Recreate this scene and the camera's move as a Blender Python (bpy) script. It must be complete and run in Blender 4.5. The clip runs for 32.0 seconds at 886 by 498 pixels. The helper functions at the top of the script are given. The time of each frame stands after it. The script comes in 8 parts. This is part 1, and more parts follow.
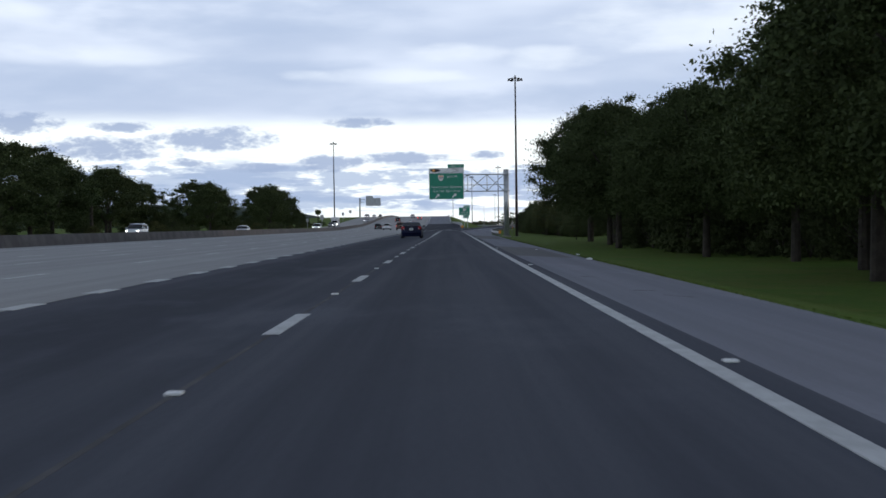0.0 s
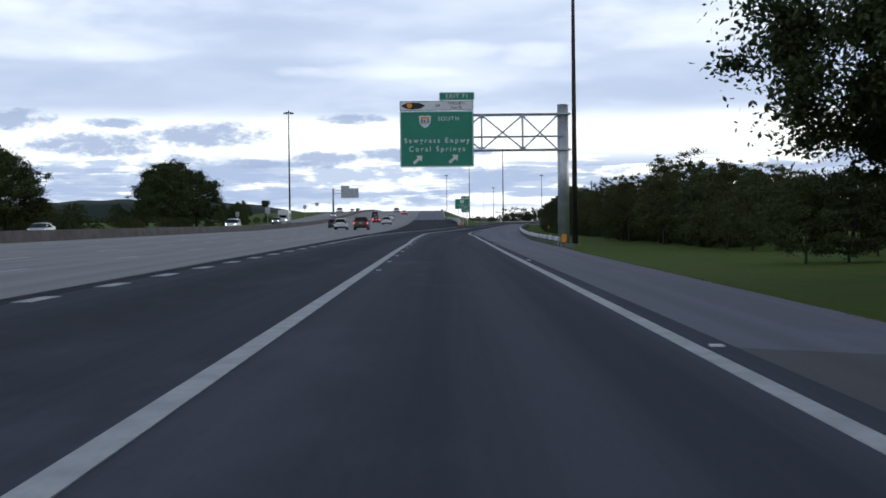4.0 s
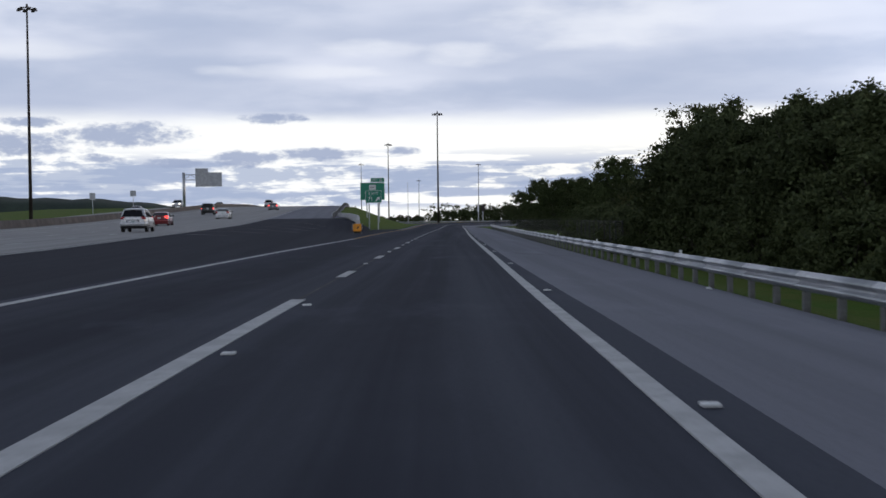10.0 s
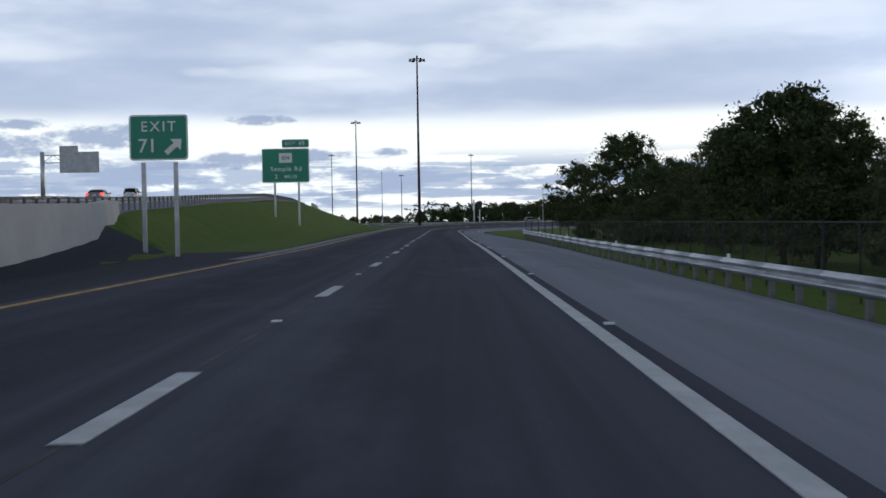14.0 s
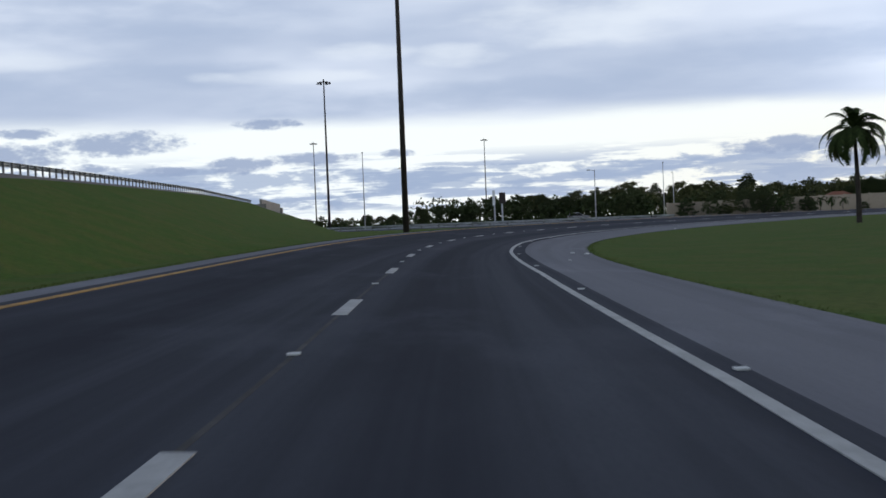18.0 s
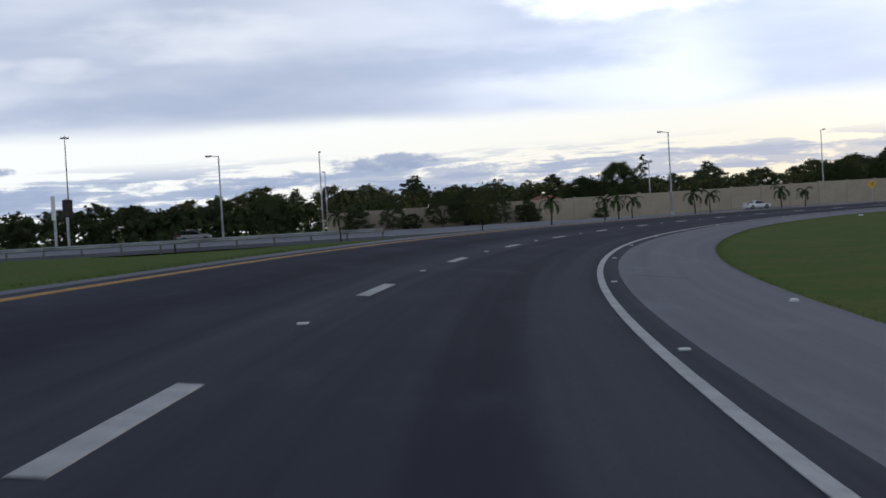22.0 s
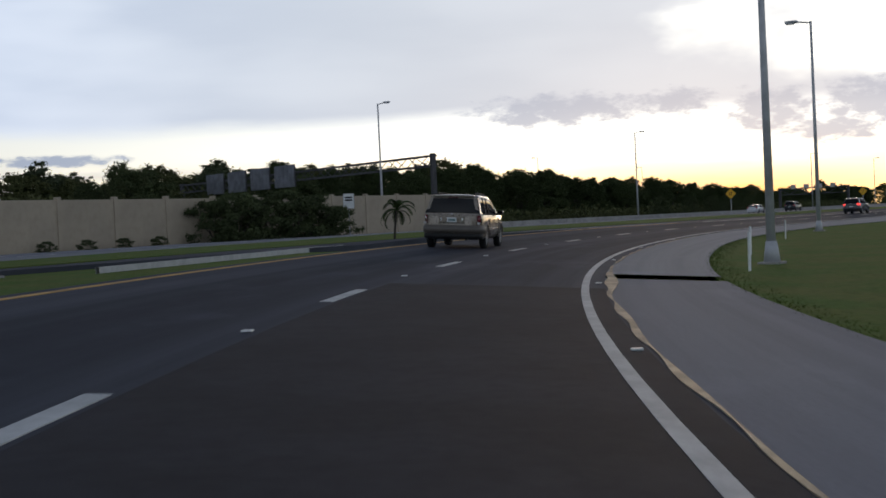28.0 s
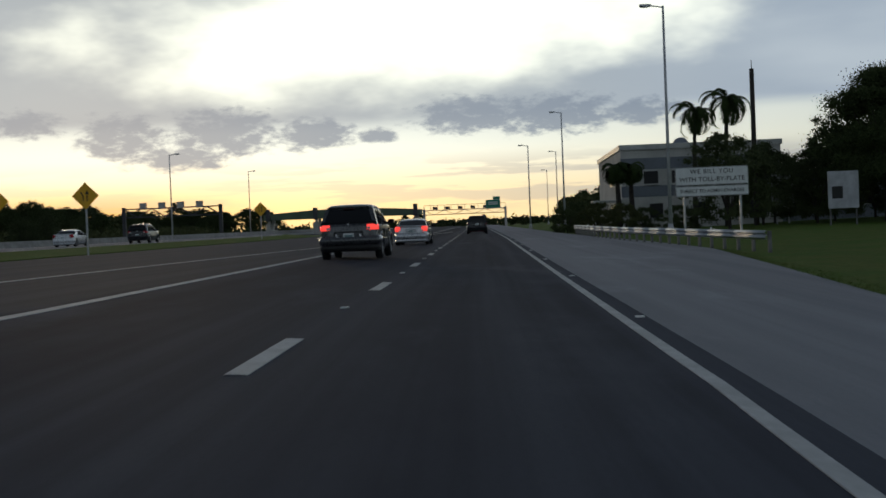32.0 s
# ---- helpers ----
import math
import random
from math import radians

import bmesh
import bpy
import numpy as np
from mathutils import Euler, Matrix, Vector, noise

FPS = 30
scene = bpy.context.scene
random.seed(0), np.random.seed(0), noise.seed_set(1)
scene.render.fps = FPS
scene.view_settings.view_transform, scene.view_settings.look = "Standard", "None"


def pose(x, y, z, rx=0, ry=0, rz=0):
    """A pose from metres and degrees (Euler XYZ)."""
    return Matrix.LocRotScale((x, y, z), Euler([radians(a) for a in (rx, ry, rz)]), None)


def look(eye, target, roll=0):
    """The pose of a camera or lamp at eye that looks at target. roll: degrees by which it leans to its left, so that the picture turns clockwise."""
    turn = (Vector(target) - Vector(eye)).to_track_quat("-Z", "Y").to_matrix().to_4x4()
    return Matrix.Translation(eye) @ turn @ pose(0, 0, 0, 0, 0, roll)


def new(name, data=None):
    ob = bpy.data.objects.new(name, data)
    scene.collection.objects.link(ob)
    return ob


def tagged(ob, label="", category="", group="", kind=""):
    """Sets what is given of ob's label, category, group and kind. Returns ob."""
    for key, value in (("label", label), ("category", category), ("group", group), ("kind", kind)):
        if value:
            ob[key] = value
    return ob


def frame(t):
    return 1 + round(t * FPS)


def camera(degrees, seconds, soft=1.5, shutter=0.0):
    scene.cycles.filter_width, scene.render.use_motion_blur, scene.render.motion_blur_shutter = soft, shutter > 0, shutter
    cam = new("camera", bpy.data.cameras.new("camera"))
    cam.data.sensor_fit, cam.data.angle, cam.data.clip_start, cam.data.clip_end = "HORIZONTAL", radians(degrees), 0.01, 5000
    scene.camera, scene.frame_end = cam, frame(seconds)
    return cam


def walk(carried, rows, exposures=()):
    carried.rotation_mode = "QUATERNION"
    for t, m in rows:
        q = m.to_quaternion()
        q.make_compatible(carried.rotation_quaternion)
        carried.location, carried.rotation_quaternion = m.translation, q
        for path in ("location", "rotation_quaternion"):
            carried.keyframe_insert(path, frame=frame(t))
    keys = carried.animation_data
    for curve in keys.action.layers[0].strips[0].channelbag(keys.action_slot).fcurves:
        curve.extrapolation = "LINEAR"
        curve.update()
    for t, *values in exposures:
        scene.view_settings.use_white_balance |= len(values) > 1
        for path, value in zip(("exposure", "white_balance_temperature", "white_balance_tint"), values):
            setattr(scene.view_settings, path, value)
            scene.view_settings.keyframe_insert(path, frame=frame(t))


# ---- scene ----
# ---- camera and its drive: seconds, place, tilt, lean, heading
PATH = [
    (0.0, 0.0, 0.0, 1.078, 88.972, 0.728, -0.0),
    (0.5, 0.039, 15.204, 1.078, 89.098, 0.615, 0.03),
    (1.0, 0.078, 30.399, 1.078, 88.984, 0.666, 0.02),
    (1.5, 0.124, 45.587, 1.078, 89.028, 0.683, -0.022),
    (2.0, 0.193, 60.767, 1.078, 89.056, 0.747, -0.136),
    (2.5, 0.272, 75.916, 1.078, 89.089, 0.618, -0.096),
    (3.0, 0.346, 91.013, 1.078, 88.761, 0.567, -0.112),
    (3.5, 0.437, 106.057, 1.078, 88.75, 0.575, -0.232),
    (4.0, 0.549, 121.048, 1.078, 88.815, 0.65, -0.291),
    (4.5, 0.666, 135.987, 1.078, 88.88, 0.745, -0.286),
    (5.0, 0.772, 150.875, 1.078, 88.968, 0.81, -0.259),
    (5.5, 0.873, 165.711, 1.078, 89.109, 0.795, -0.296),
    (6.0, 1.004, 180.497, 1.078, 88.734, 0.646, -0.527),
    (6.5, 1.229, 195.252, 1.078, 88.901, 0.638, -1.09),
    (7.0, 1.618, 209.996, 1.078, 88.906, 0.839, -1.876),
    (7.5, 2.196, 224.727, 1.078, 88.898, 1.044, -2.634),
    (8.0, 2.898, 239.445, 1.078, 88.817, 0.987, -2.911),
    (8.5, 3.645, 254.131, 1.078, 88.796, 0.83, -3.09),
    (9.0, 4.439, 268.76, 1.078, 89.017, 0.741, -3.43),
    (9.5, 5.276, 283.333, 1.078, 88.816, 0.789, -3.573),
    (10.0, 6.12, 297.853, 1.078, 88.765, 0.742, -3.631),
    (10.5, 6.999, 312.389, 1.078, 89.013, 0.736, -3.831),
    (11.0, 7.955, 327.012, 1.078, 88.773, 0.75, -4.039),
    (11.5, 8.971, 341.722, 1.078, 88.816, 0.806, -4.106),
    (12.0, 10.009, 356.522, 1.078, 89.016, 0.993, -4.025),
    (12.5, 11.06, 371.359, 1.078, 88.94, 1.15, -4.049),
    (13.0, 12.135, 386.182, 1.078, 88.86, 1.193, -4.111),
    (13.5, 13.236, 400.99, 1.078, 88.822, 1.081, -4.145),
    (14.0, 14.355, 415.784, 1.078, 88.799, 0.962, -4.15),
    (14.5, 15.476, 430.525, 1.078, 88.772, 0.864, -4.12),
    (15.0, 16.58, 445.174, 1.078, 88.73, 0.815, -4.049),
    (15.5, 17.658, 459.733, 1.078, 88.661, 0.846, -3.935),
    (16.0, 18.697, 474.203, 1.078, 88.674, 0.984, -3.778),
    (16.5, 19.69, 488.525, 1.078, 88.831, 1.622, -3.659),
    (17.0, 20.639, 502.641, 1.078, 88.663, 2.365, -3.584),
    (17.5, 21.571, 516.549, 1.078, 88.815, 2.574, -3.621),
    (18.0, 22.521, 530.246, 1.078, 88.814, 2.294, -3.785),
    (18.5, 23.513, 543.828, 1.078, 88.927, 2.614, -4.059),
    (19.0, 24.59, 557.387, 1.078, 88.841, 2.76, -4.599),
    (19.5, 25.85, 570.913, 1.078, 88.726, 3.031, -5.722),
    (20.0, 27.471, 584.383, 1.078, 88.807, 3.148, -7.828),
    (20.5, 29.66, 597.779, 1.078, 88.852, 3.25, -10.606),
    (21.0, 32.518, 611.081, 1.078, 88.838, 3.262, -13.491),
    (21.5, 36.082, 624.244, 1.078, 88.892, 3.434, -16.658),
    (22.0, 40.431, 637.202, 1.078, 88.791, 3.27, -20.325),
    (22.5, 45.545, 649.874, 1.078, 88.845, 3.577, -23.535),
    (23.0, 51.335, 662.21, 1.078, 88.885, 3.5, -26.658),
    (23.5, 57.78, 674.172, 1.078, 88.881, 3.39, -29.882),
    (24.0, 64.883, 685.71, 1.078, 88.761, 3.146, -33.262),
    (24.5, 72.643, 696.784, 1.078, 88.916, 3.153, -36.692),
    (25.0, 81.038, 707.366, 1.078, 88.725, 3.492, -40.085),
    (25.5, 90.024, 717.431, 1.078, 88.802, 3.623, -43.404),
    (26.0, 99.566, 726.948, 1.078, 88.861, 3.313, -46.807),
    (26.5, 109.635, 735.907, 1.078, 88.808, 3.25, -49.955),
    (27.0, 120.196, 744.305, 1.078, 88.845, 3.1, -53.092),
    (27.5, 131.222, 752.109, 1.078, 88.879, 2.899, -56.309),
    (28.0, 142.695, 759.27, 1.078, 88.911, 2.685, -59.691),
    (28.5, 154.59, 765.712, 1.078, 88.946, 2.491, -63.328),
    (29.0, 166.884, 771.345, 1.078, 88.613, 2.303, -67.303),
    (29.5, 179.528, 776.127, 1.078, 88.339, 2.557, -71.112),
    (30.0, 192.45, 780.077, 1.078, 88.528, 2.824, -74.723),
    (30.5, 205.593, 783.205, 1.078, 88.644, 2.832, -78.366),
    (31.0, 218.899, 785.529, 1.078, 88.559, 2.47, -81.772),
    (31.5, 232.308, 787.143, 1.078, 88.909, 2.273, -84.524),
    (32.0, 245.777, 788.129, 1.078, 88.912, 2.286, -87.168),
]

cam = camera(36.8, 32.0, soft=1.6, shutter=0.12)
walk(cam, [(t, pose(x, y, z, a, b, c)) for t, x, y, z, a, b, c in PATH],
     exposures=[(0, 0.22, 6500, 10), (3, 0.3, 6500, 10), (6, 0.32, 6500, 10), (8, 0.14, 6700, 12), (9, 0.0, 6850, 15), (11, 0.1, 6600, 12), (13, 0.08, 6500, 10), (16, 0.08, 6500, 10), (19, 0.0, 6500, 10), (22, 0.0, 6600, 12), (24, -0.15, 6720, 11), (25, -0.3, 6650, 11), (28, -0.3, 6440, 10), (30, -0.4, 6440, 7), (31, -0.6, 6500, 3), (32, -0.88, 6500, 3)])

# ---- sky and sun: a broken cloud deck at dusk, the sun low and veiled
SUN_AZ, SUN_EL = 72.0, 3.2          # degrees clockwise from +y, degrees up


class Nodes:
    """Short spelling for a node tree."""

    def __init__(self, tree):
        self.tree = tree
        tree.nodes.clear()

    def add(self, kind, **values):
        n = self.tree.nodes.new(kind)
        for key, value in values.items():
            if key == "op":
                n.operation = value
            elif key == "blend":
                n.data_type, n.blend_type = "RGBA", value
        return n

    def link(self, a, b):
        self.tree.links.new(a, b)

    def put(self, socket, v):
        if isinstance(v, bpy.types.NodeSocket):
            self.link(v, socket)
        else:
            socket.default_value = v

    def math(self, op, a, b=0.0, clamp=False):
        n = self.add("ShaderNodeMath", op=op)
        n.use_clamp = clamp
        self.put(n.inputs[0], a)
        self.put(n.inputs[1], b)
        return n.outputs[0]

    def step(self, v, a, b):
        """Smooth step of v from a (0) to b (1)."""
        n = self.add("ShaderNodeMapRange")
        n.interpolation_type = "SMOOTHSTEP"
        self.put(n.inputs[0], v)
        n.inputs[1].default_value, n.inputs[2].default_value = a, b
        return n.outputs[0]

    def mix(self, f, a, b, blend="MIX"):
        n = self.add("ShaderNodeMix", blend=blend)
        self.put(n.inputs[0], f)
        for socket, v in ((n.inputs[6], a), (n.inputs[7], b)):
            self.put(socket, (*v, 1) if isinstance(v, tuple) and len(v) == 3 else v)
        return n.outputs[2]

    def noise(self, vector, scale, detail=3.0, rough=0.5):
        n = self.add("ShaderNodeTexNoise")
        if vector is not None:
            self.link(vector, n.inputs["Vector"])
        n.inputs["Scale"].default_value, n.inputs["Detail"].default_value = scale, detail
        n.inputs["Roughness"].default_value = rough
        return n.outputs["Fac"]

    def xyz(self, x, y, z=0.0):
        n = self.add("ShaderNodeCombineXYZ")
        for socket, v in zip(n.inputs, (x, y, z)):
            self.put(socket, v)
        return n.outputs[0]

    def ramp(self, v, stops):
        n = self.add("ShaderNodeValToRGB")
        self.put(n.inputs[0], v)
        e = n.color_ramp.elements
        while len(e) < len(stops):
            e.new(0.5)
        for el, (at, col) in zip(e, stops):
            el.position, el.color = at, (*col, 1)
        return n.outputs[0]


def make_world():
    world = bpy.data.worlds.new("dusk_sky")
    scene.world = world
    world.use_nodes = True
    n = Nodes(world.node_tree)
    co = n.add("ShaderNodeTexCoord").outputs["Generated"]
    sep = n.add("ShaderNodeSeparateXYZ")
    n.link(co, sep.inputs[0])
    x, y, z = sep.outputs
    az = n.math("MULTIPLY", n.math("ARCTAN2", x, y), 57.2958)      # clockwise from +y
    el = n.math("MULTIPLY", n.math("ARCSINE", z), 57.2958)
    sky = n.add("ShaderNodeTexSky")
    sky.sky_type, sky.sun_disc = "NISHITA", False
    sky.sun_elevation, sky.sun_rotation = radians(SUN_EL), radians(SUN_AZ)
    sky.air_density, sky.dust_density = 1.0, 2.0
    clear = n.mix(1.0, sky.outputs[0], (0.12, 0.12, 0.12), "MULTIPLY")
    # the cloud deck: pale grey-blue above, a bright gap under it, dull streaks near the ground
    flat = n.xyz(n.math("MULTIPLY", az, 0.045), n.math("MULTIPLY", el, 0.16), 0.0)
    broad = n.noise(flat, 1.7, 3.0, 0.45)
    fine = n.noise(n.xyz(n.math("MULTIPLY", az, 0.10), n.math("MULTIPLY", el, 0.55), 3.1), 2.0, 6.0, 0.6)
    ragged = n.math("ADD", n.math("MULTIPLY", n.math("SUBTRACT", broad, 0.5), 1.2), n.math("MULTIPLY", n.math("SUBTRACT", fine, 0.5), 0.5))
    deck = n.step(n.math("ADD", el, ragged), 4.0, 4.85)
    deck_col = n.mix(n.step(broad, 0.36, 0.66), (0.52, 0.57, 0.71), (0.78, 0.80, 0.90))
    deck_col = n.mix(n.math("MULTIPLY", n.step(fine, 0.38, 0.75), 0.12), deck_col, (0.90, 0.91, 0.97))

    def shapes(table, edge, a, b):
        """How far a direction lies in any of the soft ovals: azimuth, height, half width, half height in degrees."""
        most = None
        for mid, up, w, h in table:
            d = n.math("ADD", n.math("POWER", n.math("DIVIDE", n.math("SUBTRACT", az, mid), w), 2.0), n.math("POWER", n.math("DIVIDE", n.math("SUBTRACT", el, up), h), 2.0))
            d = n.step(n.math("ADD", d, edge), a, b)
            most = d if most is None else n.math("MAXIMUM", most, d)
        return most

    # darker folds and pale lenses in the deck
    swirl = n.math("MULTIPLY", n.math("SUBTRACT", n.noise(n.xyz(n.math("MULTIPLY", az, 0.22), n.math("MULTIPLY", el, 0.75), 6.0), 1.3, 4.0, 0.5), 0.5), 5.0)
    folds = shapes([(-9.5, 8.8, 6.5, 1.2), (-17.0, 6.0, 4.5, 0.8), (-7.0, 6.6, 4.0, 0.6), (0.5, 5.2, 6.0, 0.6), (9.0, 5.6, 4.5, 0.5), (22.0, 6.6, 7.0, 0.9)], swirl, 2.0, -0.4)
    deck_col = n.mix(n.math("MULTIPLY", folds, 0.7), deck_col, (0.46, 0.52, 0.67))
    lenses = shapes([(-17.8, 8.9, 1.5, 0.3), (0.4, 7.3, 2.4, 0.4), (4.8, 7.1, 1.8, 0.5), (-15.0, 7.3, 3.4, 0.45), (-2.0, 6.4, 3.5, 0.3), (10.0, 8.3, 5.0, 1.0)], swirl, 1.8, -0.6)
    deck_col = n.mix(n.math("MULTIPLY", lenses, 0.6), deck_col, (0.93, 0.93, 0.97))
    near = n.math("ABSOLUTE", n.math("SUBTRACT", az, SUN_AZ))
    glow = n.step(near, 46.0, 2.0)
    gap_col = n.mix(n.math("MULTIPLY", n.step(el, 6.0, 0.5), n.step(near, 75.0, 25.0)), (1.08, 1.06, 1.02), (1.12, 0.95, 0.70))
    gap_col = n.mix(n.math("MULTIPLY", glow, n.step(el, 3.6, 0.2)), gap_col, (1.36, 0.82, 0.33))
    # brighter toward the veiled sun, through the gaps only
    toward = n.step(near, 40.0, 4.0)
    shine = n.math("ADD", n.math("ADD", 1.0, n.math("MULTIPLY", toward, 0.35)), n.math("MULTIPLY", toward, n.math("MULTIPLY", n.step(el, 5.0, 2.4), 0.65)))
    shine = n.math("ADD", shine, n.math("MULTIPLY", n.step(az, 50.0, 84.0), 0.25))
    gap_col = n.mix(1.0, gap_col, n.xyz(shine, shine, shine), "MULTIPLY")
    # orange where the sun stands behind the lowest haze
    ember = n.math("MULTIPLY", n.step(n.math("ABSOLUTE", n.math("SUBTRACT", az, 71.0)), 10.0, 1.5), n.step(el, 2.3, 0.4))
    gap_col = n.mix(n.math("MULTIPLY", ember, 0.8), gap_col, (1.55, 0.74, 0.20))
    dull = n.math("ADD", 1.0, n.math("MULTIPLY", n.math("MULTIPLY", n.step(az, 12.0, 36.0), n.step(az, 125.0, 95.0)), 0.42))
    deck_col = n.mix(1.0, deck_col, n.xyz(dull, dull, dull), "MULTIPLY")
    deck_col = n.mix(n.math("MULTIPLY", n.step(near, 45.0, 12.0), 0.75), deck_col, (0.82, 0.83, 0.87))
    col = n.mix(deck, gap_col, deck_col)
    # the bright breach round the sun
    up = n.math("SUBTRACT", el, 8.6)
    breach = n.math("ADD", n.math("POWER", n.math("DIVIDE", n.math("SUBTRACT", n.math("SUBTRACT", az, SUN_AZ + 14.0), n.math("MULTIPLY", up, 1.2)), 11.0), 2.0),
                    n.math("POWER", n.math("DIVIDE", up, 2.7), 2.0))
    breach = n.math("ADD", breach, n.math("MULTIPLY", n.math("SUBTRACT", n.noise(n.xyz(n.math("MULTIPLY", az, 0.09), n.math("MULTIPLY", el, 0.2), 2.0), 2.2, 4.0, 0.5), 0.5), 3.4))
    col = n.mix(n.step(breach, 2.3, 0.0), col, (2.7, 2.48, 2.1))
    # a smaller rift further round
    rift = n.math("ADD", n.math("POWER", n.math("DIVIDE", n.math("SUBTRACT", az, 28.8), 4.6), 2.0), n.math("POWER", n.math("DIVIDE", n.math("SUBTRACT", el, 9.3), 1.0), 2.0))
    rift = n.math("ADD", rift, n.math("MULTIPLY", n.math("SUBTRACT", n.noise(n.xyz(n.math("MULTIPLY", az, 0.25), n.math("MULTIPLY", el, 0.7), 4.0), 1.6, 4.0, 0.55), 0.5), 4.5))
    col = n.mix(n.step(rift, 2.3, -0.6), col, (1.45, 1.42, 1.38))
    # streaks of dull cloud low down, in rows
    streak = n.noise(n.xyz(n.math("MULTIPLY", az, 0.07), n.math("MULTIPLY", el, 0.75), 7.7), 2.6, 5.0, 0.6)
    low = n.math("MULTIPLY", n.step(streak, 0.47, 0.56), n.math("MULTIPLY", n.step(el, 3.3, 2.2), n.step(el, 0.3, 0.9)))
    low = n.math("MULTIPLY", low, n.math("SUBTRACT", 1.0, n.math("MULTIPLY", glow, 0.75)))
    low_col = n.mix(glow, (0.39, 0.46, 0.63), (0.95, 0.86, 0.84))
    col = n.mix(n.math("MULTIPLY", low, 0.88), col, low_col)
    # a flat grey sheet low over the horizon, broken into rafts away from the sun
    rag = n.math("SUBTRACT", n.noise(n.xyz(n.math("MULTIPLY", az, 0.30), n.math("MULTIPLY", el, 0.9), 2.2), 1.6, 6.0, 0.62), 0.5)
    top = n.math("ADD", n.math("ADD", 2.35, n.math("MULTIPLY", n.step(az, 2.0, -12.0), 0.25)), n.math("MULTIPLY", rag, 1.5))
    foot = n.math("ADD", n.math("ADD", 0.75, n.math("MULTIPLY", n.step(az, -6.0, 6.0), 0.85)), n.math("MULTIPLY", rag, -2.6))
    sheet = n.math("MULTIPLY", n.step(n.math("SUBTRACT", el, top), 0.10, -0.10), n.step(n.math("SUBTRACT", el, foot), -0.12, 0.20))
    sheet = n.math("MULTIPLY", sheet, n.math("MULTIPLY", n.step(rag, -0.12, 0.03), n.step(az, 48.0, 34.0)))
    col = n.mix(n.math("MULTIPLY", sheet, 0.8), col, n.mix(n.step(az, 10.0, 40.0), (0.40, 0.47, 0.63), (0.55, 0.56, 0.66)))
    # single clouds: azimuth, height, half width, half height (degrees)
    puffs = [(-9.7, 3.75, 2.2, 0.42), (-14.2, 3.35, 2.5, 0.42), (-13.4, 4.25, 1.2, 0.2), (-10.7, 2.75, 0.8, 0.16), (-5.1, 2.5, 0.9, 0.2), (-17.8, 4.4, 1.6, 0.4), (-4.6, 2.75, 1.4, 0.25), (-1.8, 2.9, 1.5, 0.24), (1.9, 3.0, 0.7, 0.16),
             (-7.9, 2.55, 1.0, 0.2), (-3.6, 4.4, 1.2, 0.2), (18.3, 2.65, 2.0, 0.3), (43.5, 3.3, 2.6, 0.22),
             (64.9, 4.6, 3.2, 0.6), (69.8, 4.7, 1.6, 0.5), (73.8, 4.1, 1.6, 0.85), (78.0, 4.2, 2.2, 0.9), (81.8, 4.0, 1.6, 0.6), (76.0, 3.2, 2.0, 0.5), (88.5, 4.6, 2.2, 0.7), (92.0, 4.5, 2.8, 0.75), (84.5, 3.9, 0.8, 0.3), (96.0, 4.4, 1.6, 0.5)]
    edge = n.math("MULTIPLY", n.math("SUBTRACT", n.noise(n.xyz(n.math("MULTIPLY", az, 0.7), n.math("MULTIPLY", el, 1.5), 1.3), 1.5, 8.0, 0.64), 0.5), 5.6)
    mask = shapes(puffs, edge, 1.9, 0.2)
    puff_col = n.mix(glow, (0.36, 0.42, 0.58), (0.565, 0.625, 0.755))
    col = n.mix(n.math("MULTIPLY", mask, 0.9), col, puff_col)
    # high overhead the deck closes, at the back of the view it is duller
    col = n.mix(n.step(el, 11.0, 28.0), col, (0.20, 0.225, 0.29))
    behind = n.step(n.math("ABSOLUTE", n.math("SUBTRACT", n.math("ABSOLUTE", n.math("SUBTRACT", az, 40.0)), 180.0)), 100.0, 40.0)
    col = n.mix(n.math("MULTIPLY", n.math("MULTIPLY", behind, n.step(el, 50.0, 20.0)), 0.85), col, (0.78, 0.81, 0.88))
    col = n.mix(0.06, col, clear)
    col = n.mix(1.0, col, (0.92, 1.0, 1.06), "MULTIPLY")
    bg = n.add("ShaderNodeBackground")
    n.link(col, bg.inputs[0])
    bg.inputs[1].default_value = 1.0
    out = n.add("ShaderNodeOutputWorld")
    n.link(bg.outputs[0], out.inputs[0])


make_world()
sun = new("sun", bpy.data.lights.new("sun", "SUN"))
sun.data.energy, sun.data.angle, sun.data.color = 0.5, radians(12), (1.0, 0.72, 0.45)
sun.matrix_world = look((0, 0, 0), (-math.sin(radians(SUN_AZ)), -math.cos(radians(SUN_AZ)), -math.tan(radians(SUN_EL))))


# ---- materials
MATS = {}


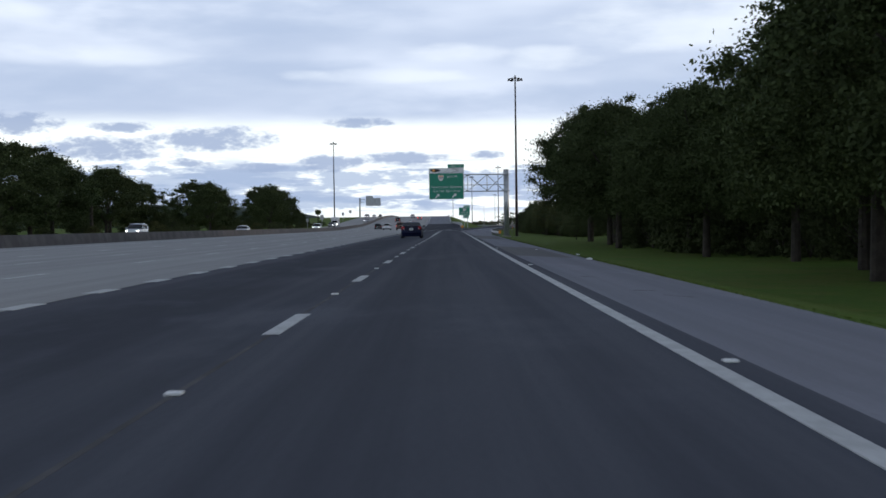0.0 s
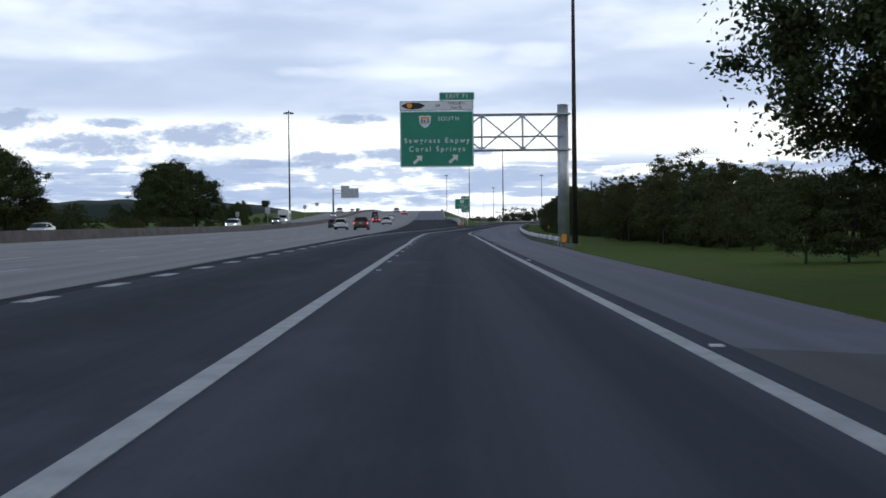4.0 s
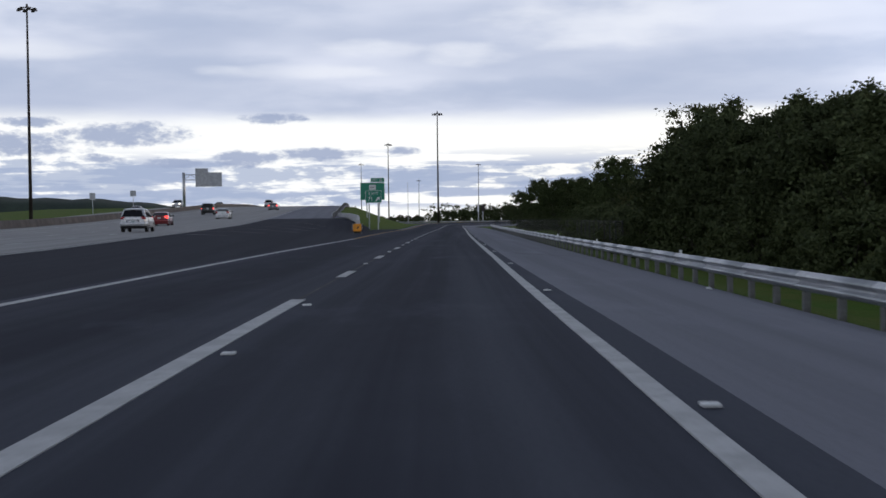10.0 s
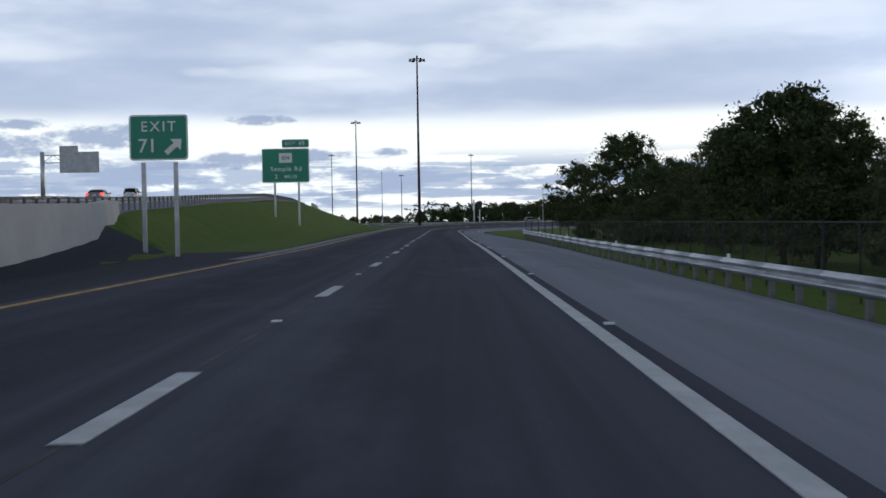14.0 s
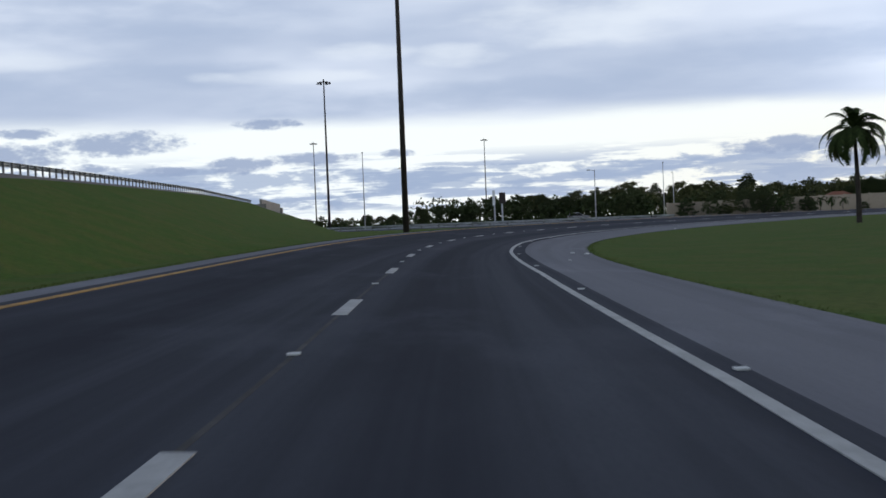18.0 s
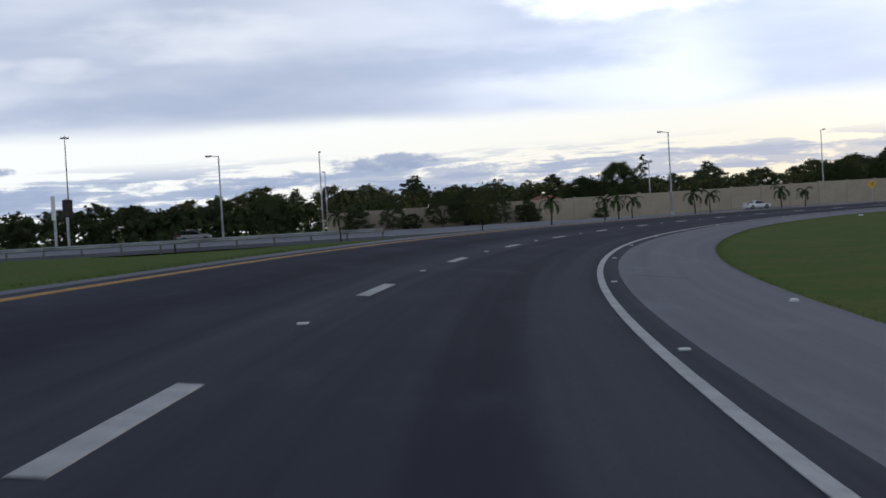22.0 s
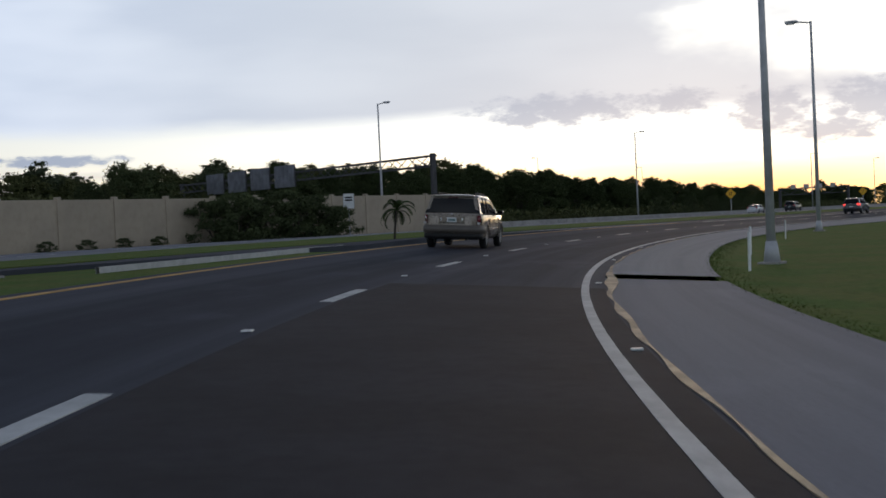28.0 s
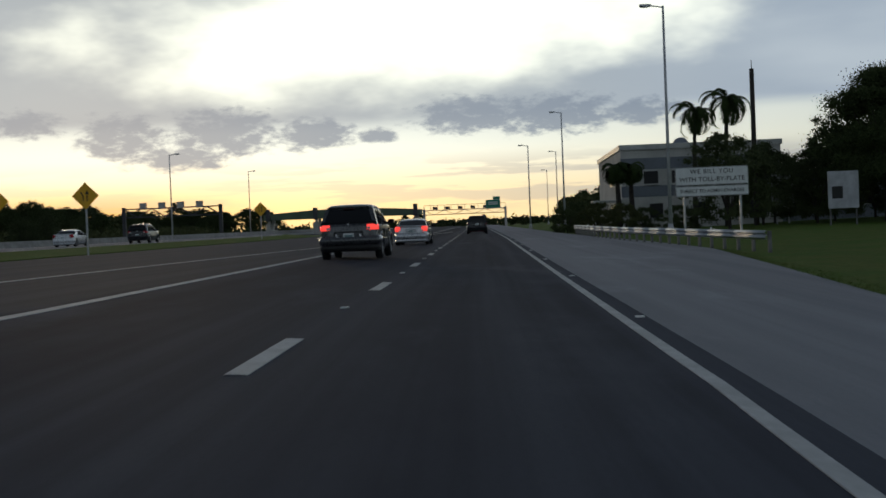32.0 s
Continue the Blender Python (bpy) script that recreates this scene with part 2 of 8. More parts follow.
def mat(name, color, rough=0.8, metal=0.0, vary=0.25, scale=3.0, bump=0.0, bump_scale=40.0, second=None, spec=0.5, emit=None, coat=0.0, per_object=0.0):
    """A surface with blotches and grain: color to second (or to a darker self) by noise at two sizes."""
    if name in MATS:
        return MATS[name]
    m = bpy.data.materials.new(name)
    m.use_nodes = True
    n = Nodes(m.node_tree)
    co = n.add("ShaderNodeTexCoord").outputs["Object"]
    b = n.add("ShaderNodeBsdfPrincipled")
    big, small = n.noise(co, scale, 4.0, 0.6), n.noise(co, scale * 11.0, 3.0, 0.6)
    other = second or tuple(c * (1 - vary) for c in color)
    col = n.mix(n.step(big, 0.35, 0.65), color, other)
    col = n.mix(n.math("MULTIPLY", n.step(small, 0.4, 0.75), vary), col, tuple(c * 0.55 for c in color))
    if per_object:
        info = n.add("ShaderNodeObjectInfo").outputs["Random"]
        col = n.mix(n.math("MULTIPLY", info, per_object), col, tuple(c * 0.45 for c in color))
    n.link(col, b.inputs["Base Color"])
    n.put(b.inputs["Roughness"], n.math("ADD", rough - 0.08, n.math("MULTIPLY", small, 0.16), True))
    b.inputs["Metallic"].default_value, b.inputs["Specular IOR Level"].default_value = metal, spec
    if coat:
        b.inputs["Coat Weight"].default_value, b.inputs["Coat Roughness"].default_value = coat, 0.06
    if emit:
        b.inputs["Emission Color"].default_value, b.inputs["Emission Strength"].default_value = (*emit[0], 1), emit[1]
    if bump:
        bn = n.add("ShaderNodeBump")
        bn.inputs["Strength"].default_value, bn.inputs["Distance"].default_value = bump, 0.02
        n.link(n.noise(co, bump_scale, 4.0, 0.7), bn.inputs["Height"])
        n.link(bn.outputs[0], b.inputs["Normal"])
    out = n.add("ShaderNodeOutputMaterial")
    n.link(b.outputs[0], out.inputs[0])
    MATS[name] = m
    return m


def paved(name, color, dark, streak, tracks=(), rough=0.85, patches=0.5, slab=0.0, gloss=0.3):
    """Pavement whose UV is metres across and along: grain, lengthwise streaks, darker lane tracks, patches of other
    ages.
    """
    m = bpy.data.materials.new(name)
    m.use_nodes = True
    n = Nodes(m.node_tree)
    uv = n.add("ShaderNodeUVMap")
    uv.uv_map = "UVMap"
    sep = n.add("ShaderNodeSeparateXYZ")
    n.link(uv.outputs[0], sep.inputs[0])
    u, v = sep.outputs[0], sep.outputs[1]
    b = n.add("ShaderNodeBsdfPrincipled")
    wob = n.math("ADD", u, n.math("MULTIPLY", n.noise(n.xyz(0.0, n.math("MULTIPLY", v, 0.05), 0.0), 1.0), 0.35))
    lanes = n.noise(n.xyz(n.math("MULTIPLY", wob, 1.3), n.math("MULTIPLY", v, 0.012), 0.0), 1.0, 4.0, 0.6)
    blot = n.noise(n.xyz(n.math("MULTIPLY", u, 0.35), n.math("MULTIPLY", v, 0.10), 5.0), 1.0, 5.0, 0.65)
    grain = n.noise(n.xyz(u, v, 9.0), 22.0, 3.0, 0.7)
    col = n.mix(n.math("MULTIPLY", n.step(lanes, 0.35, 0.68), streak), color, dark)
    for at, half, much in tracks:
        k = n.step(n.math("ABSOLUTE", n.math("SUBTRACT", wob, at)), half, half * 0.25)
        col = n.mix(n.math("MULTIPLY", k, n.math("MULTIPLY", n.step(blot, 0.2, 0.6), much)), col, dark)
    col = n.mix(n.math("MULTIPLY", n.step(blot, 0.52, 0.72), patches), col, tuple(c * 1.35 for c in color))
    if slab:
        joint = n.math("ABSOLUTE", n.math("SUBTRACT", n.math("FRACT", n.math("DIVIDE", v, slab)), 0.5))
        col = n.mix(n.math("MULTIPLY", n.step(joint, 0.012, 0.006), 0.5), col, dark)
    col = n.mix(n.math("MULTIPLY", n.step(grain, 0.45, 0.7), 0.35), col, tuple(c * 0.6 for c in color))
    n.link(col, b.inputs["Base Color"])
    n.put(b.inputs["Roughness"], n.math("ADD", rough - 0.1, n.math("MULTIPLY", grain, 0.2), True))
    b.inputs["Specular IOR Level"].default_value = gloss
    bn = n.add("ShaderNodeBump")
    bn.inputs["Strength"].default_value, bn.inputs["Distance"].default_value = 0.25, 0.01
    n.link(grain, bn.inputs["Height"])
    n.link(bn.outputs[0], b.inputs["Normal"])
    out = n.add("ShaderNodeOutputMaterial")
    n.link(b.outputs[0], out.inputs[0])
    return m


# the track at -3.7 darkens nearly the whole left lane
ASPHALT = paved("dark_asphalt", (0.079, 0.086, 0.106), (0.028, 0.031, 0.043), 0.66, ((-0.2, 1.0, 0.55), (-3.7, 1.7, 0.8)), gloss=0.03)
OLD_ASPHALT = paved("older_grey_asphalt", (0.090, 0.096, 0.115), (0.037, 0.041, 0.055), 0.6, ((-0.2, 1.0, 0.4), (-3.7, 1.8, 0.9)), gloss=0.04)
SHOULDER = paved("worn_shoulder_asphalt", (0.178, 0.184, 0.218), (0.114, 0.120, 0.147), 0.6, patches=0.6)
APRON = paved("pale_worn_apron", (0.245, 0.25, 0.275), (0.155, 0.16, 0.18), 0.6, patches=0.7)
GORE = paved("black_gore_asphalt", (0.046, 0.049, 0.061), (0.031, 0.033, 0.043), 0.6, patches=0.3, gloss=0.03)
CONCRETE_ROAD = paved("pale_concrete_pavement", (0.31, 0.31, 0.305), (0.21, 0.21, 0.207), 0.6, patches=0.3, slab=6.0)
COLLECTOR = paved("grey_collector_asphalt", (0.072, 0.077, 0.092), (0.042, 0.045, 0.056), 0.6, patches=0.35, gloss=0.03)
PAINT = mat("white_road_paint", (0.52, 0.53, 0.53), 0.7, vary=0.45, scale=2.0, second=(0.40, 0.41, 0.41))
YELLOW_LINE = mat("yellow_road_paint", (0.50, 0.27, 0.04), 0.7, vary=0.4, scale=2.0)
GRASS = mat("mown_grass", (0.070, 0.132, 0.017), 0.95, vary=0.6, scale=0.45, bump=1.0, bump_scale=16.0, second=(0.105, 0.132, 0.026), spec=0.1)
STEEL = mat("galvanised_steel", (0.46, 0.48, 0.50), 0.40, 0.6, vary=0.25, scale=1.2)
POSTWOOD = mat("weathered_grey_steel_posts", (0.20, 0.20, 0.20), 0.75, 0.3, vary=0.4, scale=4.0)
MAST = mat("rust_brown_mast_steel", (0.050, 0.040, 0.036), 0.7, 0.3, vary=0.4, scale=1.5)
CONCRETE = mat("cast_concrete", (0.36, 0.35, 0.33), 0.9, vary=0.3, scale=0.8, bump=0.3, bump_scale=25)
SIGN_GREEN = mat("green_sign_sheeting", (0.004, 0.22, 0.135), 0.45, vary=0.12, scale=0.6)
SIGN_WHITE = mat("white_sign_sheeting", (0.72, 0.74, 0.74), 0.5, vary=0.1, scale=2)
SIGN_BACK = mat("bare_aluminium_sign_back", (0.46, 0.47, 0.50), 0.55, 0.15, vary=0.25, scale=1.5)
SIGN_YELLOW = mat("yellow_sign_sheeting", (0.80, 0.42, 0.01), 0.5, vary=0.12, scale=2)
BLACK = mat("black_paint", (0.012, 0.012, 0.013), 0.6, vary=0.2, scale=4)
AMBER = mat("amber_plastic", (0.85, 0.33, 0.02), 0.45, vary=0.2, scale=3)
BARK = mat("grey_brown_bark", (0.050, 0.041, 0.034), 0.95, vary=0.5, scale=3, bump=0.8, bump_scale=14)


# ---- building helpers
def part(name, bm, material, parent=None, label="", smooth=False):
    """Links a bmesh (or a ready mesh) as one mesh object under a thing or a part."""
    if isinstance(bm, bmesh.types.BMesh):
        me = bpy.data.meshes.new(name)
        bm.to_mesh(me)
        bm.free()
        me.materials.append(material)
        if smooth:
            me.polygons.foreach_set("use_smooth", [True] * len(me.polygons))
    else:
        me = bm
    ob = new(name, me)
    ob.parent = parent
    if label:
        tagged(ob, label=label)
    return ob


def mesh_of(name, verts, faces, material, uvs=None, smooth=False):
    me = bpy.data.meshes.new(name)
    me.from_pydata([tuple(map(float, v)) for v in verts], [], [tuple(map(int, f)) for f in faces])
    me.materials.append(material)
    if uvs is not None:
        layer = me.uv_layers.new(name="UVMap")
        idx = np.empty(len(me.loops), dtype=np.int32)
        me.loops.foreach_get("vertex_index", idx)
        layer.data.foreach_set("uv", np.asarray(uvs, dtype=np.float32)[idx].ravel())
    if smooth:
        me.polygons.foreach_set("use_smooth", [True] * len(me.polygons))
    return me


def empty(name, m, label, category, group="", kind=""):
    ob = new(name)
    ob.matrix_world = m
    return tagged(ob, label, category, group, kind)


def box(bm, x0, x1, y0, y1, z0, z1, bevel=0.0):
    r = bmesh.ops.create_cube(bm, size=1.0, matrix=Matrix.Translation(((x0 + x1) / 2, (y0 + y1) / 2, (z0 + z1) / 2)) @ Matrix.Diagonal((x1 - x0, y1 - y0, z1 - z0, 1)))
    if bevel:
        edges = list({e for v in r["verts"] for e in v.link_edges})
        bmesh.ops.bevel(bm, geom=edges, offset=bevel, segments=2, affect="EDGES", profile=0.6)
    return bm


def boxed(*a, **k):
    return box(bmesh.new(), *a, **k)


def rod(bm, a, b, r0, r1=None, n=10, caps=True):
    a, b = Vector(a), Vector(b)
    m = Matrix.Translation((a + b) / 2) @ (b - a).to_track_quat("Z", "Y").to_matrix().to_4x4()
    bmesh.ops.create_cone(bm, cap_ends=caps, segments=n, radius1=r0, radius2=r0 if r1 is None else r1, depth=(b - a).length, matrix=m)
    return bm


def rodded(*a, **k):
    return rod(bmesh.new(), *a, **k)


def slab(points, depth, bevel=0.0):
    """A flat outline (x, z) facing -y, made depth thick."""
    bm = bmesh.new()
    vs = [bm.verts.new((x, 0, z)) for x, z in points]
    f = bm.faces.new(vs)
    r = bmesh.ops.extrude_face_region(bm, geom=[f])
    bmesh.ops.translate(bm, vec=(0, depth, 0), verts=[v for v in r["geom"] if isinstance(v, bmesh.types.BMVert)])
    bmesh.ops.recalc_face_normals(bm, faces=bm.faces)
    if bevel:
        bmesh.ops.bevel(bm, geom=list(bm.edges), offset=bevel, segments=1, affect="EDGES")
    return bm


def rounded(w, h, r, n=5):
    """Outline of a rounded rectangle round the origin."""
    pts = []
    for cx, cz, a0 in ((w / 2 - r, h / 2 - r, 0), (-w / 2 + r, h / 2 - r, 90), (-w / 2 + r, -h / 2 + r, 180), (w / 2 - r, -h / 2 + r, 270)):
        for i in range(n + 1):
            a = radians(a0 + 90 * i / n)
            pts.append((cx + r * math.cos(a), cz + r * math.sin(a)))
    return pts


# ---- the line of the ramp: distance along it and to its right
def resample():
    p = np.array([(r[1], r[2]) for r in PATH])
    out = []
    for i in range(len(p) - 1):
        a, b = p[max(i - 1, 0)], p[min(i + 2, len(p) - 1)]
        for k in range(15):
            t = k / 15
            m0, m1 = (p[i + 1] - a) / 2, (b - p[i]) / 2
            out.append((2 * t**3 - 3 * t**2 + 1) * p[i] + (t**3 - 2 * t**2 + t) * m0 + (-2 * t**3 + 3 * t**2) * p[i + 1] + (t**3 - t**2) * m1)
    out.append(p[-1])
    out = list(out)
    back = [np.array((0.0, -float(k))) for k in range(120, 0, -1)]
    heading = radians(87.1)
    q = out[-1].copy()
    for k in range(900):
        heading = min(heading + radians(0.14), radians(88.64))
        q = q + np.array((math.sin(heading), math.cos(heading)))
        out.append(q.copy())
    out = np.array(back + out)
    s = np.concatenate([[0], np.cumsum(np.hypot(*np.diff(out, axis=0).T))])
    s0 = s[len(back)]
    s = s - s0
    grid = np.arange(-118, s[-1] - 1, 1.0)
    x, y = np.interp(grid, s, out[:, 0]), np.interp(grid, s, out[:, 1])
    k = np.ones(9) / 9
    x[4:-4], y[4:-4] = np.convolve(x, k, "valid"), np.convolve(y, k, "valid")
    return grid, x, y


LS, LX, LY = resample()
LTX, LTY = np.gradient(LX), np.gradient(LY)
BANK_S = (-118, 470, 500, 520, 540, 560, 580, 600, 620, 640, 660, 680, 700, 720, 740, 760, 780, 800, 820, 840, 860, 880, 900, 920, 940, 960, 980, 1000)
BANK = (0, 0.2, 1.12, 1.82, 2.5, 3.27, 4.1, 4.85, 5.38, 5.63, 5.57, 5.41, 5.12, 4.74, 4.44, 4.29, 4.06, 3.85, 3.76, 3.8, 3.89, 3.88, 3.65, 3.21, 2.61, 1.93, 1.25, 0.58)


def bank(s):
    return np.tan(np.radians(np.interp(s, BANK_S, BANK)))


def spot(s, d):
    """x, y at s metres along and d metres to the right."""
    tx, ty = np.interp(s, LS, LTX), np.interp(s, LS, LTY)
    n = np.hypot(tx, ty)
    return np.interp(s, LS, LX) + d * ty / n, np.interp(s, LS, LY) - d * tx / n


def fall(s, d):
    """How far the right shoulder and the grass beyond it lie below the lanes on the first half."""
    s, d = np.asarray(s, float), np.asarray(d, float)
    k = np.interp(s, (470, 545), (1, 0))
    out = d - np.interp(s, (-118, 190, 236, 277, 482, 560), (2.4, 2.35, 1.2, 1.6, 1.95, 2.0))
    return -k * (0.055 * np.clip(out, 0, 2.7) + 0.205 * np.clip(out - 2.7, 0, 5.0))


def road_z(s, d):
    """Banked across the pavement; past the left edge it falls away gently to the natural ground."""
    tilt = bank(s)
    left = np.clip(-6.8 - np.asarray(d, float), 0, None)
    return np.interp(s, (500, 575), (0.0, -0.075)) - np.clip(d, -6.8, 5.6) * tilt - np.minimum(left * 0.10, 6.8 * tilt) + fall(s, d)


def turn(s):
    """Heading in degrees, as a turn about z of something that faces +y."""
    return math.degrees(math.atan2(-np.interp(s, LS, LTX), np.interp(s, LS, LTY)))


def along(table):
    a = np.array(table, dtype=float)
    return lambda s: np.interp(s, a[:, 0], a[:, 1])


RIGHT = along([(-118, 1.9), (8, 1.92), (99, 2.05), (188, 1.95), (207, 1.66), (215.5, 1.48), (222, 1.14), (229, 0.83), (236, 0.66), (245, 0.55), (251, 0.66), (261, 0.86), (277, 1.05), (290, 1.18), (308, 1.33), (335, 1.42), (370, 1.4), (395, 1.39), (440, 1.4), (482, 1.43), (500, 1.52), (520, 1.78), (540, 1.91), (560, 1.82), (580, 1.46), (600, 1.34), (620, 1.53), (640, 1.6), (660, 1.61), (680, 1.63), (700, 1.61), (720, 1.58), (740, 1.45), (760, 1.21), (780, 1.11), (800, 1.11), (820, 1.13), (840, 1.1), (860, 1.03), (880, 0.89), (900, 1.33), (920, 1.85), (940, 1.92), (1000, 2.15), (1700, 2.15)])
MIDDLE = along([(-118, -1.72), (30, -1.74), (110, -1.58), (186, -1.87), (210, -2.35), (236, -3.15), (250, -2.85), (277, -2.17), (300, -1.95), (340, -1.9), (410, -1.9), (486, -1.68), (498, -1.57), (500, -1.5), (520, -1.4), (540, -1.31), (560, -1.46), (580, -1.86), (600, -2.14), (620, -2.01), (640, -1.84), (660, -1.83), (680, -1.83), (700, -1.82), (720, -1.93), (740, -2.18), (760, -2.33), (780, -2.4), (800, -2.41), (820, -2.39), (840, -2.37), (860, -2.38), (880, -2.36), (900, -2.1), (920, -1.66), (940, -1.56), (1700, -1.67)])
LEFT = along([(-118, -5.75), (200, -6), (236, -6.9), (262, -6.45), (290, -5.8), (300, -5.75), (345, -5.85), (377, -5.6), (410, -5.95), (480, -5.6), (500, -5.62), (520, -5.57), (540, -5.52), (560, -5.55), (580, -5.64), (600, -5.67), (620, -5.56), (640, -5.43), (660, -5.38), (680, -5.47), (700, -5.57), (720, -5.65), (740, -5.79), (760, -6.05), (780, -6.26), (800, -6.37), (820, -6.41), (840, -6.43), (880, -6.3), (905, -5.64), (915, -5.4), (926, -5.14), (938, -5.18), (957, -5.25), (1700, -5.25)])
VERGE_R = along([(-118, 4.8), (44, 4.8), (110, 4.85), (170, 5.3), (203, 6.6), (214, 6.5), (236, 5.9), (260, 5.6), (300, 5.6), (400, 5.7), (480, 5.9), (500, 5.5), (512, 5), (530, 4.75), (546, 4.75), (560, 4.5), (577, 4.5), (594, 4.6), (616, 4.75), (634, 4.9), (648, 4.85), (661, 4.92), (689, 4.85), (709, 4.75), (720, 4.48), (742, 4.27), (762, 4.15), (776, 4.35), (790, 4.3), (810, 4), (829, 3.8), (848, 3.9), (869, 3.75), (877, 3.85), (888, 4), (898, 4.3), (902, 4.56), (910, 5.15), (923, 6.1), (932, 6.6), (941, 7.4), (961, 9), (980, 8.6), (994, 7.9), (1014, 7.4), (1700, 7.4)])
VERGE_L = along([(460, -6.6), (529, -6.52), (549, -6.4), (582, -6.55), (600, -6.4), (630, -6), (660, -6), (690, -6.4), (715, -6.45), (743, -6.7), (770, -7.3), (810, -7.4), (848, -7.4), (880, -7.1), (900, -6.6), (1700, -6.6)])

MARGIN = along([(-118, 0.34), (190, 0.36), (250, 0.38), (280, 0.38), (312, 0.46), (335, 0.32), (398, 0.26), (480, 0.24), (515, 0.22), (540, 0.28), (555, 0.4), (570, 0.5), (590, 0.5), (604, 0.36), (650, 0.39), (690, 0.35), (710, 0.38), (730, 0.27), (760, 0.3), (822, 0.38), (830, 0.3), (870, 0.32), (890, 0.26), (905, 0.38), (917, 0.3), (930, 0.32)])      # dark asphalt right of the edge line

# the trunk road beside it: straight along y, rising over the crossing expressway
CREST_Y = (-400, 320, 350, 400, 430, 460, 500, 532, 605, 644, 700, 780, 870, 1000, 1150, 1700)
CREST_Z = (0, 0, 0.15, 0.55, 0.85, 1.35, 2.2, 3.0, 4.7, 5.2, 5.8, 5.9, 5.5, 2.6, 0.4, 0)
TRUNK_L, TRUNK_R = -26.0, -5.75


def crest(y):
    k = np.interp(y, CREST_Y, CREST_Z)
    return k


# edge of the grass toward the crossing expressway (y over x)
EXP_X = (-400, -50, 20, 50, 79, 100, 113, 143, 170, 200, 232, 262, 300, 420)
EXP_Y = (800, 782, 758, 744, 742, 757, 767, 789, 797, 801, 804, 803, 803, 803)


def terrain(x, y, rough=True):
    """Height of the natural ground and the fills."""
    x, y = np.asarray(x, float), np.asarray(y, float)
    z = np.full(np.broadcast(x, y).shape, 0.0)
    c = crest(y)
    run = np.interp(y, (430, 470, 520, 1600), (1.0, 1.6, 2.6, 2.6))
    edge = np.interp(y, (250, 330, 430, 460, 540, 1600), (-5.8, -4.5, -1.0, 4.0, 4.0, 4.0))
    fill = np.where(x < edge, c, c - (x - edge) / run)
    fill = np.where(x < -30, c - (-52 - x) * 0, fill)
    fill = np.where(x < -64, c - (-64 - x) / 3.0, fill)
    end = np.clip((np.abs(y - 812) - 26) / 14, 0, 1)       # the fill stops where the expressway passes under
    fill = np.where(y > 700, fill * end, fill)
    gore = (y < 440) | ((y < 470) & (x < 6.0))
    fill = np.where(gore, np.where(x < edge, c, np.maximum(0, c * (1 - (x - edge) / 7.0))), fill)
    z = np.maximum(z, fill)
    return z


def near_line(x, y):
    """Distance along and to the right of the ramp for many points."""
    x, y = np.asarray(x, float).ravel(), np.asarray(y, float).ravel()
    s, d = np.empty(len(x)), np.empty(len(x))
    px, py, tx, ty, ls = LX[::4], LY[::4], LTX[::4], LTY[::4], LS[::4]
    for a in range(0, len(x), 4000):
        q = slice(a, a + 4000)
        i = ((x[q, None] - px) ** 2 + (y[q, None] - py) ** 2).argmin(1)
        n = np.hypot(tx[i], ty[i])
        s[q] = ls[i] + ((x[q] - px[i]) * tx[i] + (y[q] - py[i]) * ty[i]) / n
        d[q] = ((x[q] - px[i]) * ty[i] - (y[q] - py[i]) * tx[i]) / n
    return s, d


def ground_z(x, y):
    """Height of the ground at one place, road bank and fills included."""
    s, d = near_line([x], [y])
    w = float(np.clip((26 - abs(d[0])) / 12, 0, 1))
    f = float(fall(s[0], d[0]))
    return float(terrain(x, y)) + (float(road_z(s[0], d[0])) - f) * w + f


def make_ground():
    def axis(lo, hi, step, far):
        inner = np.arange(lo, hi + 0.1, step)
        grow = step * 1.35 ** np.arange(1, 40)
        out = np.cumsum(grow)
        out = out[out < far]
        return np.concatenate([(lo - out)[::-1], inner, hi + out])
    gx, gy = axis(-70, 480, 5.0, 4200), axis(-80, 960, 5.0, 4200)
    X, Y = np.meshgrid(gx, gy)
    s, d = near_line(X, Y)
    s, d = s.reshape(X.shape), d.reshape(X.shape)
    Z = terrain(X, Y)
    w = np.clip((26 - np.abs(d)) / 12, 0, 1)
    f = fall(s, d)
    Z = Z + (road_z(s, d) - f) * w + f
    # rolling unevenness away from the pavement
    Z = Z + (1 - w) * 0.12 * (np.sin(X * 0.11 + Y * 0.05) + np.sin(Y * 0.13 - X * 0.04)) * (np.abs(X + 16) > 55)
    # sunk beneath everything paved
    paved_here = ((d > -15) & (d < 15) & (s < 1020)) | ((X > -63) & (X < 4)) | ((Y > np.interp(X, EXP_X, EXP_Y) - 4) & (Y < 905)) | ((Y > 775) & (Y < 905) & (X > 230))
    Z = np.where(paved_here, Z - 0.45, Z)
    far = np.hypot(X - 150, Y - 450)
    Z = np.where(far > 1400, Z - 0.3, Z)
    verts = np.stack([X.ravel(), Y.ravel(), Z.ravel()], 1)
    nx, ny = len(gx), len(gy)
    i = np.arange(nx * ny).reshape(ny, nx)
    faces = np.stack([i[:-1, :-1].ravel(), i[:-1, 1:].ravel(), i[1:, 1:].ravel(), i[1:, :-1].ravel()], 1)
    tagged(new("ground", mesh_of("ground", verts, faces, GRASS, smooth=True)), "wide flat mown grass land between the roads", "ground", kind="structure")


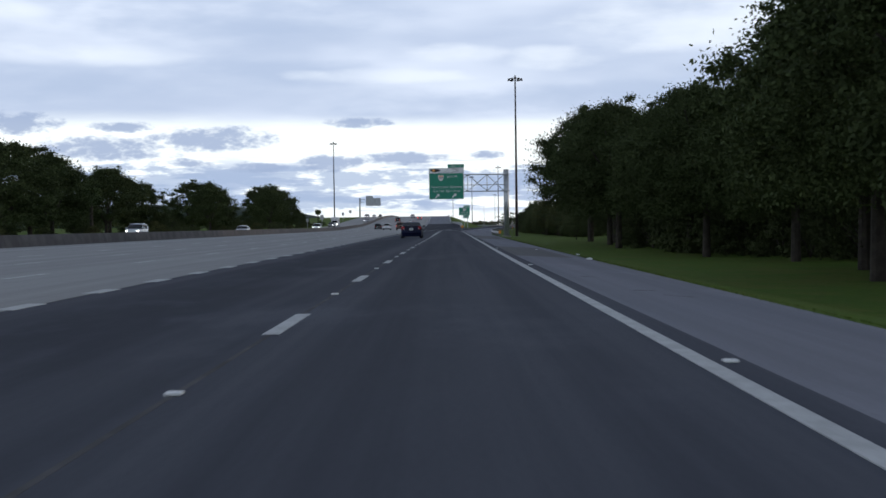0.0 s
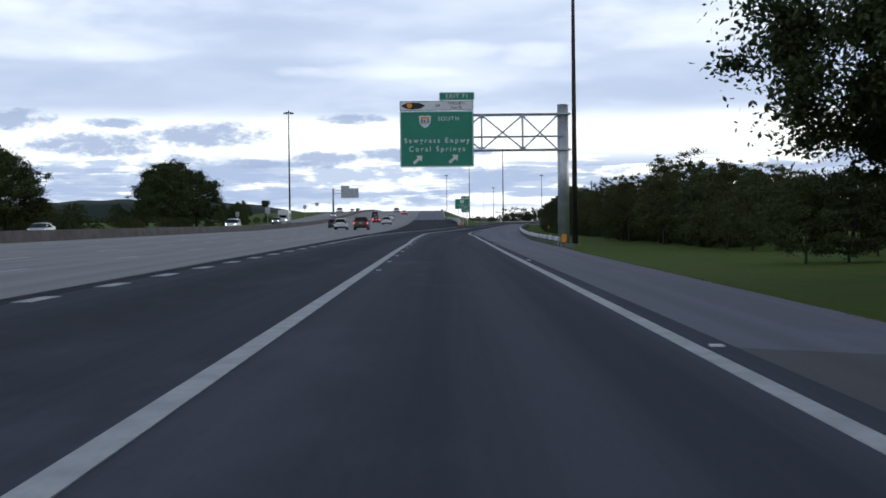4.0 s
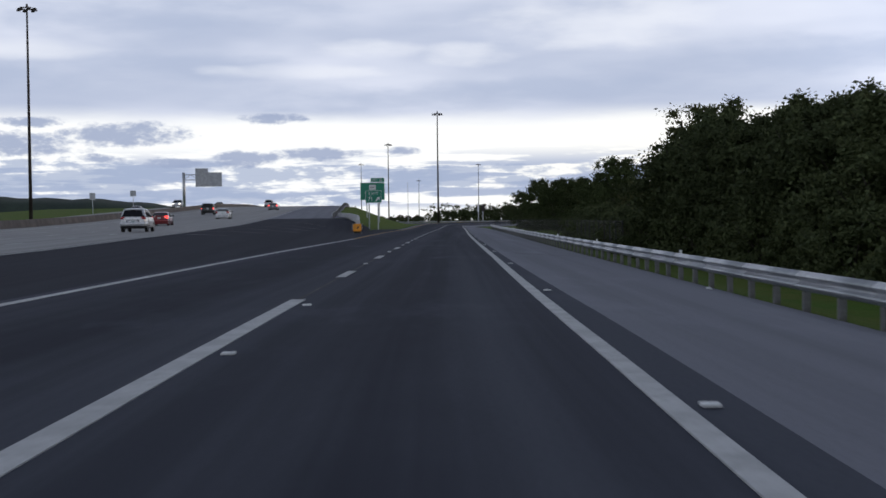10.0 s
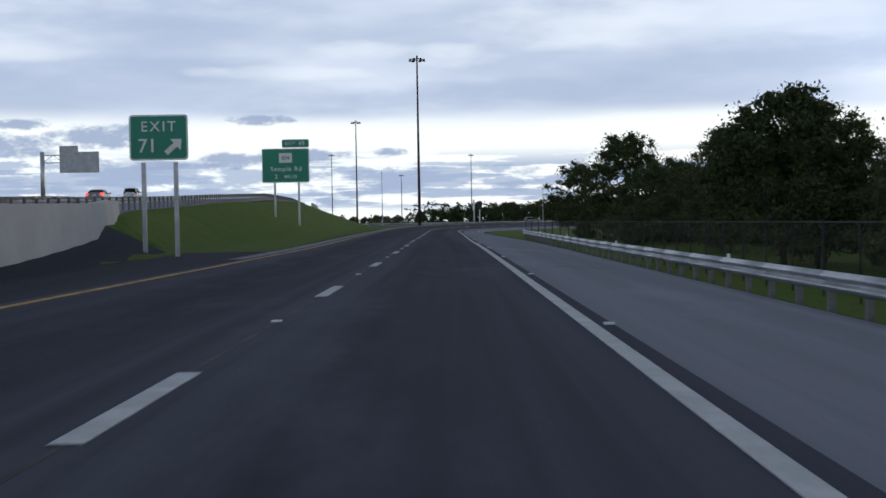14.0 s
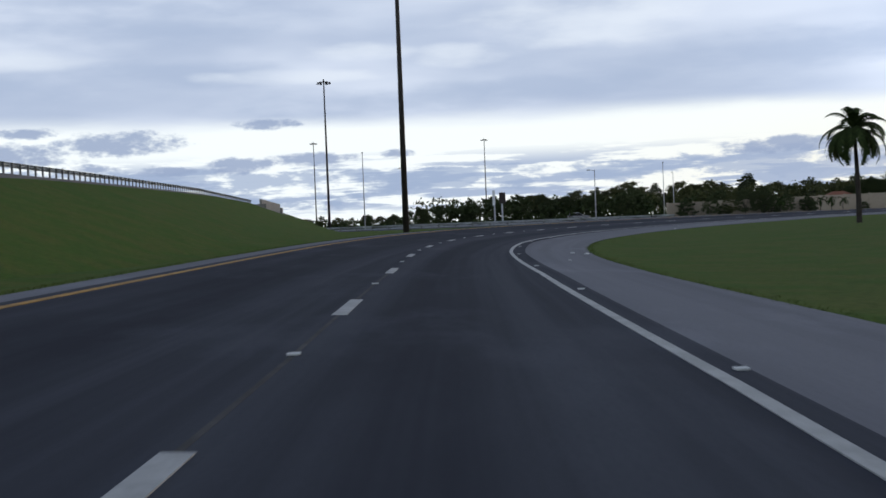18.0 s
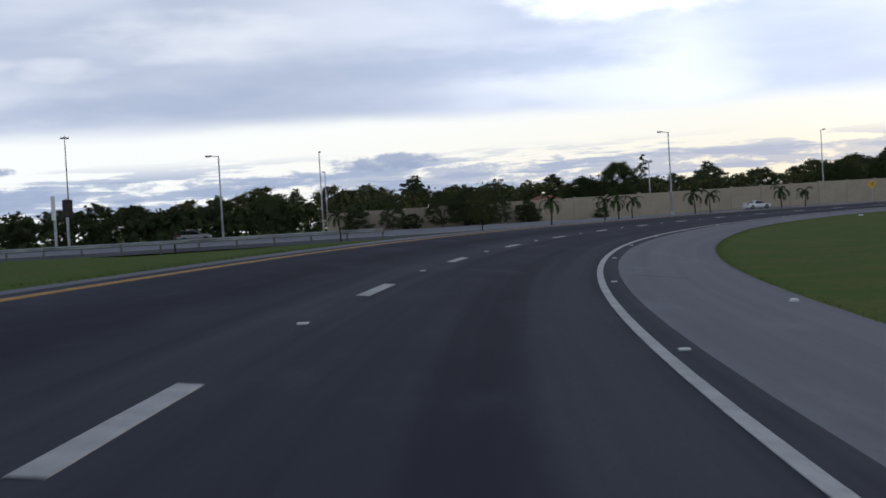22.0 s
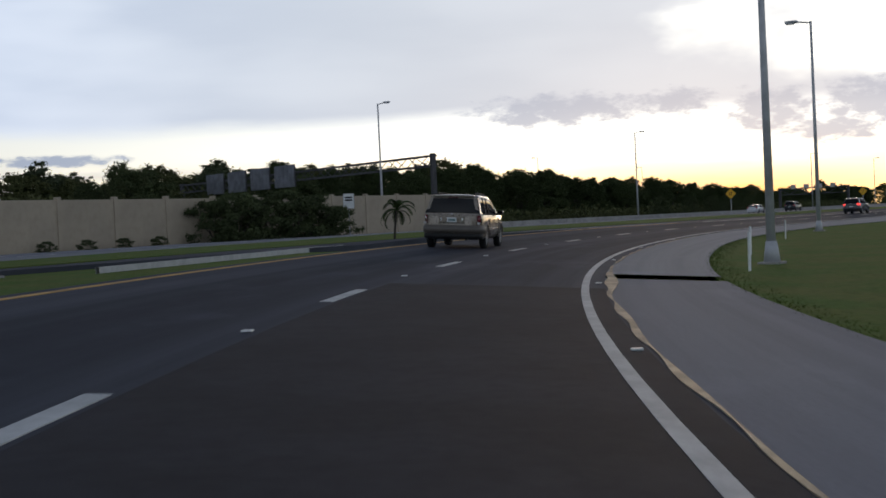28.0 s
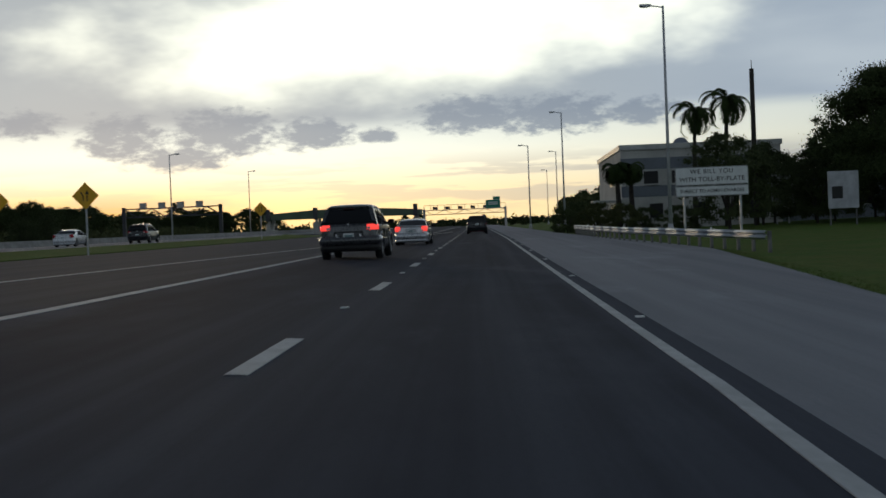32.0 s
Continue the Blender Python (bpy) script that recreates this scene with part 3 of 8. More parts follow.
def strip(name, left, right, s0, s1, rise, material, step=3.0, cols=4, skirt=0.25, z_of=None, sag=None):
    """A band between two offsets along the ramp, with edges that go down into the ground. UV: metres across and along."""
    ss = np.arange(s0, s1 + 0.01, step)
    rows, uv = [], []
    f = np.linspace(0, 1, cols + 1)
    a, b = left(ss), right(ss)
    verts = []
    for k in range(-1, cols + 2):
        t = f[min(max(k, 0), cols)]
        d = a + (b - a) * t
        x, y = spot(ss, d)
        z = (road_z(ss, d) if z_of is None else z_of(ss, d, x, y)) + rise
        if k < 0 or k > cols:
            z = z - skirt
        verts.append(np.stack([x, y, z], 1))
        uv.append(np.stack([d, ss], 1))
    n = len(ss)
    verts, uv = np.concatenate(verts), np.concatenate(uv)
    faces = []
    for c in range(cols + 2):
        i = np.arange(n - 1) + c * n
        faces.append(np.stack([i, i + n, i + n + 1, i + 1], 1))
    return mesh_of(name, verts, np.concatenate(faces), material, uv)


def patch(name, xs_left, xs_right, ys, z_of, rise, material, cols=4, skirt=0.25):
    """A band between two x offsets over y."""
    ys = np.asarray(ys, float)
    verts, uv = [], []
    for k in range(-1, cols + 2):
        t = min(max(k, 0), cols) / cols
        x = xs_left(ys) + (xs_right(ys) - xs_left(ys)) * t
        z = z_of(x, ys) + rise - (skirt if k < 0 or k > cols else 0)
        verts.append(np.stack([x, ys, z], 1))
        uv.append(np.stack([x, ys], 1))
    n = len(ys)
    faces = []
    for c in range(cols + 2):
        i = np.arange(n - 1) + c * n
        faces.append(np.stack([i, i + n, i + n + 1, i + 1], 1))
    return mesh_of(name, np.concatenate(verts), np.concatenate(faces), material, np.concatenate(uv))


def road(name, me, label, category="road"):
    return tagged(new(name, me), label, category, kind="structure")


def trunk_z(x, y):
    return np.where(np.abs(np.asarray(y) - 812) < 42, crest(y), crest(y)) + 0 * np.asarray(x)


def gore_z(x, y):
    return terrain(x, y)


make_ground()
const = lambda v: (lambda s: np.full(np.shape(s), float(v)))
# exit lanes and ramp
road("ramp_road", strip("ramp_road", lambda s: LEFT(s) - np.interp(s, (200, 240, 420, 470), (0.0, 0.35, 0.35, 0.35)), lambda s: RIGHT(s) + MARGIN(s), 250, 1500, 0.02, ASPHALT, cols=8),
     "dark worn asphalt exit lanes curving away as a ramp")
road("exit_lane_road", strip("exit_lane_road", lambda s: LEFT(s) - np.interp(s, (200, 240), (0.0, 0.35)), lambda s: RIGHT(s) + MARGIN(s), -110, 250, 0.02, OLD_ASPHALT, cols=8), "older grey asphalt motorway exit lanes")
road("right_shoulder", strip("right_shoulder", lambda s: RIGHT(s) + MARGIN(s) - 0.01, VERGE_R, -110, 831, 0.012, SHOULDER, cols=4),
     "paler grey asphalt shoulder beside the exit lanes", "road shoulder")
road("right_apron", strip("right_apron", lambda s: RIGHT(s) + MARGIN(s) - 0.01, VERGE_R, 831, 1500, 0.012, APRON, cols=4), "pale worn paved apron beside the lanes before the toll plaza", "road shoulder")
road("left_shoulder", strip("left_shoulder", VERGE_L, lambda s: LEFT(s) - 0.34, 456, 900, 0.016, SHOULDER, cols=2), "narrow grey shoulder along the grass bank", "road shoulder")
# verges
def verge_z(side):
    def z(ss, d, x, y):
        edge = VERGE_R(ss) if side > 0 else VERGE_L(ss)
        f = fall(ss, d)
        return np.maximum(terrain(x, y), 0) + (road_z(ss, d) - f) * np.clip((26 - np.abs(d)) / 12, 0, 1) + f - 0.015
    return z


road("right_verge", strip("right_verge", lambda s: VERGE_R(s) - 0.1, lambda s: VERGE_R(s) + 17.0, -110, 1000, 0.0, GRASS, cols=10, z_of=verge_z(1)), "mown grass verge with a shallow ditch", "grass")
road("left_verge", strip("left_verge", lambda s: np.maximum(np.maximum(VERGE_L(s) - 13.5, -21.8), np.interp(s, (446, 470, 478), (-10.4, -13.0, -21.8))), lambda s: VERGE_L(s) + 0.1, 446, 868, 0.0, GRASS, cols=10, z_of=verge_z(-1)), "mown grass bank beside the ramp", "grass")
# trunk road
YS = np.arange(-110, 1500, 5.0)
road("trunk_road", patch("trunk_road", const(-27.4), const(TRUNK_R), YS, trunk_z, 0.03, CONCRETE_ROAD, cols=6), "pale worn concrete motorway lanes", "road")
road("opposite_trunk_road", patch("opposite_trunk_road", const(-38.9), const(-27.3), YS, trunk_z, 0.03, CONCRETE_ROAD, cols=6), "pale concrete carriageway of the other direction", "road")
road("far_verge", patch("far_verge", const(-64.0), const(-38.8), YS, trunk_z, 0.0, GRASS, cols=4), "dull grass strip beyond the far carriageway", "grass")
YG = np.arange(-108, 470, 3.0)
def ramp_left_x(y):
    q = np.arange(-115, 520, 1.0)
    x, yy = spot(q, LEFT(q) + 0.3)
    return np.interp(y, yy, x)


road("gore_pavement", patch("gore_pavement", const(TRUNK_R - 0.3), lambda y: np.maximum(np.minimum(ramp_left_x(y), np.interp(y, (430, 470), (99, 6.2))), TRUNK_R + 0.3), YG, gore_z, 0.012, GORE, cols=8), "black asphalt wedge where the ramp leaves the motorway", "road")
road("trunk_shoulder", patch("trunk_shoulder", const(TRUNK_R), lambda y: np.interp(y, (467, 480, 500), (5.2, 3.5, 3.2)), np.arange(467, 1500, 4.0), trunk_z, 0.02, SHOULDER, cols=3), "asphalt shoulder of the raised motorway", "road shoulder")

# ---- the crossing expressway: straight along x
def cross_mesh(name, y_lo, y_hi, xs, rise, material, cols=5):
    verts, uv = [], []
    for k in range(-1, cols + 2):
        t = min(max(k, 0), cols) / cols
        y = y_lo(xs) + (y_hi(xs) - y_lo(xs)) * t
        z = np.full(len(xs), rise - (0.3 if k < 0 or k > cols else 0))
        verts.append(np.stack([xs, y, z], 1))
        uv.append(np.stack([y, xs], 1))
    n = len(xs)
    faces = []
    for c in range(cols + 2):
        i = np.arange(n - 1) + c * n
        faces.append(np.stack([i, i + 1, i + n + 1, i + n], 1))
    return mesh_of(name, np.concatenate(verts), np.concatenate(faces), material, np.concatenate(uv))


XS = np.arange(-400, 1300, 6.0)
near_edge = lambda x: np.interp(x, EXP_X, EXP_Y)
express_z = lambda x: np.interp(x, (150, 235, 600, 900), (0.10, 0.42, 0.30, 0.0))
express_edge = lambda x: np.interp(x, (150, 175, 205, 235, 420, 520, 1300), (790, 806, 814, 817.6, 818, 834, 834))
ramp_s = np.arange(820, 1500, 2.0)
ramp_left = spot(ramp_s, LEFT(ramp_s) - 0.36)
ramp_left_y = lambda x: np.interp(x, ramp_left[0], ramp_left[1])
ramp_left_z = lambda x: np.interp(x, ramp_left[0], road_z(ramp_s, LEFT(ramp_s) - 0.36)) + 0.012
merge_lo = lambda x: np.where(x < 200, near_edge(x) - 1.0, np.where(x > 214, ramp_left_y(x), np.interp(x, (200, 214), (float(near_edge(200.0)) - 1.0, float(ramp_left_y(214.0))))))
merge_hi = lambda x: np.interp(x, (120, 160, 200, 232, 300, 420, 520, 1300), (772, 795, 806, 811, 811.5, 812, 834.5, 834.5))
merge_z_lo = lambda x: np.interp(x, (150, 200), (0.10, 0.16)) * (x < 205) + ramp_left_z(x) * (x >= 205)
merge_z_hi = lambda x: np.interp(x, (150, 232, 420, 520), (0.12, 0.16, 0.10, 0.02))


def cross_slope(name, y_lo, y_hi, xs, z_lo, z_hi, material, cols=5):
    """Like cross_mesh, but with a height of its own along each edge."""
    verts, uv = [], []
    for k in range(-1, cols + 2):
        t = min(max(k, 0), cols) / cols
        y = y_lo(xs) + (y_hi(xs) - y_lo(xs)) * t
        z = z_lo(xs) + (z_hi(xs) - z_lo(xs)) * t - (0.3 if k < 0 or k > cols else 0)
        verts.append(np.stack([xs, y, z], 1))
        uv.append(np.stack([y, xs], 1))
    n = len(xs)
    faces = []
    for c in range(cols + 2):
        i = np.arange(n - 1) + c * n
        faces.append(np.stack([i, i + 1, i + n + 1, i + n], 1))
    return mesh_of(name, np.concatenate(verts), np.concatenate(faces), material, np.concatenate(uv))


XW = np.arange(-400, 165, 6.0)
road("expressway", cross_mesh("expressway", near_edge, const(834.0), XW, 0.10, SHOULDER, cols=6), "grey asphalt expressway lanes passing below the motorway", "road")
XE = np.arange(158, 1300, 6.0)
road("expressway_onward", cross_slope("expressway_onward", express_edge, const(834.6), XE, lambda x: express_z(x) + 0.01, lambda x: express_z(x) + 0.01, SHOULDER, cols=4), "grey asphalt expressway lanes leading to the toll plaza", "road")
road("expressway_far_half", cross_mesh("expressway_far_half", const(842.0), const(880.0), XS, 0.06, SHOULDER, cols=4), "grey asphalt lanes beyond the wall", "road")
XM = np.arange(158, 1000, 4.0)
road("collector_lanes", cross_slope("collector_lanes", merge_lo, merge_hi, XM, merge_z_lo, merge_z_hi, COLLECTOR, cols=5), "dark asphalt lanes merging toward the toll plaza", "road")
XG = np.arange(158, 470, 4.0)
road("separator_grass", cross_slope("separator_grass", lambda x: merge_hi(x) - 0.1, lambda x: express_edge(x) + 0.1, XG, lambda x: merge_z_hi(x) + 0.04, lambda x: express_z(x) + 0.05, GRASS, cols=3), "mown grass strip between the merging lanes and the expressway", "grass")


# ---- road paint
def line(name, off, s0, s1, width, material, label, step=3.0, rise=0.028):
    tagged(new(name, strip(name, lambda s: off(s) - width / 2, lambda s: off(s) + width / 2, s0, s1, rise, material, step=step, cols=1, skirt=0.02)), label, "road marking", kind="structure")


line("edge_line", RIGHT, -110, 480, 0.155, PAINT, "solid white painted edge line", 2.0)
line("ramp_edge_line", lambda s: RIGHT(s) - 0.03, 480, 1400, 0.13, PAINT, "solid white painted edge line on the ramp", 2.0)
SEAM = mat("pale_pavement_joint", (0.064, 0.064, 0.068), 0.9, vary=0.7, scale=0.8)
line("lane_joint", lambda s: MIDDLE(s) - 0.01, -110, 560, 0.045, SEAM, "faint pale joint between the lanes", 3.0, 0.0215)
PATCHING = mat("fresh_black_patching", (0.026, 0.0265, 0.036), 0.85, vary=0.3, scale=0.6, bump=0.2, bump_scale=60, spec=0.12)
def patching(s0, s1, past=-0.09):
    tagged(new("asphalt_patch", strip("asphalt_patch", lambda s: MIDDLE(s) + 0.14, lambda s: RIGHT(s) + past, s0, s1, 0.0245, PATCHING, cols=3, skirt=0.01)), "darker repaired asphalt patch in the lane", "road patch", kind="structure")


def shoulder_patch(s0, s1, inner, outer):
    tagged(new("shoulder_patch", strip("shoulder_patch", lambda s: RIGHT(s) + MARGIN(s) + inner, lambda s: VERGE_R(s) - outer, s0, s1, 0.0165, OLD_SHOULDER, step=1.5, cols=2, skirt=0.01)), "darker repaired patch in the shoulder asphalt", "road patch", kind="structure")


def crack(s, d0, d1, slant, seed):
    """A wandering tar-filled crack across the shoulder."""
    r = random.Random(seed)
    bm = bmesh.new()
    prev = None
    n = 9
    for k in range(n + 1):
        d = d0 + (d1 - d0) * k / n
        sk = s + slant * k / n + r.uniform(-0.12, 0.12)
        w = r.uniform(0.03, 0.075) * (0.35 if k in (0, n) else 1)
        ends = []
        for e in (-w, w):
            x, y = spot(np.array([sk + e]), np.array([d]))
            ends.append(bm.verts.new((float(x[0]), float(y[0]), float(road_z(np.array([sk]), np.array([d]))[0]) + 0.022)))
        if prev:
            bm.faces.new((prev[0], ends[0], ends[1], prev[1]))
        prev = ends
    bmesh.ops.recalc_face_normals(bm, faces=bm.faces)
    tagged(part("pavement_crack", bm, PATCHING), "dark crack across the worn shoulder", "crack", kind="structure")


OLD_SHOULDER = paved("old_dark_shoulder", (0.115, 0.112, 0.117), (0.080, 0.079, 0.083), 0.5, patches=0.3)
shoulder_patch(45.5, 66, 0.0, 0.5)
shoulder_patch(103.5, 132, 0.0, 0.4)
for k, (s, d0, d1, slant) in enumerate(((398.6, 1.75, 3.1, -1.1), (495.4, 3.35, 3.8, -0.3), (21.5, 3.0, 3.45, 0.3), (20.4, 3.3, 3.75, -0.4), (27.0, 2.7, 3.1, 0.2), (103.4, 2.5, 4.3, -0.7), (165, 2.8, 4.4, -0.8), (292, 2.0, 3.6, 0.9), (341, 2.1, 4.4, -0.5), (447, 2.0, 3.7, 0.6), (585, 2.1, 3.0, 0.4), (668, 2.2, 3.4, -0.6), (770, 1.6, 3.1, 0.8))):
    crack(s, d0, d1, slant, 70 + k)
patching(250, 281)
patching(795, 825, 0.3)
# tan colour stands in for low sun glinting on the asphalt lip
LIT_LIP = mat("sunlit_lip_grit", (0.34, 0.27, 0.18), 0.6, vary=0.6, scale=1.5, bump=0.5)
tagged(new("grit_strip", strip("grit_strip", lambda s: RIGHT(s) + 0.33 + 0.03 * np.sin(s * 1.7), lambda s: RIGHT(s) + 0.37 + 0.02 * np.sin(s * 0.9) + 0.20 * np.exp(-((s - 828.0) / 3.0) ** 2) + 0.05 * np.exp(-((s - 818.0) / 4.0) ** 2), 806, 872, 0.03, LIT_LIP, step=0.5, cols=3, skirt=0.03)), "pale gritty strip with sunlight painted on the asphalt lip", "grit", kind="structure")
line("left_edge_line", LEFT, 188, 377.4, 0.17, PAINT, "solid white painted line of the widening exit lane")
line("yellow_edge_line", lambda s: LEFT(s) - 0.02, 377.5, 900, 0.14, YELLOW_LINE, "solid yellow painted edge line")
line("lane_line_solid", MIDDLE, 126, 316, 0.20, PAINT, "broad solid white line between the exit lanes", 2.0)
line("left_edge_line_onward", LEFT, 905, 1400, 0.17, PAINT, "solid white painted edge line")


def dashes(name, off, starts, length, width, label, group):
    th = empty(name, Matrix(), label, "road marking", group, "structure")
    for s in starts:
        part("dash", strip("dash", lambda q: off(q) - width / 2, lambda q: off(q) + width / 2, s, s + length, 0.028, PAINT, step=length / 2, cols=1, skirt=0.02), None, th)


DASH_N = (-20, -12, -7, 0, 7, 13, 18, 20, 29, 31, 35, 60)
DASH_S = (239.2, 336.8, 399.0, 486.9, 572.2, 646.7, 709.3, 734.6, 846.2, 870.9, 921.5, 1226.2)
mid_dash = lambda k: float(np.interp(k, DASH_N, DASH_S))
dashes("lane_dashes", MIDDLE, list(np.arange(13.0 - 12.19 * 9, 126, 12.19)), 3.05, 0.17, "broken white lane line", "lane lines")
dashes("ramp_lane_dashes", MIDDLE, [mid_dash(k) - 1.52 for k in range(-13, -1)], 3.05, 0.17, "broken white lane line", "lane lines")
dashes("curve_lane_dashes", MIDDLE, [mid_dash(k) - 1.52 for k in range(-1, 28)], 3.05, 0.17, "broken white lane line on the bend", "lane lines")
dashes("straight_lane_dashes", MIDDLE, [mid_dash(k) - 1.52 for k in range(28, 60)], 3.05, 0.17, "broken white lane line", "lane lines")
dashes("exit_lane_dashes", const(-5.85), list(np.arange(-100, 190, 4.35)), 1.5, 0.28, "short broad white dashes of an exit lane", "lane lines")


def trunk_line(name, x, y0, y1, width, label):
    tagged(new(name, patch(name, const(x - width / 2), const(x + width / 2), np.arange(y0, y1, 5.0), trunk_z, 0.037, PAINT, cols=1, skirt=0.01)), label, "road marking", kind="structure")


trunk_line("trunk_edge_line", TRUNK_R + 0.35, 236, 1100, 0.16, "solid white edge line of the motorway")
trunk_line("trunk_inner_line", TRUNK_L + 3.2, -100, 1100, 0.16, "solid line beside the motorway median")
for x in (-9.5, -13.2, -16.9):
    th = empty("trunk_lane_dashes", Matrix(), "broken white lane line on concrete", "road marking", "lane lines", "structure")
    for k, y in enumerate(np.arange(-20, 420, 12.19)):
        part("dash", patch("dash", const(x - 0.08), const(x + 0.08), [y, y + 1.5, y + 3.05], trunk_z, 0.037, PAINT, cols=1, skirt=0.01), None, th)


def collector_line(name, xs, ys, width, label):
    q = np.arange(xs[0], xs[-1], 4.0)
    y = lambda x: np.interp(x, xs, ys)
    def z(x):
        t = (y(x) - merge_lo(x)) / np.maximum(merge_hi(x) - merge_lo(x), 0.1)
        return merge_z_lo(x) + (merge_z_hi(x) - merge_z_lo(x)) * t + 0.012
    tagged(new(name, cross_slope(name, lambda x: y(x) - width / 2, lambda x: y(x) + width / 2, q, z, z, PAINT, 1)), label, "road marking", kind="structure")


collector_line("collector_edge_line", (176, 200, 232, 262, 420), (792.5, 800.4, 801.2, 799.6, 795.2), 0.18, "solid white line of the merging lanes")


# paint on the crossing expressway
def express_line(name, y_of, x0, x1, width, label):
    q = np.arange(x0, x1, 4.0)
    z = lambda x: np.where(x < 160, 0.105, express_z(x) + 0.015) + 0.008
    tagged(new(name, cross_slope(name, lambda x: y_of(x) - width / 2, lambda x: y_of(x) + width / 2, q, z, z, PAINT, 1)), label, "road marking", kind="structure")


express_line("expressway_edge_line", lambda x: near_edge(x) + 1.3, -200, 158, 0.2, "solid white edge line of the expressway")
express_line("expressway_inner_line", lambda x: express_edge(x) + 1.6, 204, 500, 0.2, "solid white edge line of the expressway")
express_line("expressway_far_line", const(831.5), -200, 900, 0.2, "solid white line beside the noise wall")
for y in (821.5, 826.0):
    th = empty("expressway_dashes", Matrix(), "broken white lane line on the expressway", "road marking", "lane lines", "structure")
    for x in np.arange(40, 420, 12.2):
        q = np.array([x, x + 1.5, x + 3.0])
        z = lambda v: np.where(v < 160, 0.105, express_z(v) + 0.015) + 0.008
        part("dash", cross_slope("dash", const(y - 0.09), const(y + 0.09), q, z, z, PAINT, 1), None, th)


# ---- raised pavement markers
def make_markers():
    bm = boxed(-0.055, 0.055, -0.055, 0.055, 0.0, 0.02, 0.006)
    me = bpy.data.meshes.new("marker")
    bm.to_mesh(me)
    bm.free()
    me.materials.append(SIGN_WHITE)
    spots = [(s, MIDDLE(s)) for s in np.arange(20.6 - 12.19, 126, 12.19)] + [(mid_dash(k + 0.5), MIDDLE(mid_dash(k + 0.5))) for k in range(-13, 45)]
    spots += [(mid_dash(k + 0.5) - 0.9, RIGHT(mid_dash(k + 0.5) - 0.9) + 0.2) for k in range(-18, 45)] + [(s, RIGHT(s) + 0.2) for s in np.arange(10, 200, 24.4)] + [(s, MIDDLE(s) + 0.25) for s in np.arange(150, 320, 6.1)]
    for s, d in spots:
        x, y = spot(s, d)
        ob = tagged(new("road_stud", me), "small pale reflective road stud", "road stud", "road studs")
        ob.matrix_world = pose(float(x), float(y), float(road_z(s, d)) + 0.024, 0, 0, turn(s))


make_markers()


# ---- guardrails
def w_profile(n=13):
    """Outline of a corrugated beam, height against depth."""
    pts = []
    for i in range(n):
        t = i / (n - 1)
        pts.append((0.041 * math.cos(t * 4 * math.pi) * -1, 0.155 - 0.31 * t))
    return pts


def guardrail(name, points, label, post_every=1.9, face=-1, top=0.72, z_of=None):
    """A beam on posts along x, y points; face: the side, -1 left of the way, that the beam stands on."""
    p = np.array(points, float)
    seg = np.concatenate([[0], np.cumsum(np.hypot(*np.diff(p, axis=0).T))])
    q = np.arange(0, seg[-1], post_every)
    x, y = np.interp(q, seg, p[:, 0]), np.interp(q, seg, p[:, 1])
    z = np.array([z_of(a, b) for a, b in zip(x, y)])
    tx, ty = np.gradient(x), np.gradient(y)
    n = np.hypot(tx, ty)
    nx, ny = ty / n * -face, -tx / n * -face
    th = empty(name, pose(float(x[0]), float(y[0]), float(z[0])), label, "guardrail")
    inv = th.matrix_world.inverted()
    prof = w_profile()
    for a in range(0, len(q) - 1, 2):
        b = min(a + 2, len(q) - 1)
        verts, faces = [], []
        for i in range(a, b + 1):
            for off, h in prof:
                w = 0.14 + off
                verts.append((x[i] - nx[i] * w - x[0], y[i] - ny[i] * w - y[0], z[i] + top - 0.155 + h - z[0]))
        m = len(prof)
        for i in range(b - a):
            for k in range(m - 1):
                faces.append((i * m + k, (i + 1) * m + k, (i + 1) * m + k + 1, i * m + k + 1))
        ob = part("beam", mesh_of("beam", verts, faces, STEEL, smooth=True), None, th)
        so = ob.modifiers.new("thickness", "SOLIDIFY")
        so.thickness = 0.004
    bm = boxed(-0.05, 0.05, -0.075, 0.075, -0.4, top - 0.02, 0.004)
    me = bpy.data.meshes.new("post")
    bm.to_mesh(me)
    bm.free()
    me.materials.append(POSTWOOD)
    for i in range(len(q)):
        ob = part("post", me, None, th)
        ob.location = (x[i] - x[0], y[i] - y[0], z[i] - z[0])
        ob.rotation_euler = (0, 0, math.atan2(-tx[i], ty[i]))
        if i % 10 == 4:
            tab = part("reflector", boxed(-0.035, 0.035, -0.01, 0.01, top - 0.03, top + 0.07, 0.004), SIGN_WHITE, th)
            tab.location, tab.rotation_euler = ob.location, ob.rotation_euler
    return th


def rail_z(x, y):
    return ground_z(x, y)


pts = []
for s in np.arange(208.5, 521, 6.0):
    pts.append(spot(s, np.interp(s, (208, 216, 236, 260, 290, 347, 410, 490, 511, 521), (7.3, 6.8, 6.0, 5.65, 5.65, 5.8, 5.8, 6.1, 6.35, 6.5))))
guardrail("guardrail", pts, "galvanised corrugated guardrail on grey posts beside the shoulder", top=0.66, z_of=rail_z)
pts = [(3.0, y) for y in np.arange(462, 790, 6.0)]
guardrail("bank_guardrail", pts, "guardrail along the top of the grass bank", z_of=lambda x, y: float(crest(y)), post_every=1.9)
pts = [(x, float(np.interp(x, EXP_X, EXP_Y)) - 0.6) for x in np.arange(-60, 76, 5.0)]
guardrail("expressway_guardrail", pts, "galvanised guardrail along the expressway edge", z_of=lambda x, y: 0.05, face=1, post_every=3.0)
pts = [(290.0, 779.6), (300, 780.6), (315, 782.0), (330, 782.8), (350, 783.0)]
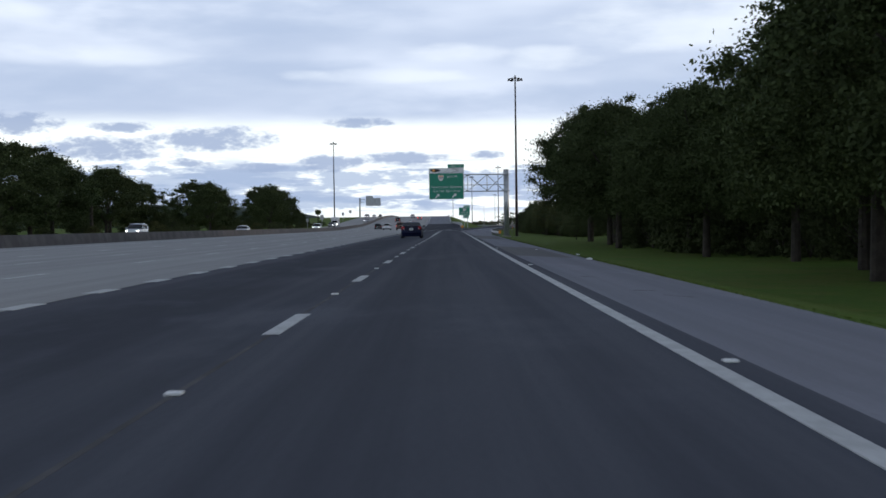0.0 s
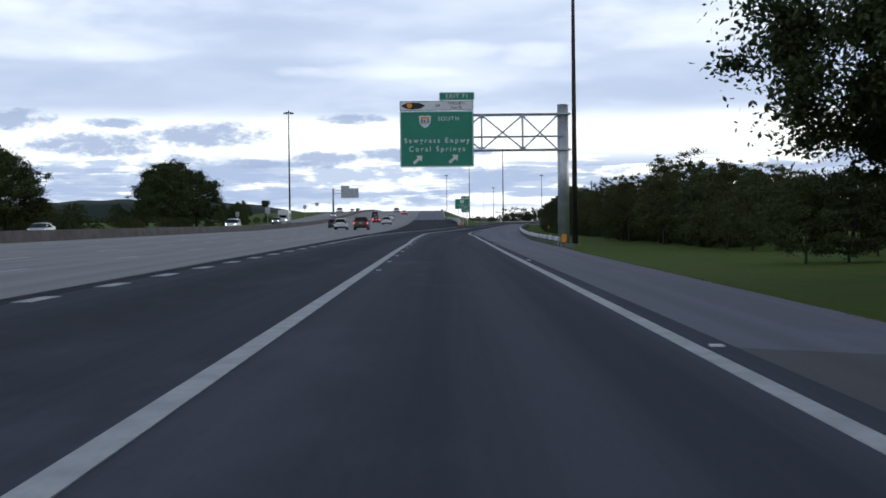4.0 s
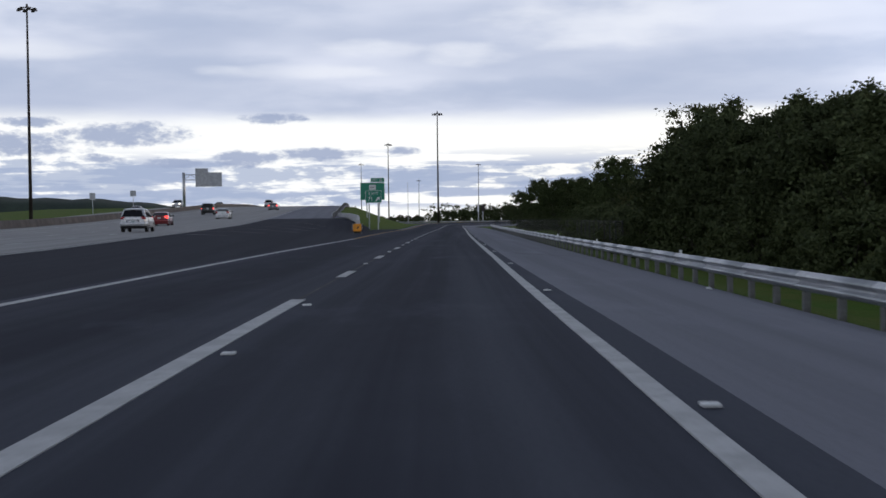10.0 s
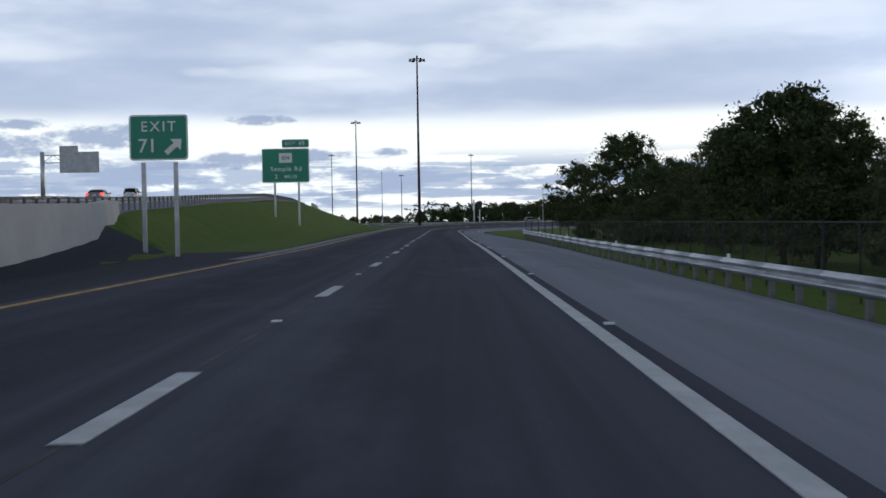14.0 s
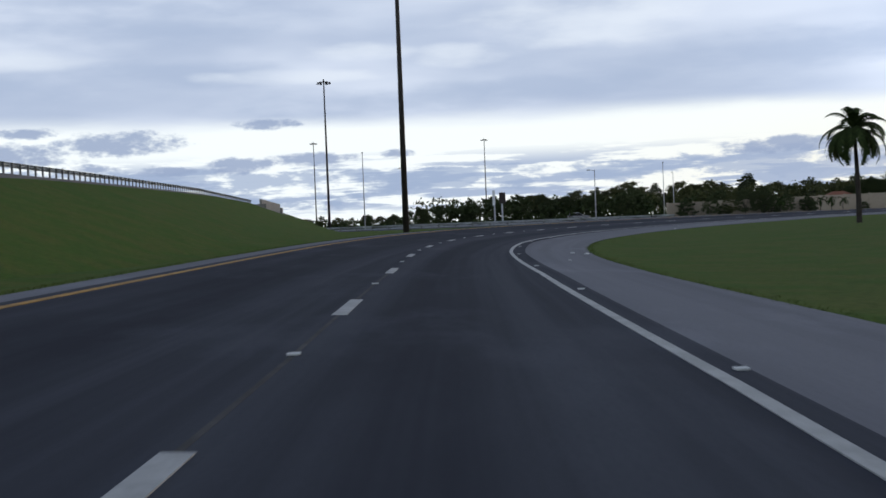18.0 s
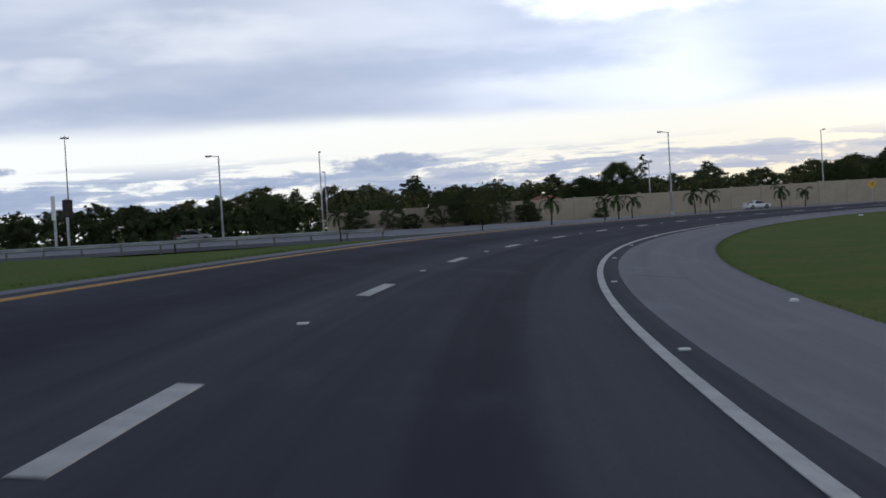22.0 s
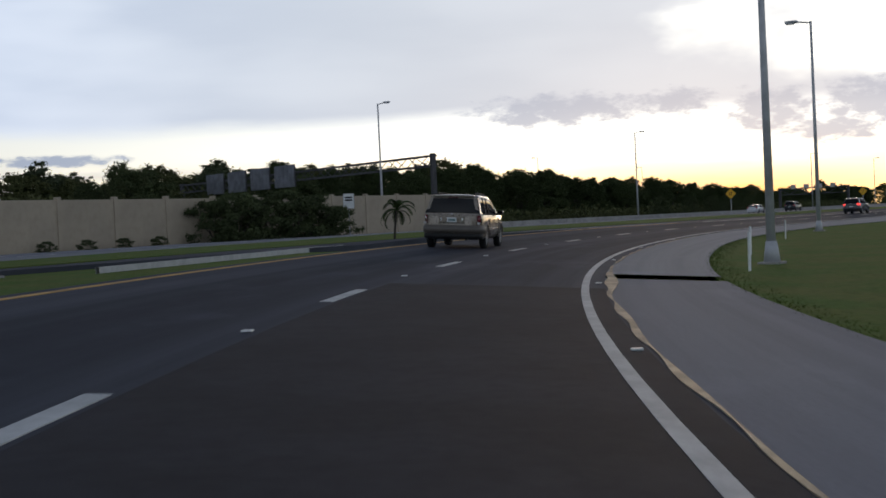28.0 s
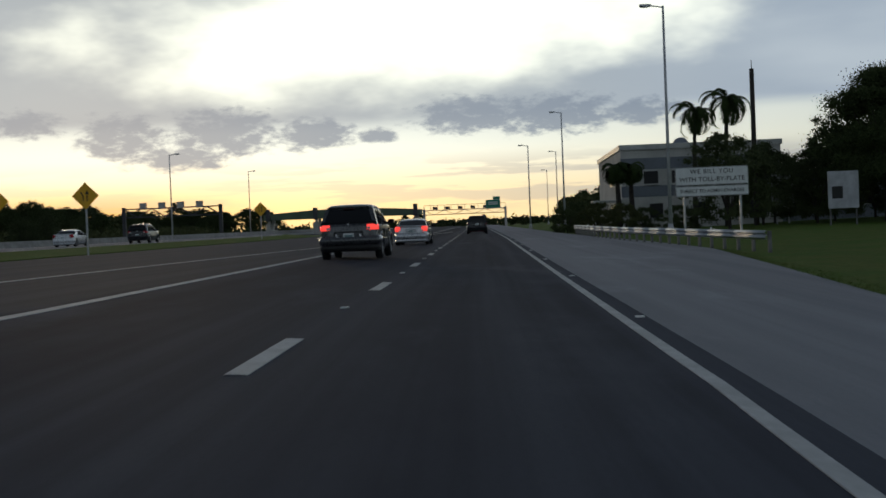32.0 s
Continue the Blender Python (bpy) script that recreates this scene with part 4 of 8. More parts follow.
guardrail("plaza_guardrail", pts, "weathered guardrail with dark posts beside the widened shoulder", z_of=rail_z)


# ---- light masts
def high_mast(x, y, top, label):
    z = ground_z(x, y) - 0.1
    th = empty("high_mast_light", pose(x, y, z), label, "light mast", "high masts")
    h = top - z
    part("base_plate", rodded((0, 0, -0.1), (0, 0, 0.12), 0.62, n=12), CONCRETE, th)
    part("mast", rodded((0, 0, 0.1), (0, 0, h), 0.27, 0.12, 12), MAST, th, smooth=True)
    bm = bmesh.new()
    for a in range(12):
        p, q = (0.95 * math.cos(a * math.pi / 6), 0.95 * math.sin(a * math.pi / 6), h - 0.35), (0.95 * math.cos((a + 1) * math.pi / 6), 0.95 * math.sin((a + 1) * math.pi / 6), h - 0.35)
        rod(bm, p, q, 0.05, n=6)
        if a % 3 == 0:
            rod(bm, (0, 0, h - 0.2), p, 0.04, n=6)
    part("ring", bm, MAST, th)
    for a in range(6):
        c, s = math.cos(a * math.pi / 3), math.sin(a * math.pi / 3)
        bm = rodded((1.15 * c, 1.15 * s, h - 0.75), (1.15 * c, 1.15 * s, h - 0.3), 0.30, 0.14, 10)
        part("lamp_head", bm, MAST, th)
    part("cap", rodded((0, 0, h - 0.3), (0, 0, h + 0.25), 0.2, 0.12, 10), MAST, th)
    return th


for x, y, top in ((13.7, 247.3, 28.4), (-39.7, 487.9, 31.8), (26.8, 642.2, 29.0), (17.5, 795.5, 29.9), (74.5, 1052.5, 32.9)):
    high_mast(x, y, top, "tall rust-brown high mast with a ring of floodlights")
for x, y, top in ((8, 1040, 33), (45, 1150, 27)):
    high_mast(x, y, top, "distant tall mast with a ring of floodlights")


def street_lamp(x, y, top, aim, material, label, arm=1.6, pole=0.13, z=None):
    """A tapered pole with one flat head on a short arm; aim: the turn of the arm about z."""
    z = ground_z(x, y) if z is None else z
    th = empty("street_lamp", pose(x, y, z, 0, 0, aim), label, "street lamp", "street lamps")
    h = top - z
    bm = boxed(-0.32, 0.32, -0.32, 0.32, -0.2, 0.06, 0.02)
    part("base_plate", bm, CONCRETE, th)
    part("shroud", rodded((0, 0, 0.05), (0, 0, 0.62), 0.24, 0.16, 12), LAMP_GREY, th, "tapered aluminium base cover", smooth=True)
    part("pole", rodded((0, 0, 0.4), (0, 0, h), pole, pole * 0.55, 12), material, th, smooth=True)
    part("arm", rodded((0, 0, h - 0.1), (arm * 0.6, 0, h + 0.04), 0.045, n=8), material, th)
    bm = boxed(arm * 0.5, arm * 0.5 + 0.75, -0.17, 0.17, h - 0.04, h + 0.13, 0.05)
    head = part("head", bm, material, th)
    part("lens", boxed(arm * 0.5 + 0.2, arm * 0.5 + 0.68, -0.13, 0.13, h - 0.09, h - 0.035, 0.02), SIGN_WHITE, head)
    return th


LAMP_GREY = mat("dull_aluminium_pole", (0.52, 0.53, 0.55), 0.55, 0.25, vary=0.2, scale=1.5)
LAMPS = [(69.9, 789.8, 10.0, 150), (133.4, 797.6, 11.5, 170), (173.8, 795.2, 12.1, 165), (140.5, 751.2, 10.1, 100), (178.9, 770.0, 10.2, 90), (94.6, 836.8, 12.7, -100), (186.4, 835.8, 13.4, -100),
         (260.5, 835.4, 14.0, -95), (333.0, 836.0, 13.6, -95), (440.8, 837.9, 12.9, -95), (523.7, 842.4, 13.7, -95), (502.3, 902.6, 14.6, 90), (456.6, 784.7, 12.9, 95), (108.7, 885.3, 11.8, 90), (436.3, 903.3, 16.1, 90), (224.8, 780.6, 12.4, 95), (270.9, 780.05, 14.9, 95), (334.1, 777.5, 14.8, 95), (417.8, 780.9, 14.8, 95),
         (520.0, 778.0, 15.0, 95), (620.0, 777.0, 15.0, 95), (24.5, 790.5, 15.1, 90)]
for x, y, top, aim in LAMPS:
    street_lamp(x, y, top, aim, LAMP_GREY, "grey aluminium street lamp with one flat head")


# ---- signs
def lettering(text, height, material, parent, x, z, y=-0.02, spread=1.0, name="lettering"):
    """Raised flat letters centred on x, z, facing -y."""
    cu = bpy.data.curves.new(name, "FONT")
    cu.body, cu.size, cu.align_x, cu.align_y = text, height * 1.38, "CENTER", "CENTER"
    cu.extrude, cu.space_character, cu.offset = 0.004, spread, 0.006 * height
    ob = bpy.data.objects.new(name, cu)
    scene.collection.objects.link(ob)
    dg = bpy.context.evaluated_depsgraph_get()
    me = bpy.data.meshes.new_from_object(ob.evaluated_get(dg))
    bpy.data.objects.remove(ob)
    bpy.data.curves.remove(cu)
    me.materials.clear()
    me.materials.append(material)
    o = part(name, me, None, parent)
    o.location, o.rotation_euler = (x, y, z), (radians(90), 0, 0)
    return o


def bars(parent, material, x, z, w, h, n=1, gap=1.6, y=-0.02):
    """Writing that cannot be read: plain bars."""
    for k in range(n):
        ob = part("text_bar", boxed(x - w / 2, x + w / 2, y - 0.004, y + 0.004, z - h / 2 - k * h * gap, z + h / 2 - k * h * gap), material, parent)


def panel(parent, w, h, x, z, material, border=0.0, border_material=None, name="panel", r=0.12, y=0.0):
    ob = part(name, slab(rounded(w, h, min(r, h / 3)), 0.03), material, parent)
    ob.location = (x, y, z)
    if border:
        inner, outer = rounded(w - 2 * border, h - 2 * border, r * 0.8), rounded(w - border * 0.6, h - border * 0.6, r)
        bm = bmesh.new()
        a = [bm.verts.new((p[0], -0.006, p[1])) for p in inner]
        b = [bm.verts.new((p[0], -0.006, p[1])) for p in outer]
        for i in range(len(a)):
            j = (i + 1) % len(a)
            bm.faces.new((a[i], b[i], b[j], a[j]))
        part("border", bm, border_material, ob)
    return ob


def arrow(parent, x, z, size, material):
    """An arrow that points up and to the right."""
    s = size
    pts = [(-0.12, -0.5), (0.12, -0.5), (0.12, 0.1), (0.36, 0.1), (0, 0.5), (-0.36, 0.1), (-0.12, 0.1)]
    c, n = math.cos(radians(-48)), math.sin(radians(-48))
    bm = slab([(s * (px * c - pz * n), s * (px * n + pz * c)) for px, pz in pts], 0.006)
    ob = part("arrow", bm, material, parent)
    ob.location = (x, -0.024, z)


def shield(parent, x, z, size, text, square=False):
    pts = [(-0.5, 0.45), (-0.25, 0.5), (0, 0.45), (0.25, 0.5), (0.5, 0.45), (0.46, -0.1), (0.25, -0.42), (0, -0.55), (-0.25, -0.42), (-0.46, -0.1)]
    if square:
        pts = [(-0.6, 0.45), (0.6, 0.45), (0.6, -0.45), (-0.6, -0.45)]
    ob = part("shield", slab([(px * size, pz * size) for px, pz in pts], 0.012), SIGN_WHITE, parent)
    ob.location = (x, -0.03, z)
    lettering(text, size * 0.36, BLACK, parent, x, z - size * 0.02, -0.045)
    if not square:
        part("shield_band", boxed(x - size * 0.36, x + size * 0.36, -0.04, -0.032, z + size * 0.22, z + size * 0.38), AMBER, parent)


def overhead_sign():
    """The cantilever over the exit lanes with its great green panel."""
    base = ground_z(11.0, 230.2)
    th = empty("overhead_sign", pose(11.0, 230.2, base, 0, 0, 0), "green overhead exit sign on a grey steel cantilever truss", "road sign")
    top = 10.5 - base
    part("footing", rodded((0, 0, -0.3), (0, 0, 0.25), 0.75, n=20), CONCRETE, th)
    part("post", rodded((0, 0, 0.2), (0, 0, top), 0.48, 0.45, 24), STEEL, th, "stout grey steel tube", smooth=True)
    part("cap", rodded((0, 0, top), (0, 0, top + 0.05), 0.47, n=24), STEEL, th)
    zt, zb = 9.75 - base, 6.85 - base
    for z in (zt, zb):
        for y in (-0.45, 0.45):
            part("chord", rodded((0, y, z), (-13.2, y, z), 0.075, n=10), STEEL, th, smooth=True)
        part("collar", boxed(-0.6, 0.6, -0.6, 0.6, z - 0.07, z + 0.07, 0.03), STEEL, th)
    zm = 7.95 - base
    bays = (-0.4, -3.3, -6.65, -10.0, -13.1)
    for y in (-0.45, 0.45):
        part("middle_chord", rodded((0, y, zm), (-13.2, y, zm), 0.05, n=8), STEEL, th)
        for k, (x0, x1) in enumerate(zip(bays, bays[1:])):
            rising = (k % 2 == 0) == (y < 0)
            part("vertical", rodded((x1, y, zb), (x1, y, zt), 0.055, n=8), STEEL, th)
            part("diagonal", rodded((x0, y, zt - 0.05 if rising else zb + 0.05), (x1, y, zb + 0.05 if rising else zt - 0.05), 0.06, n=8), STEEL, th)
            for z in (zt - 0.12, zb + 0.12):
                part("gusset", boxed(x1 - 0.2, x1 + 0.2, y - 0.02, y + 0.02, z - 0.13, z + 0.13), STEEL, th)
    for x in bays:
        for z in (zt, zb):
            part("cross_strut", rodded((x, -0.45, z), (x, 0.45, z), 0.04, n=6), STEEL, th)
    cx = 0.68 - 11.0
    g = panel(th, 5.98, 4.55, cx, 7.78 - base, SIGN_GREEN, 0.09, SIGN_WHITE, "green_panel", y=-0.95)
    for k in range(4):
        part("bracket", boxed(cx - 2.6 + k * 1.73, cx - 2.5 + k * 1.73, -0.9, -0.5, zb - 1.0, zt + 0.5), STEEL, th)
    lettering("Sawgrass Expwy", 0.42, SIGN_WHITE, g, 0, -0.14, spread=1.40)
    lettering("Coral Springs", 0.42, SIGN_WHITE, g, 0, -0.83, spread=1.40)
    lettering("SOUTH", 0.34, SIGN_WHITE, g, 0.95, 1.62, spread=1.2)
    shield(g, -0.95, 1.42, 0.98, "869")
    arrow(g, -1.55, -1.66, 0.95, SIGN_WHITE)
    arrow(g, 1.35, -1.62, 0.95, SIGN_WHITE)
    w = panel(th, 5.98, 0.78, cx, 10.47 - base, SIGN_WHITE, 0.05, BLACK, "toll_panel", 0.06, y=-0.95)
    lettering("OR", 0.22, BLACK, w, 0.1, 0.0)
    lettering("TOLL-BY-", 0.24, BLACK, w, 1.6, 0.17)
    lettering("PLATE", 0.24, BLACK, w, 1.6, -0.17)
    ob = part("emblem", slab([(0.9 * math.cos(a) * (1 + 0.08 * math.cos(6 * a)), 0.27 * math.sin(a)) for a in np.linspace(0, 2 * math.pi, 24, endpoint=False)], 0.01), BLACK, w)
    ob.location = (-1.9, -0.015, 0)
    ob = part("emblem_ball", slab([(0.22 * math.cos(a), 0.22 * math.sin(a)) for a in np.linspace(0, 2 * math.pi, 16, endpoint=False)], 0.01), AMBER, w)
    ob.location = (-2.2, -0.024, 0.02)
    t = panel(th, 2.85, 0.66, cx + 1.65, 11.21 - base, SIGN_GREEN, 0.06, SIGN_WHITE, "exit_tab", y=-0.95)
    lettering("EXIT 71", 0.34, SIGN_WHITE, t, 0, 0, spread=1.2)


overhead_sign()


def post_sign(name, x, y, facing, posts, label, z=None):
    """Feet of a sign on posts: each post is (offset, foot height, top)."""
    z = ground_z(x, y) if z is None else z
    th = empty(name, pose(x, y, z, 0, 0, facing), label, "road sign")
    for off, foot, top, half in posts:
        part("post", boxed(off - half, off + half, 0.035, 0.035 + 2 * half, foot - 0.3, top), STEEL, th)
    return th


th = post_sign("exit_number_sign", 8.0, 462.0, -3.5, ((-0.55, 0.1, 3.2, 0.07), (0.55, 0.0, 3.2, 0.07)), "green exit number sign on two steel posts in grass", 0.05)
g = panel(th, 2.0, 1.55, 0, 4.05, SIGN_GREEN, 0.05, SIGN_WHITE)
lettering("EXIT", 0.36, SIGN_WHITE, g, 0.0, 0.36, spread=1.25)
lettering("71", 0.48, SIGN_WHITE, g, -0.38, -0.3)
arrow(g, 0.52, -0.3, 0.72, SIGN_WHITE)

th = post_sign("junction_sign", 8.75, 542.0, -3.5, ((-1.05, 0.9, 4.3, 0.09), (1.2, 0.0, 4.3, 0.09)), "large green road sign on two steel posts on the bank", 0.95)
g = panel(th, 4.45, 3.2, 0, 5.6, SIGN_GREEN, 0.07, SIGN_WHITE)
lettering("Sample Rd", 0.44, SIGN_WHITE, g, 0.05, -0.33, spread=1.15)
lettering("2", 0.42, SIGN_WHITE, g, -0.9, -1.05)
lettering("MILES", 0.30, SIGN_WHITE, g, 0.45, -1.05, spread=1.2)
shield(g, 0.0, 0.72, 1.0, "834", True)
t = panel(th, 2.55, 0.78, 0.95, 7.66, SIGN_GREEN, 0.05, SIGN_WHITE, "exit_tab")
lettering("EXIT", 0.28, SIGN_WHITE, t, -0.5, 0, spread=1.25)
lettering("69", 0.42, SIGN_WHITE, t, 0.6, 0)
part("tab_brace", boxed(0.2, 0.28, 0.03, 0.09, 6.5, 7.9), STEEL, th)

# the sign of the other carriageway, seen from behind
z = float(crest(667.0))
th = empty("sign_cantilever", pose(-41.5, 667.0, z), "grey cantilever sign of the other carriageway seen from behind", "road sign")
part("post", rodded((0, 0, -0.3), (0, 0, 9.6), 0.42, 0.4, 14), STEEL, th, smooth=True)
for zz in (9.0, 7.6):
    part("chord", rodded((0, 0, zz), (9.8, 0, zz), 0.1, n=8), STEEL, th)
for k in range(5):
    part("diagonal", rodded((k * 1.95, 0, 9.0 if k % 2 else 7.6), ((k + 1) * 1.95, 0, 7.6 if k % 2 else 9.0), 0.06, n=6), STEEL, th)
ob = part("sign_back", boxed(3.2, 10.4, -0.35, -0.3, 5.7, 9.6), SIGN_BACK, th)
part("tab_back", boxed(3.2, 6.6, -0.35, -0.3, 9.6, 10.7), SIGN_BACK, th)
for k in range(5):
    part("stiffener", boxed(3.6 + 1.6 * k, 3.7 + 1.6 * k, -0.43, -0.35, 5.7, 9.6), STEEL, th)


# ---- worn chevron bars on the gore
FAINT_PAINT = mat("worn_grey_road_paint", (0.27, 0.275, 0.285), 0.85, vary=0.6, scale=1.2)
for y0, x_end in ((380.5, -1.6), (393.0, -0.1), (405.5, 1.7), (418.0, 2.3), (430.5, 2.6), (443.0, 2.8)):
    n = 8
    verts = []
    for k in range(n + 1):
        x = -5.2 + (x_end + 5.2) * k / n
        y = y0 - (x + 5.2)
        for dy in (0.0, 0.32):
            verts.append((x, y + dy, float(gore_z(x, y + dy)) + 0.03))
    faces = [(2 * k, 2 * k + 2, 2 * k + 3, 2 * k + 1) for k in range(n)]
    tagged(new("gore_bar", mesh_of("gore_bar", verts, faces, FAINT_PAINT)), "faint worn white bar painted across the gore", "road marking", "gore bars", "structure")


# ---- the crash cushion and the wall behind it
def crash_cushion():
    th = empty("crash_cushion", pose(6.0, 413.9, 0.0, 0, 0, 0) @ Matrix.Diagonal((0.88, 0.95, 0.88, 1)), "yellow-nosed crash cushion with corrugated steel sides", "crash barrier")
    part("nose", boxed(-0.42, 0.42, -0.2, 0.85, 0.22, 1.0, 0.1), AMBER, th, "dented yellow plastic nose")
    ob = part("arrow_mark", slab([(0.12 * a, 0.12 * b) for a, b in ((-1.2, -1.0), (0.2, -1.0), (1.2, 0.6), (0.3, 1.0), (-0.4, 0.0))], 0.01), BLACK, th)
    ob.location = (0.05, -0.215, 0.62)
    for side in (-1, 1):
        for k in range(5):
            bm = bmesh.new()
            n = 12
            rows = []
            for y in (0.85 + k * 1.05, 0.85 + (k + 1) * 1.09):
                rows.append([bm.verts.new((side * (0.40 + 0.035 * k + 0.045 * math.cos(i / (n - 1) * 6 * math.pi)), y, 0.98 - 0.62 * i / (n - 1))) for i in range(n)])
            for i in range(n - 1):
                bm.faces.new((rows[0][i], rows[0][i + 1], rows[1][i + 1], rows[1][i]))
            bmesh.ops.recalc_face_normals(bm, faces=bm.faces)
            ob = part("side_panel", bm, STEEL, th, smooth=True)
            so = ob.modifiers.new("thickness", "SOLIDIFY")
            so.thickness = 0.01
    for k in range(6):
        part("leg", boxed(-0.33, 0.33, 0.8 + k * 1.05, 0.92 + k * 1.05, 0.0, 0.90, 0.01), POSTWOOD, th)
    part("base_rail", boxed(-0.5, 0.5, 0.5, 6.4, -0.02, 0.06), POSTWOOD, th)


crash_cushion()
bm = bmesh.new()
prev = None
for k, (x, y, h) in enumerate(((6.15, 420.4, 1.2), (6.2, 425.0, 1.3), (6.25, 431.0, 1.42), (6.25, 445.0, 1.62), (6.15, 460.0, 1.85), (5.2, 468.0, 2.1), (3.6, 480, 2.3))):
    ring = [bm.verts.new(v) for v in ((x + 0.16, y, -0.3), (x + 0.10, y, h * 0.35), (x - 0.02, y, h), (x - 0.24, y, h), (x - 0.34, y, h * 0.35), (x - 0.42, y, -0.3))]
    if prev:
        for i in range(5):
            bm.faces.new((prev[i], ring[i], ring[i + 1], prev[i + 1]))
    else:
        bm.faces.new(ring)
    prev = ring
bm.faces.new(prev)
bmesh.ops.recalc_face_normals(bm, faces=bm.faces)
tagged(part("gore_wall", bm, mat("smooth_pale_concrete", (0.47, 0.48, 0.49), 0.85, vary=0.12, scale=0.4, bump=0.15, bump_scale=30)), "pale concrete barrier wall rising beside the ramp", "wall", kind="structure")

# median barrier of the motorway
bm = bmesh.new()
prev = None
for y in np.arange(-110, 1300, 10.0):
    z = float(crest(y))
    ring = [bm.verts.new(v) for v in ((-26.3, y, z - 0.2), (-26.42, y, z + 0.35), (-26.55, y, z + 0.80), (-26.75, y, z + 0.80), (-26.9, y, z + 0.35), (-27.0, y, z - 0.2))]
    if prev:
        for i in range(5):
            bm.faces.new((prev[i], ring[i], ring[i + 1], prev[i + 1]))
    prev = ring
bmesh.ops.recalc_face_normals(bm, faces=bm.faces)
DARK_CONCRETE = mat("stained_concrete", (0.125, 0.113, 0.108), 0.9, vary=0.4, scale=0.6)
tagged(part("median_barrier", bm, DARK_CONCRETE), "stained concrete median barrier", "barrier", kind="structure")

# ---- bridge over the expressway
th = empty("motorway_bridge", pose(-20, 812, 0), "concrete motorway bridge over the expressway", "bridge")
part("deck", boxed(-34, 25.5, -30, 30, 4.5, 5.72), CONCRETE, th)
for y in (-28, 28):
    part("abutment", boxed(-34, 26, y - 1.5, y + 1.5, -0.5, 5.7), CONCRETE, th)
for k in range(6):
    part("pier", rodded((-28 + k * 10, 0, -0.3), (-28 + k * 10, 0, 4.6), 0.6, n=14), CONCRETE, th)
part("parapet", boxed(24.9, 25.3, -31, 31, 5.72, 6.6), CONCRETE, th)
part("wing_wall", boxed(25, 30, -31, -30.5, -0.3, 3.6), CONCRETE, th)

# ---- noise wall, panel by panel
TAN = mat("tan_precast_wall", (0.43, 0.36, 0.27), 0.92, vary=0.22, scale=0.25, bump=0.4, bump_scale=12, second=(0.38, 0.32, 0.245), per_object=0.12)
wall = empty("noise_wall", pose(95, 835.2, 0), "tan precast concrete noise wall with posts", "wall", kind="structure")
me_panel = bpy.data.meshes.new("wall_panel")
bm = boxed(0.0, 5.7, -0.1, 0.1, -0.3, 3.0, 0.015)
bm.to_mesh(me_panel)
bm.free()
me_panel.materials.append(TAN)
me_post = bpy.data.meshes.new("wall_post")
bm = boxed(-0.2, 0.2, -0.2, 0.2, -0.3, 3.12, 0.02)
bm.to_mesh(me_post)
bm.free()
me_post.materials.append(TAN)
for k in range(30):
    ob = part("wall_panel", me_panel, None, wall)
    ob.location = (0.15 + 6.0 * k, 0, 0.22 * math.sin(k * 0.5) * 0.15)
    ob.scale = (1, 1, float(np.interp(k, (0, 6, 15, 31), (1.07, 1.2, 1.4, 1.45))))
    tall = ob.scale[2]
    ob = part("wall_post", me_post, None, wall)
    ob.location, ob.scale = (6.0 * k, 0, 0.02), (1, 1, tall)
bm = bmesh.new()
prev = None
for x in np.arange(280, 900, 12.0):
    ring = [bm.verts.new(v) for v in ((x, 834.9, -0.2), (x, 835.05, 0.4), (x, 835.15, 1.0), (x, 835.4, 1.0), (x, 835.5, 0.4), (x, 835.65, -0.2))]
    if prev:
        for i in range(5):
            bm.faces.new((prev[i], ring[i], ring[i + 1], prev[i + 1]))
    prev = ring
bmesh.ops.recalc_face_normals(bm, faces=bm.faces)
tagged(part("expressway_barrier", bm, CONCRETE), "pale concrete barrier along the expressway", "barrier", kind="structure")


# ---- signs along the bend and the toll plaza
def diamond(x, y, top, facing, size=0.9):
    z = ground_z(x, y)
    th = empty("warning_sign", pose(x, y, z, 0, 0, facing), "yellow diamond warning sign on a post", "road sign", "warning signs")
    h = top - z - size * 0.71
    part("post", boxed(-0.04, 0.04, 0.03, 0.09, -0.3, h), STEEL, th)
    r = size * 0.707
    ob = part("plate", slab([(0, r), (-r, 0), (0, -r), (r, 0)], 0.012, 0.003), SIGN_YELLOW, th)
    ob.location = (0, 0, h)
    ob2 = part("symbol", slab([(-0.16, -0.25), (-0.10, -0.25), (-0.10, 0.02), (-0.22, 0.22), (-0.28, 0.18), (-0.16, 0.0)], 0.004), BLACK, ob)
    ob2.location = (0, -0.006, 0)
    ob2 = part("symbol", slab([(0.06, -0.28), (0.13, -0.28), (0.13, 0.1), (0.2, 0.1), (0.095, 0.3), (-0.01, 0.1), (0.06, 0.1)], 0.004), BLACK, ob)
    ob2.location = (0, -0.006, 0)


diamond(168.0, 799.2, 3.5, -45)
diamond(317.0, 811.0, 4.1, -90, 1.05)
diamond(321.0, 817.5, 4.1, -90, 1.05)
diamond(384.0, 814.0, 4.1, -90, 1.05)

th = post_sign("speed_sign", 250.0, 832.5, -60, ((0, 0, 3.0, 0.05),), "white rectangular road sign on a post by the wall", 0.1)
g = panel(th, 1.1, 1.5, 0, 3.6, SIGN_WHITE, 0.04, BLACK, r=0.06)
bars(g, BLACK, 0, 0.35, 0.7, 0.16, 2)

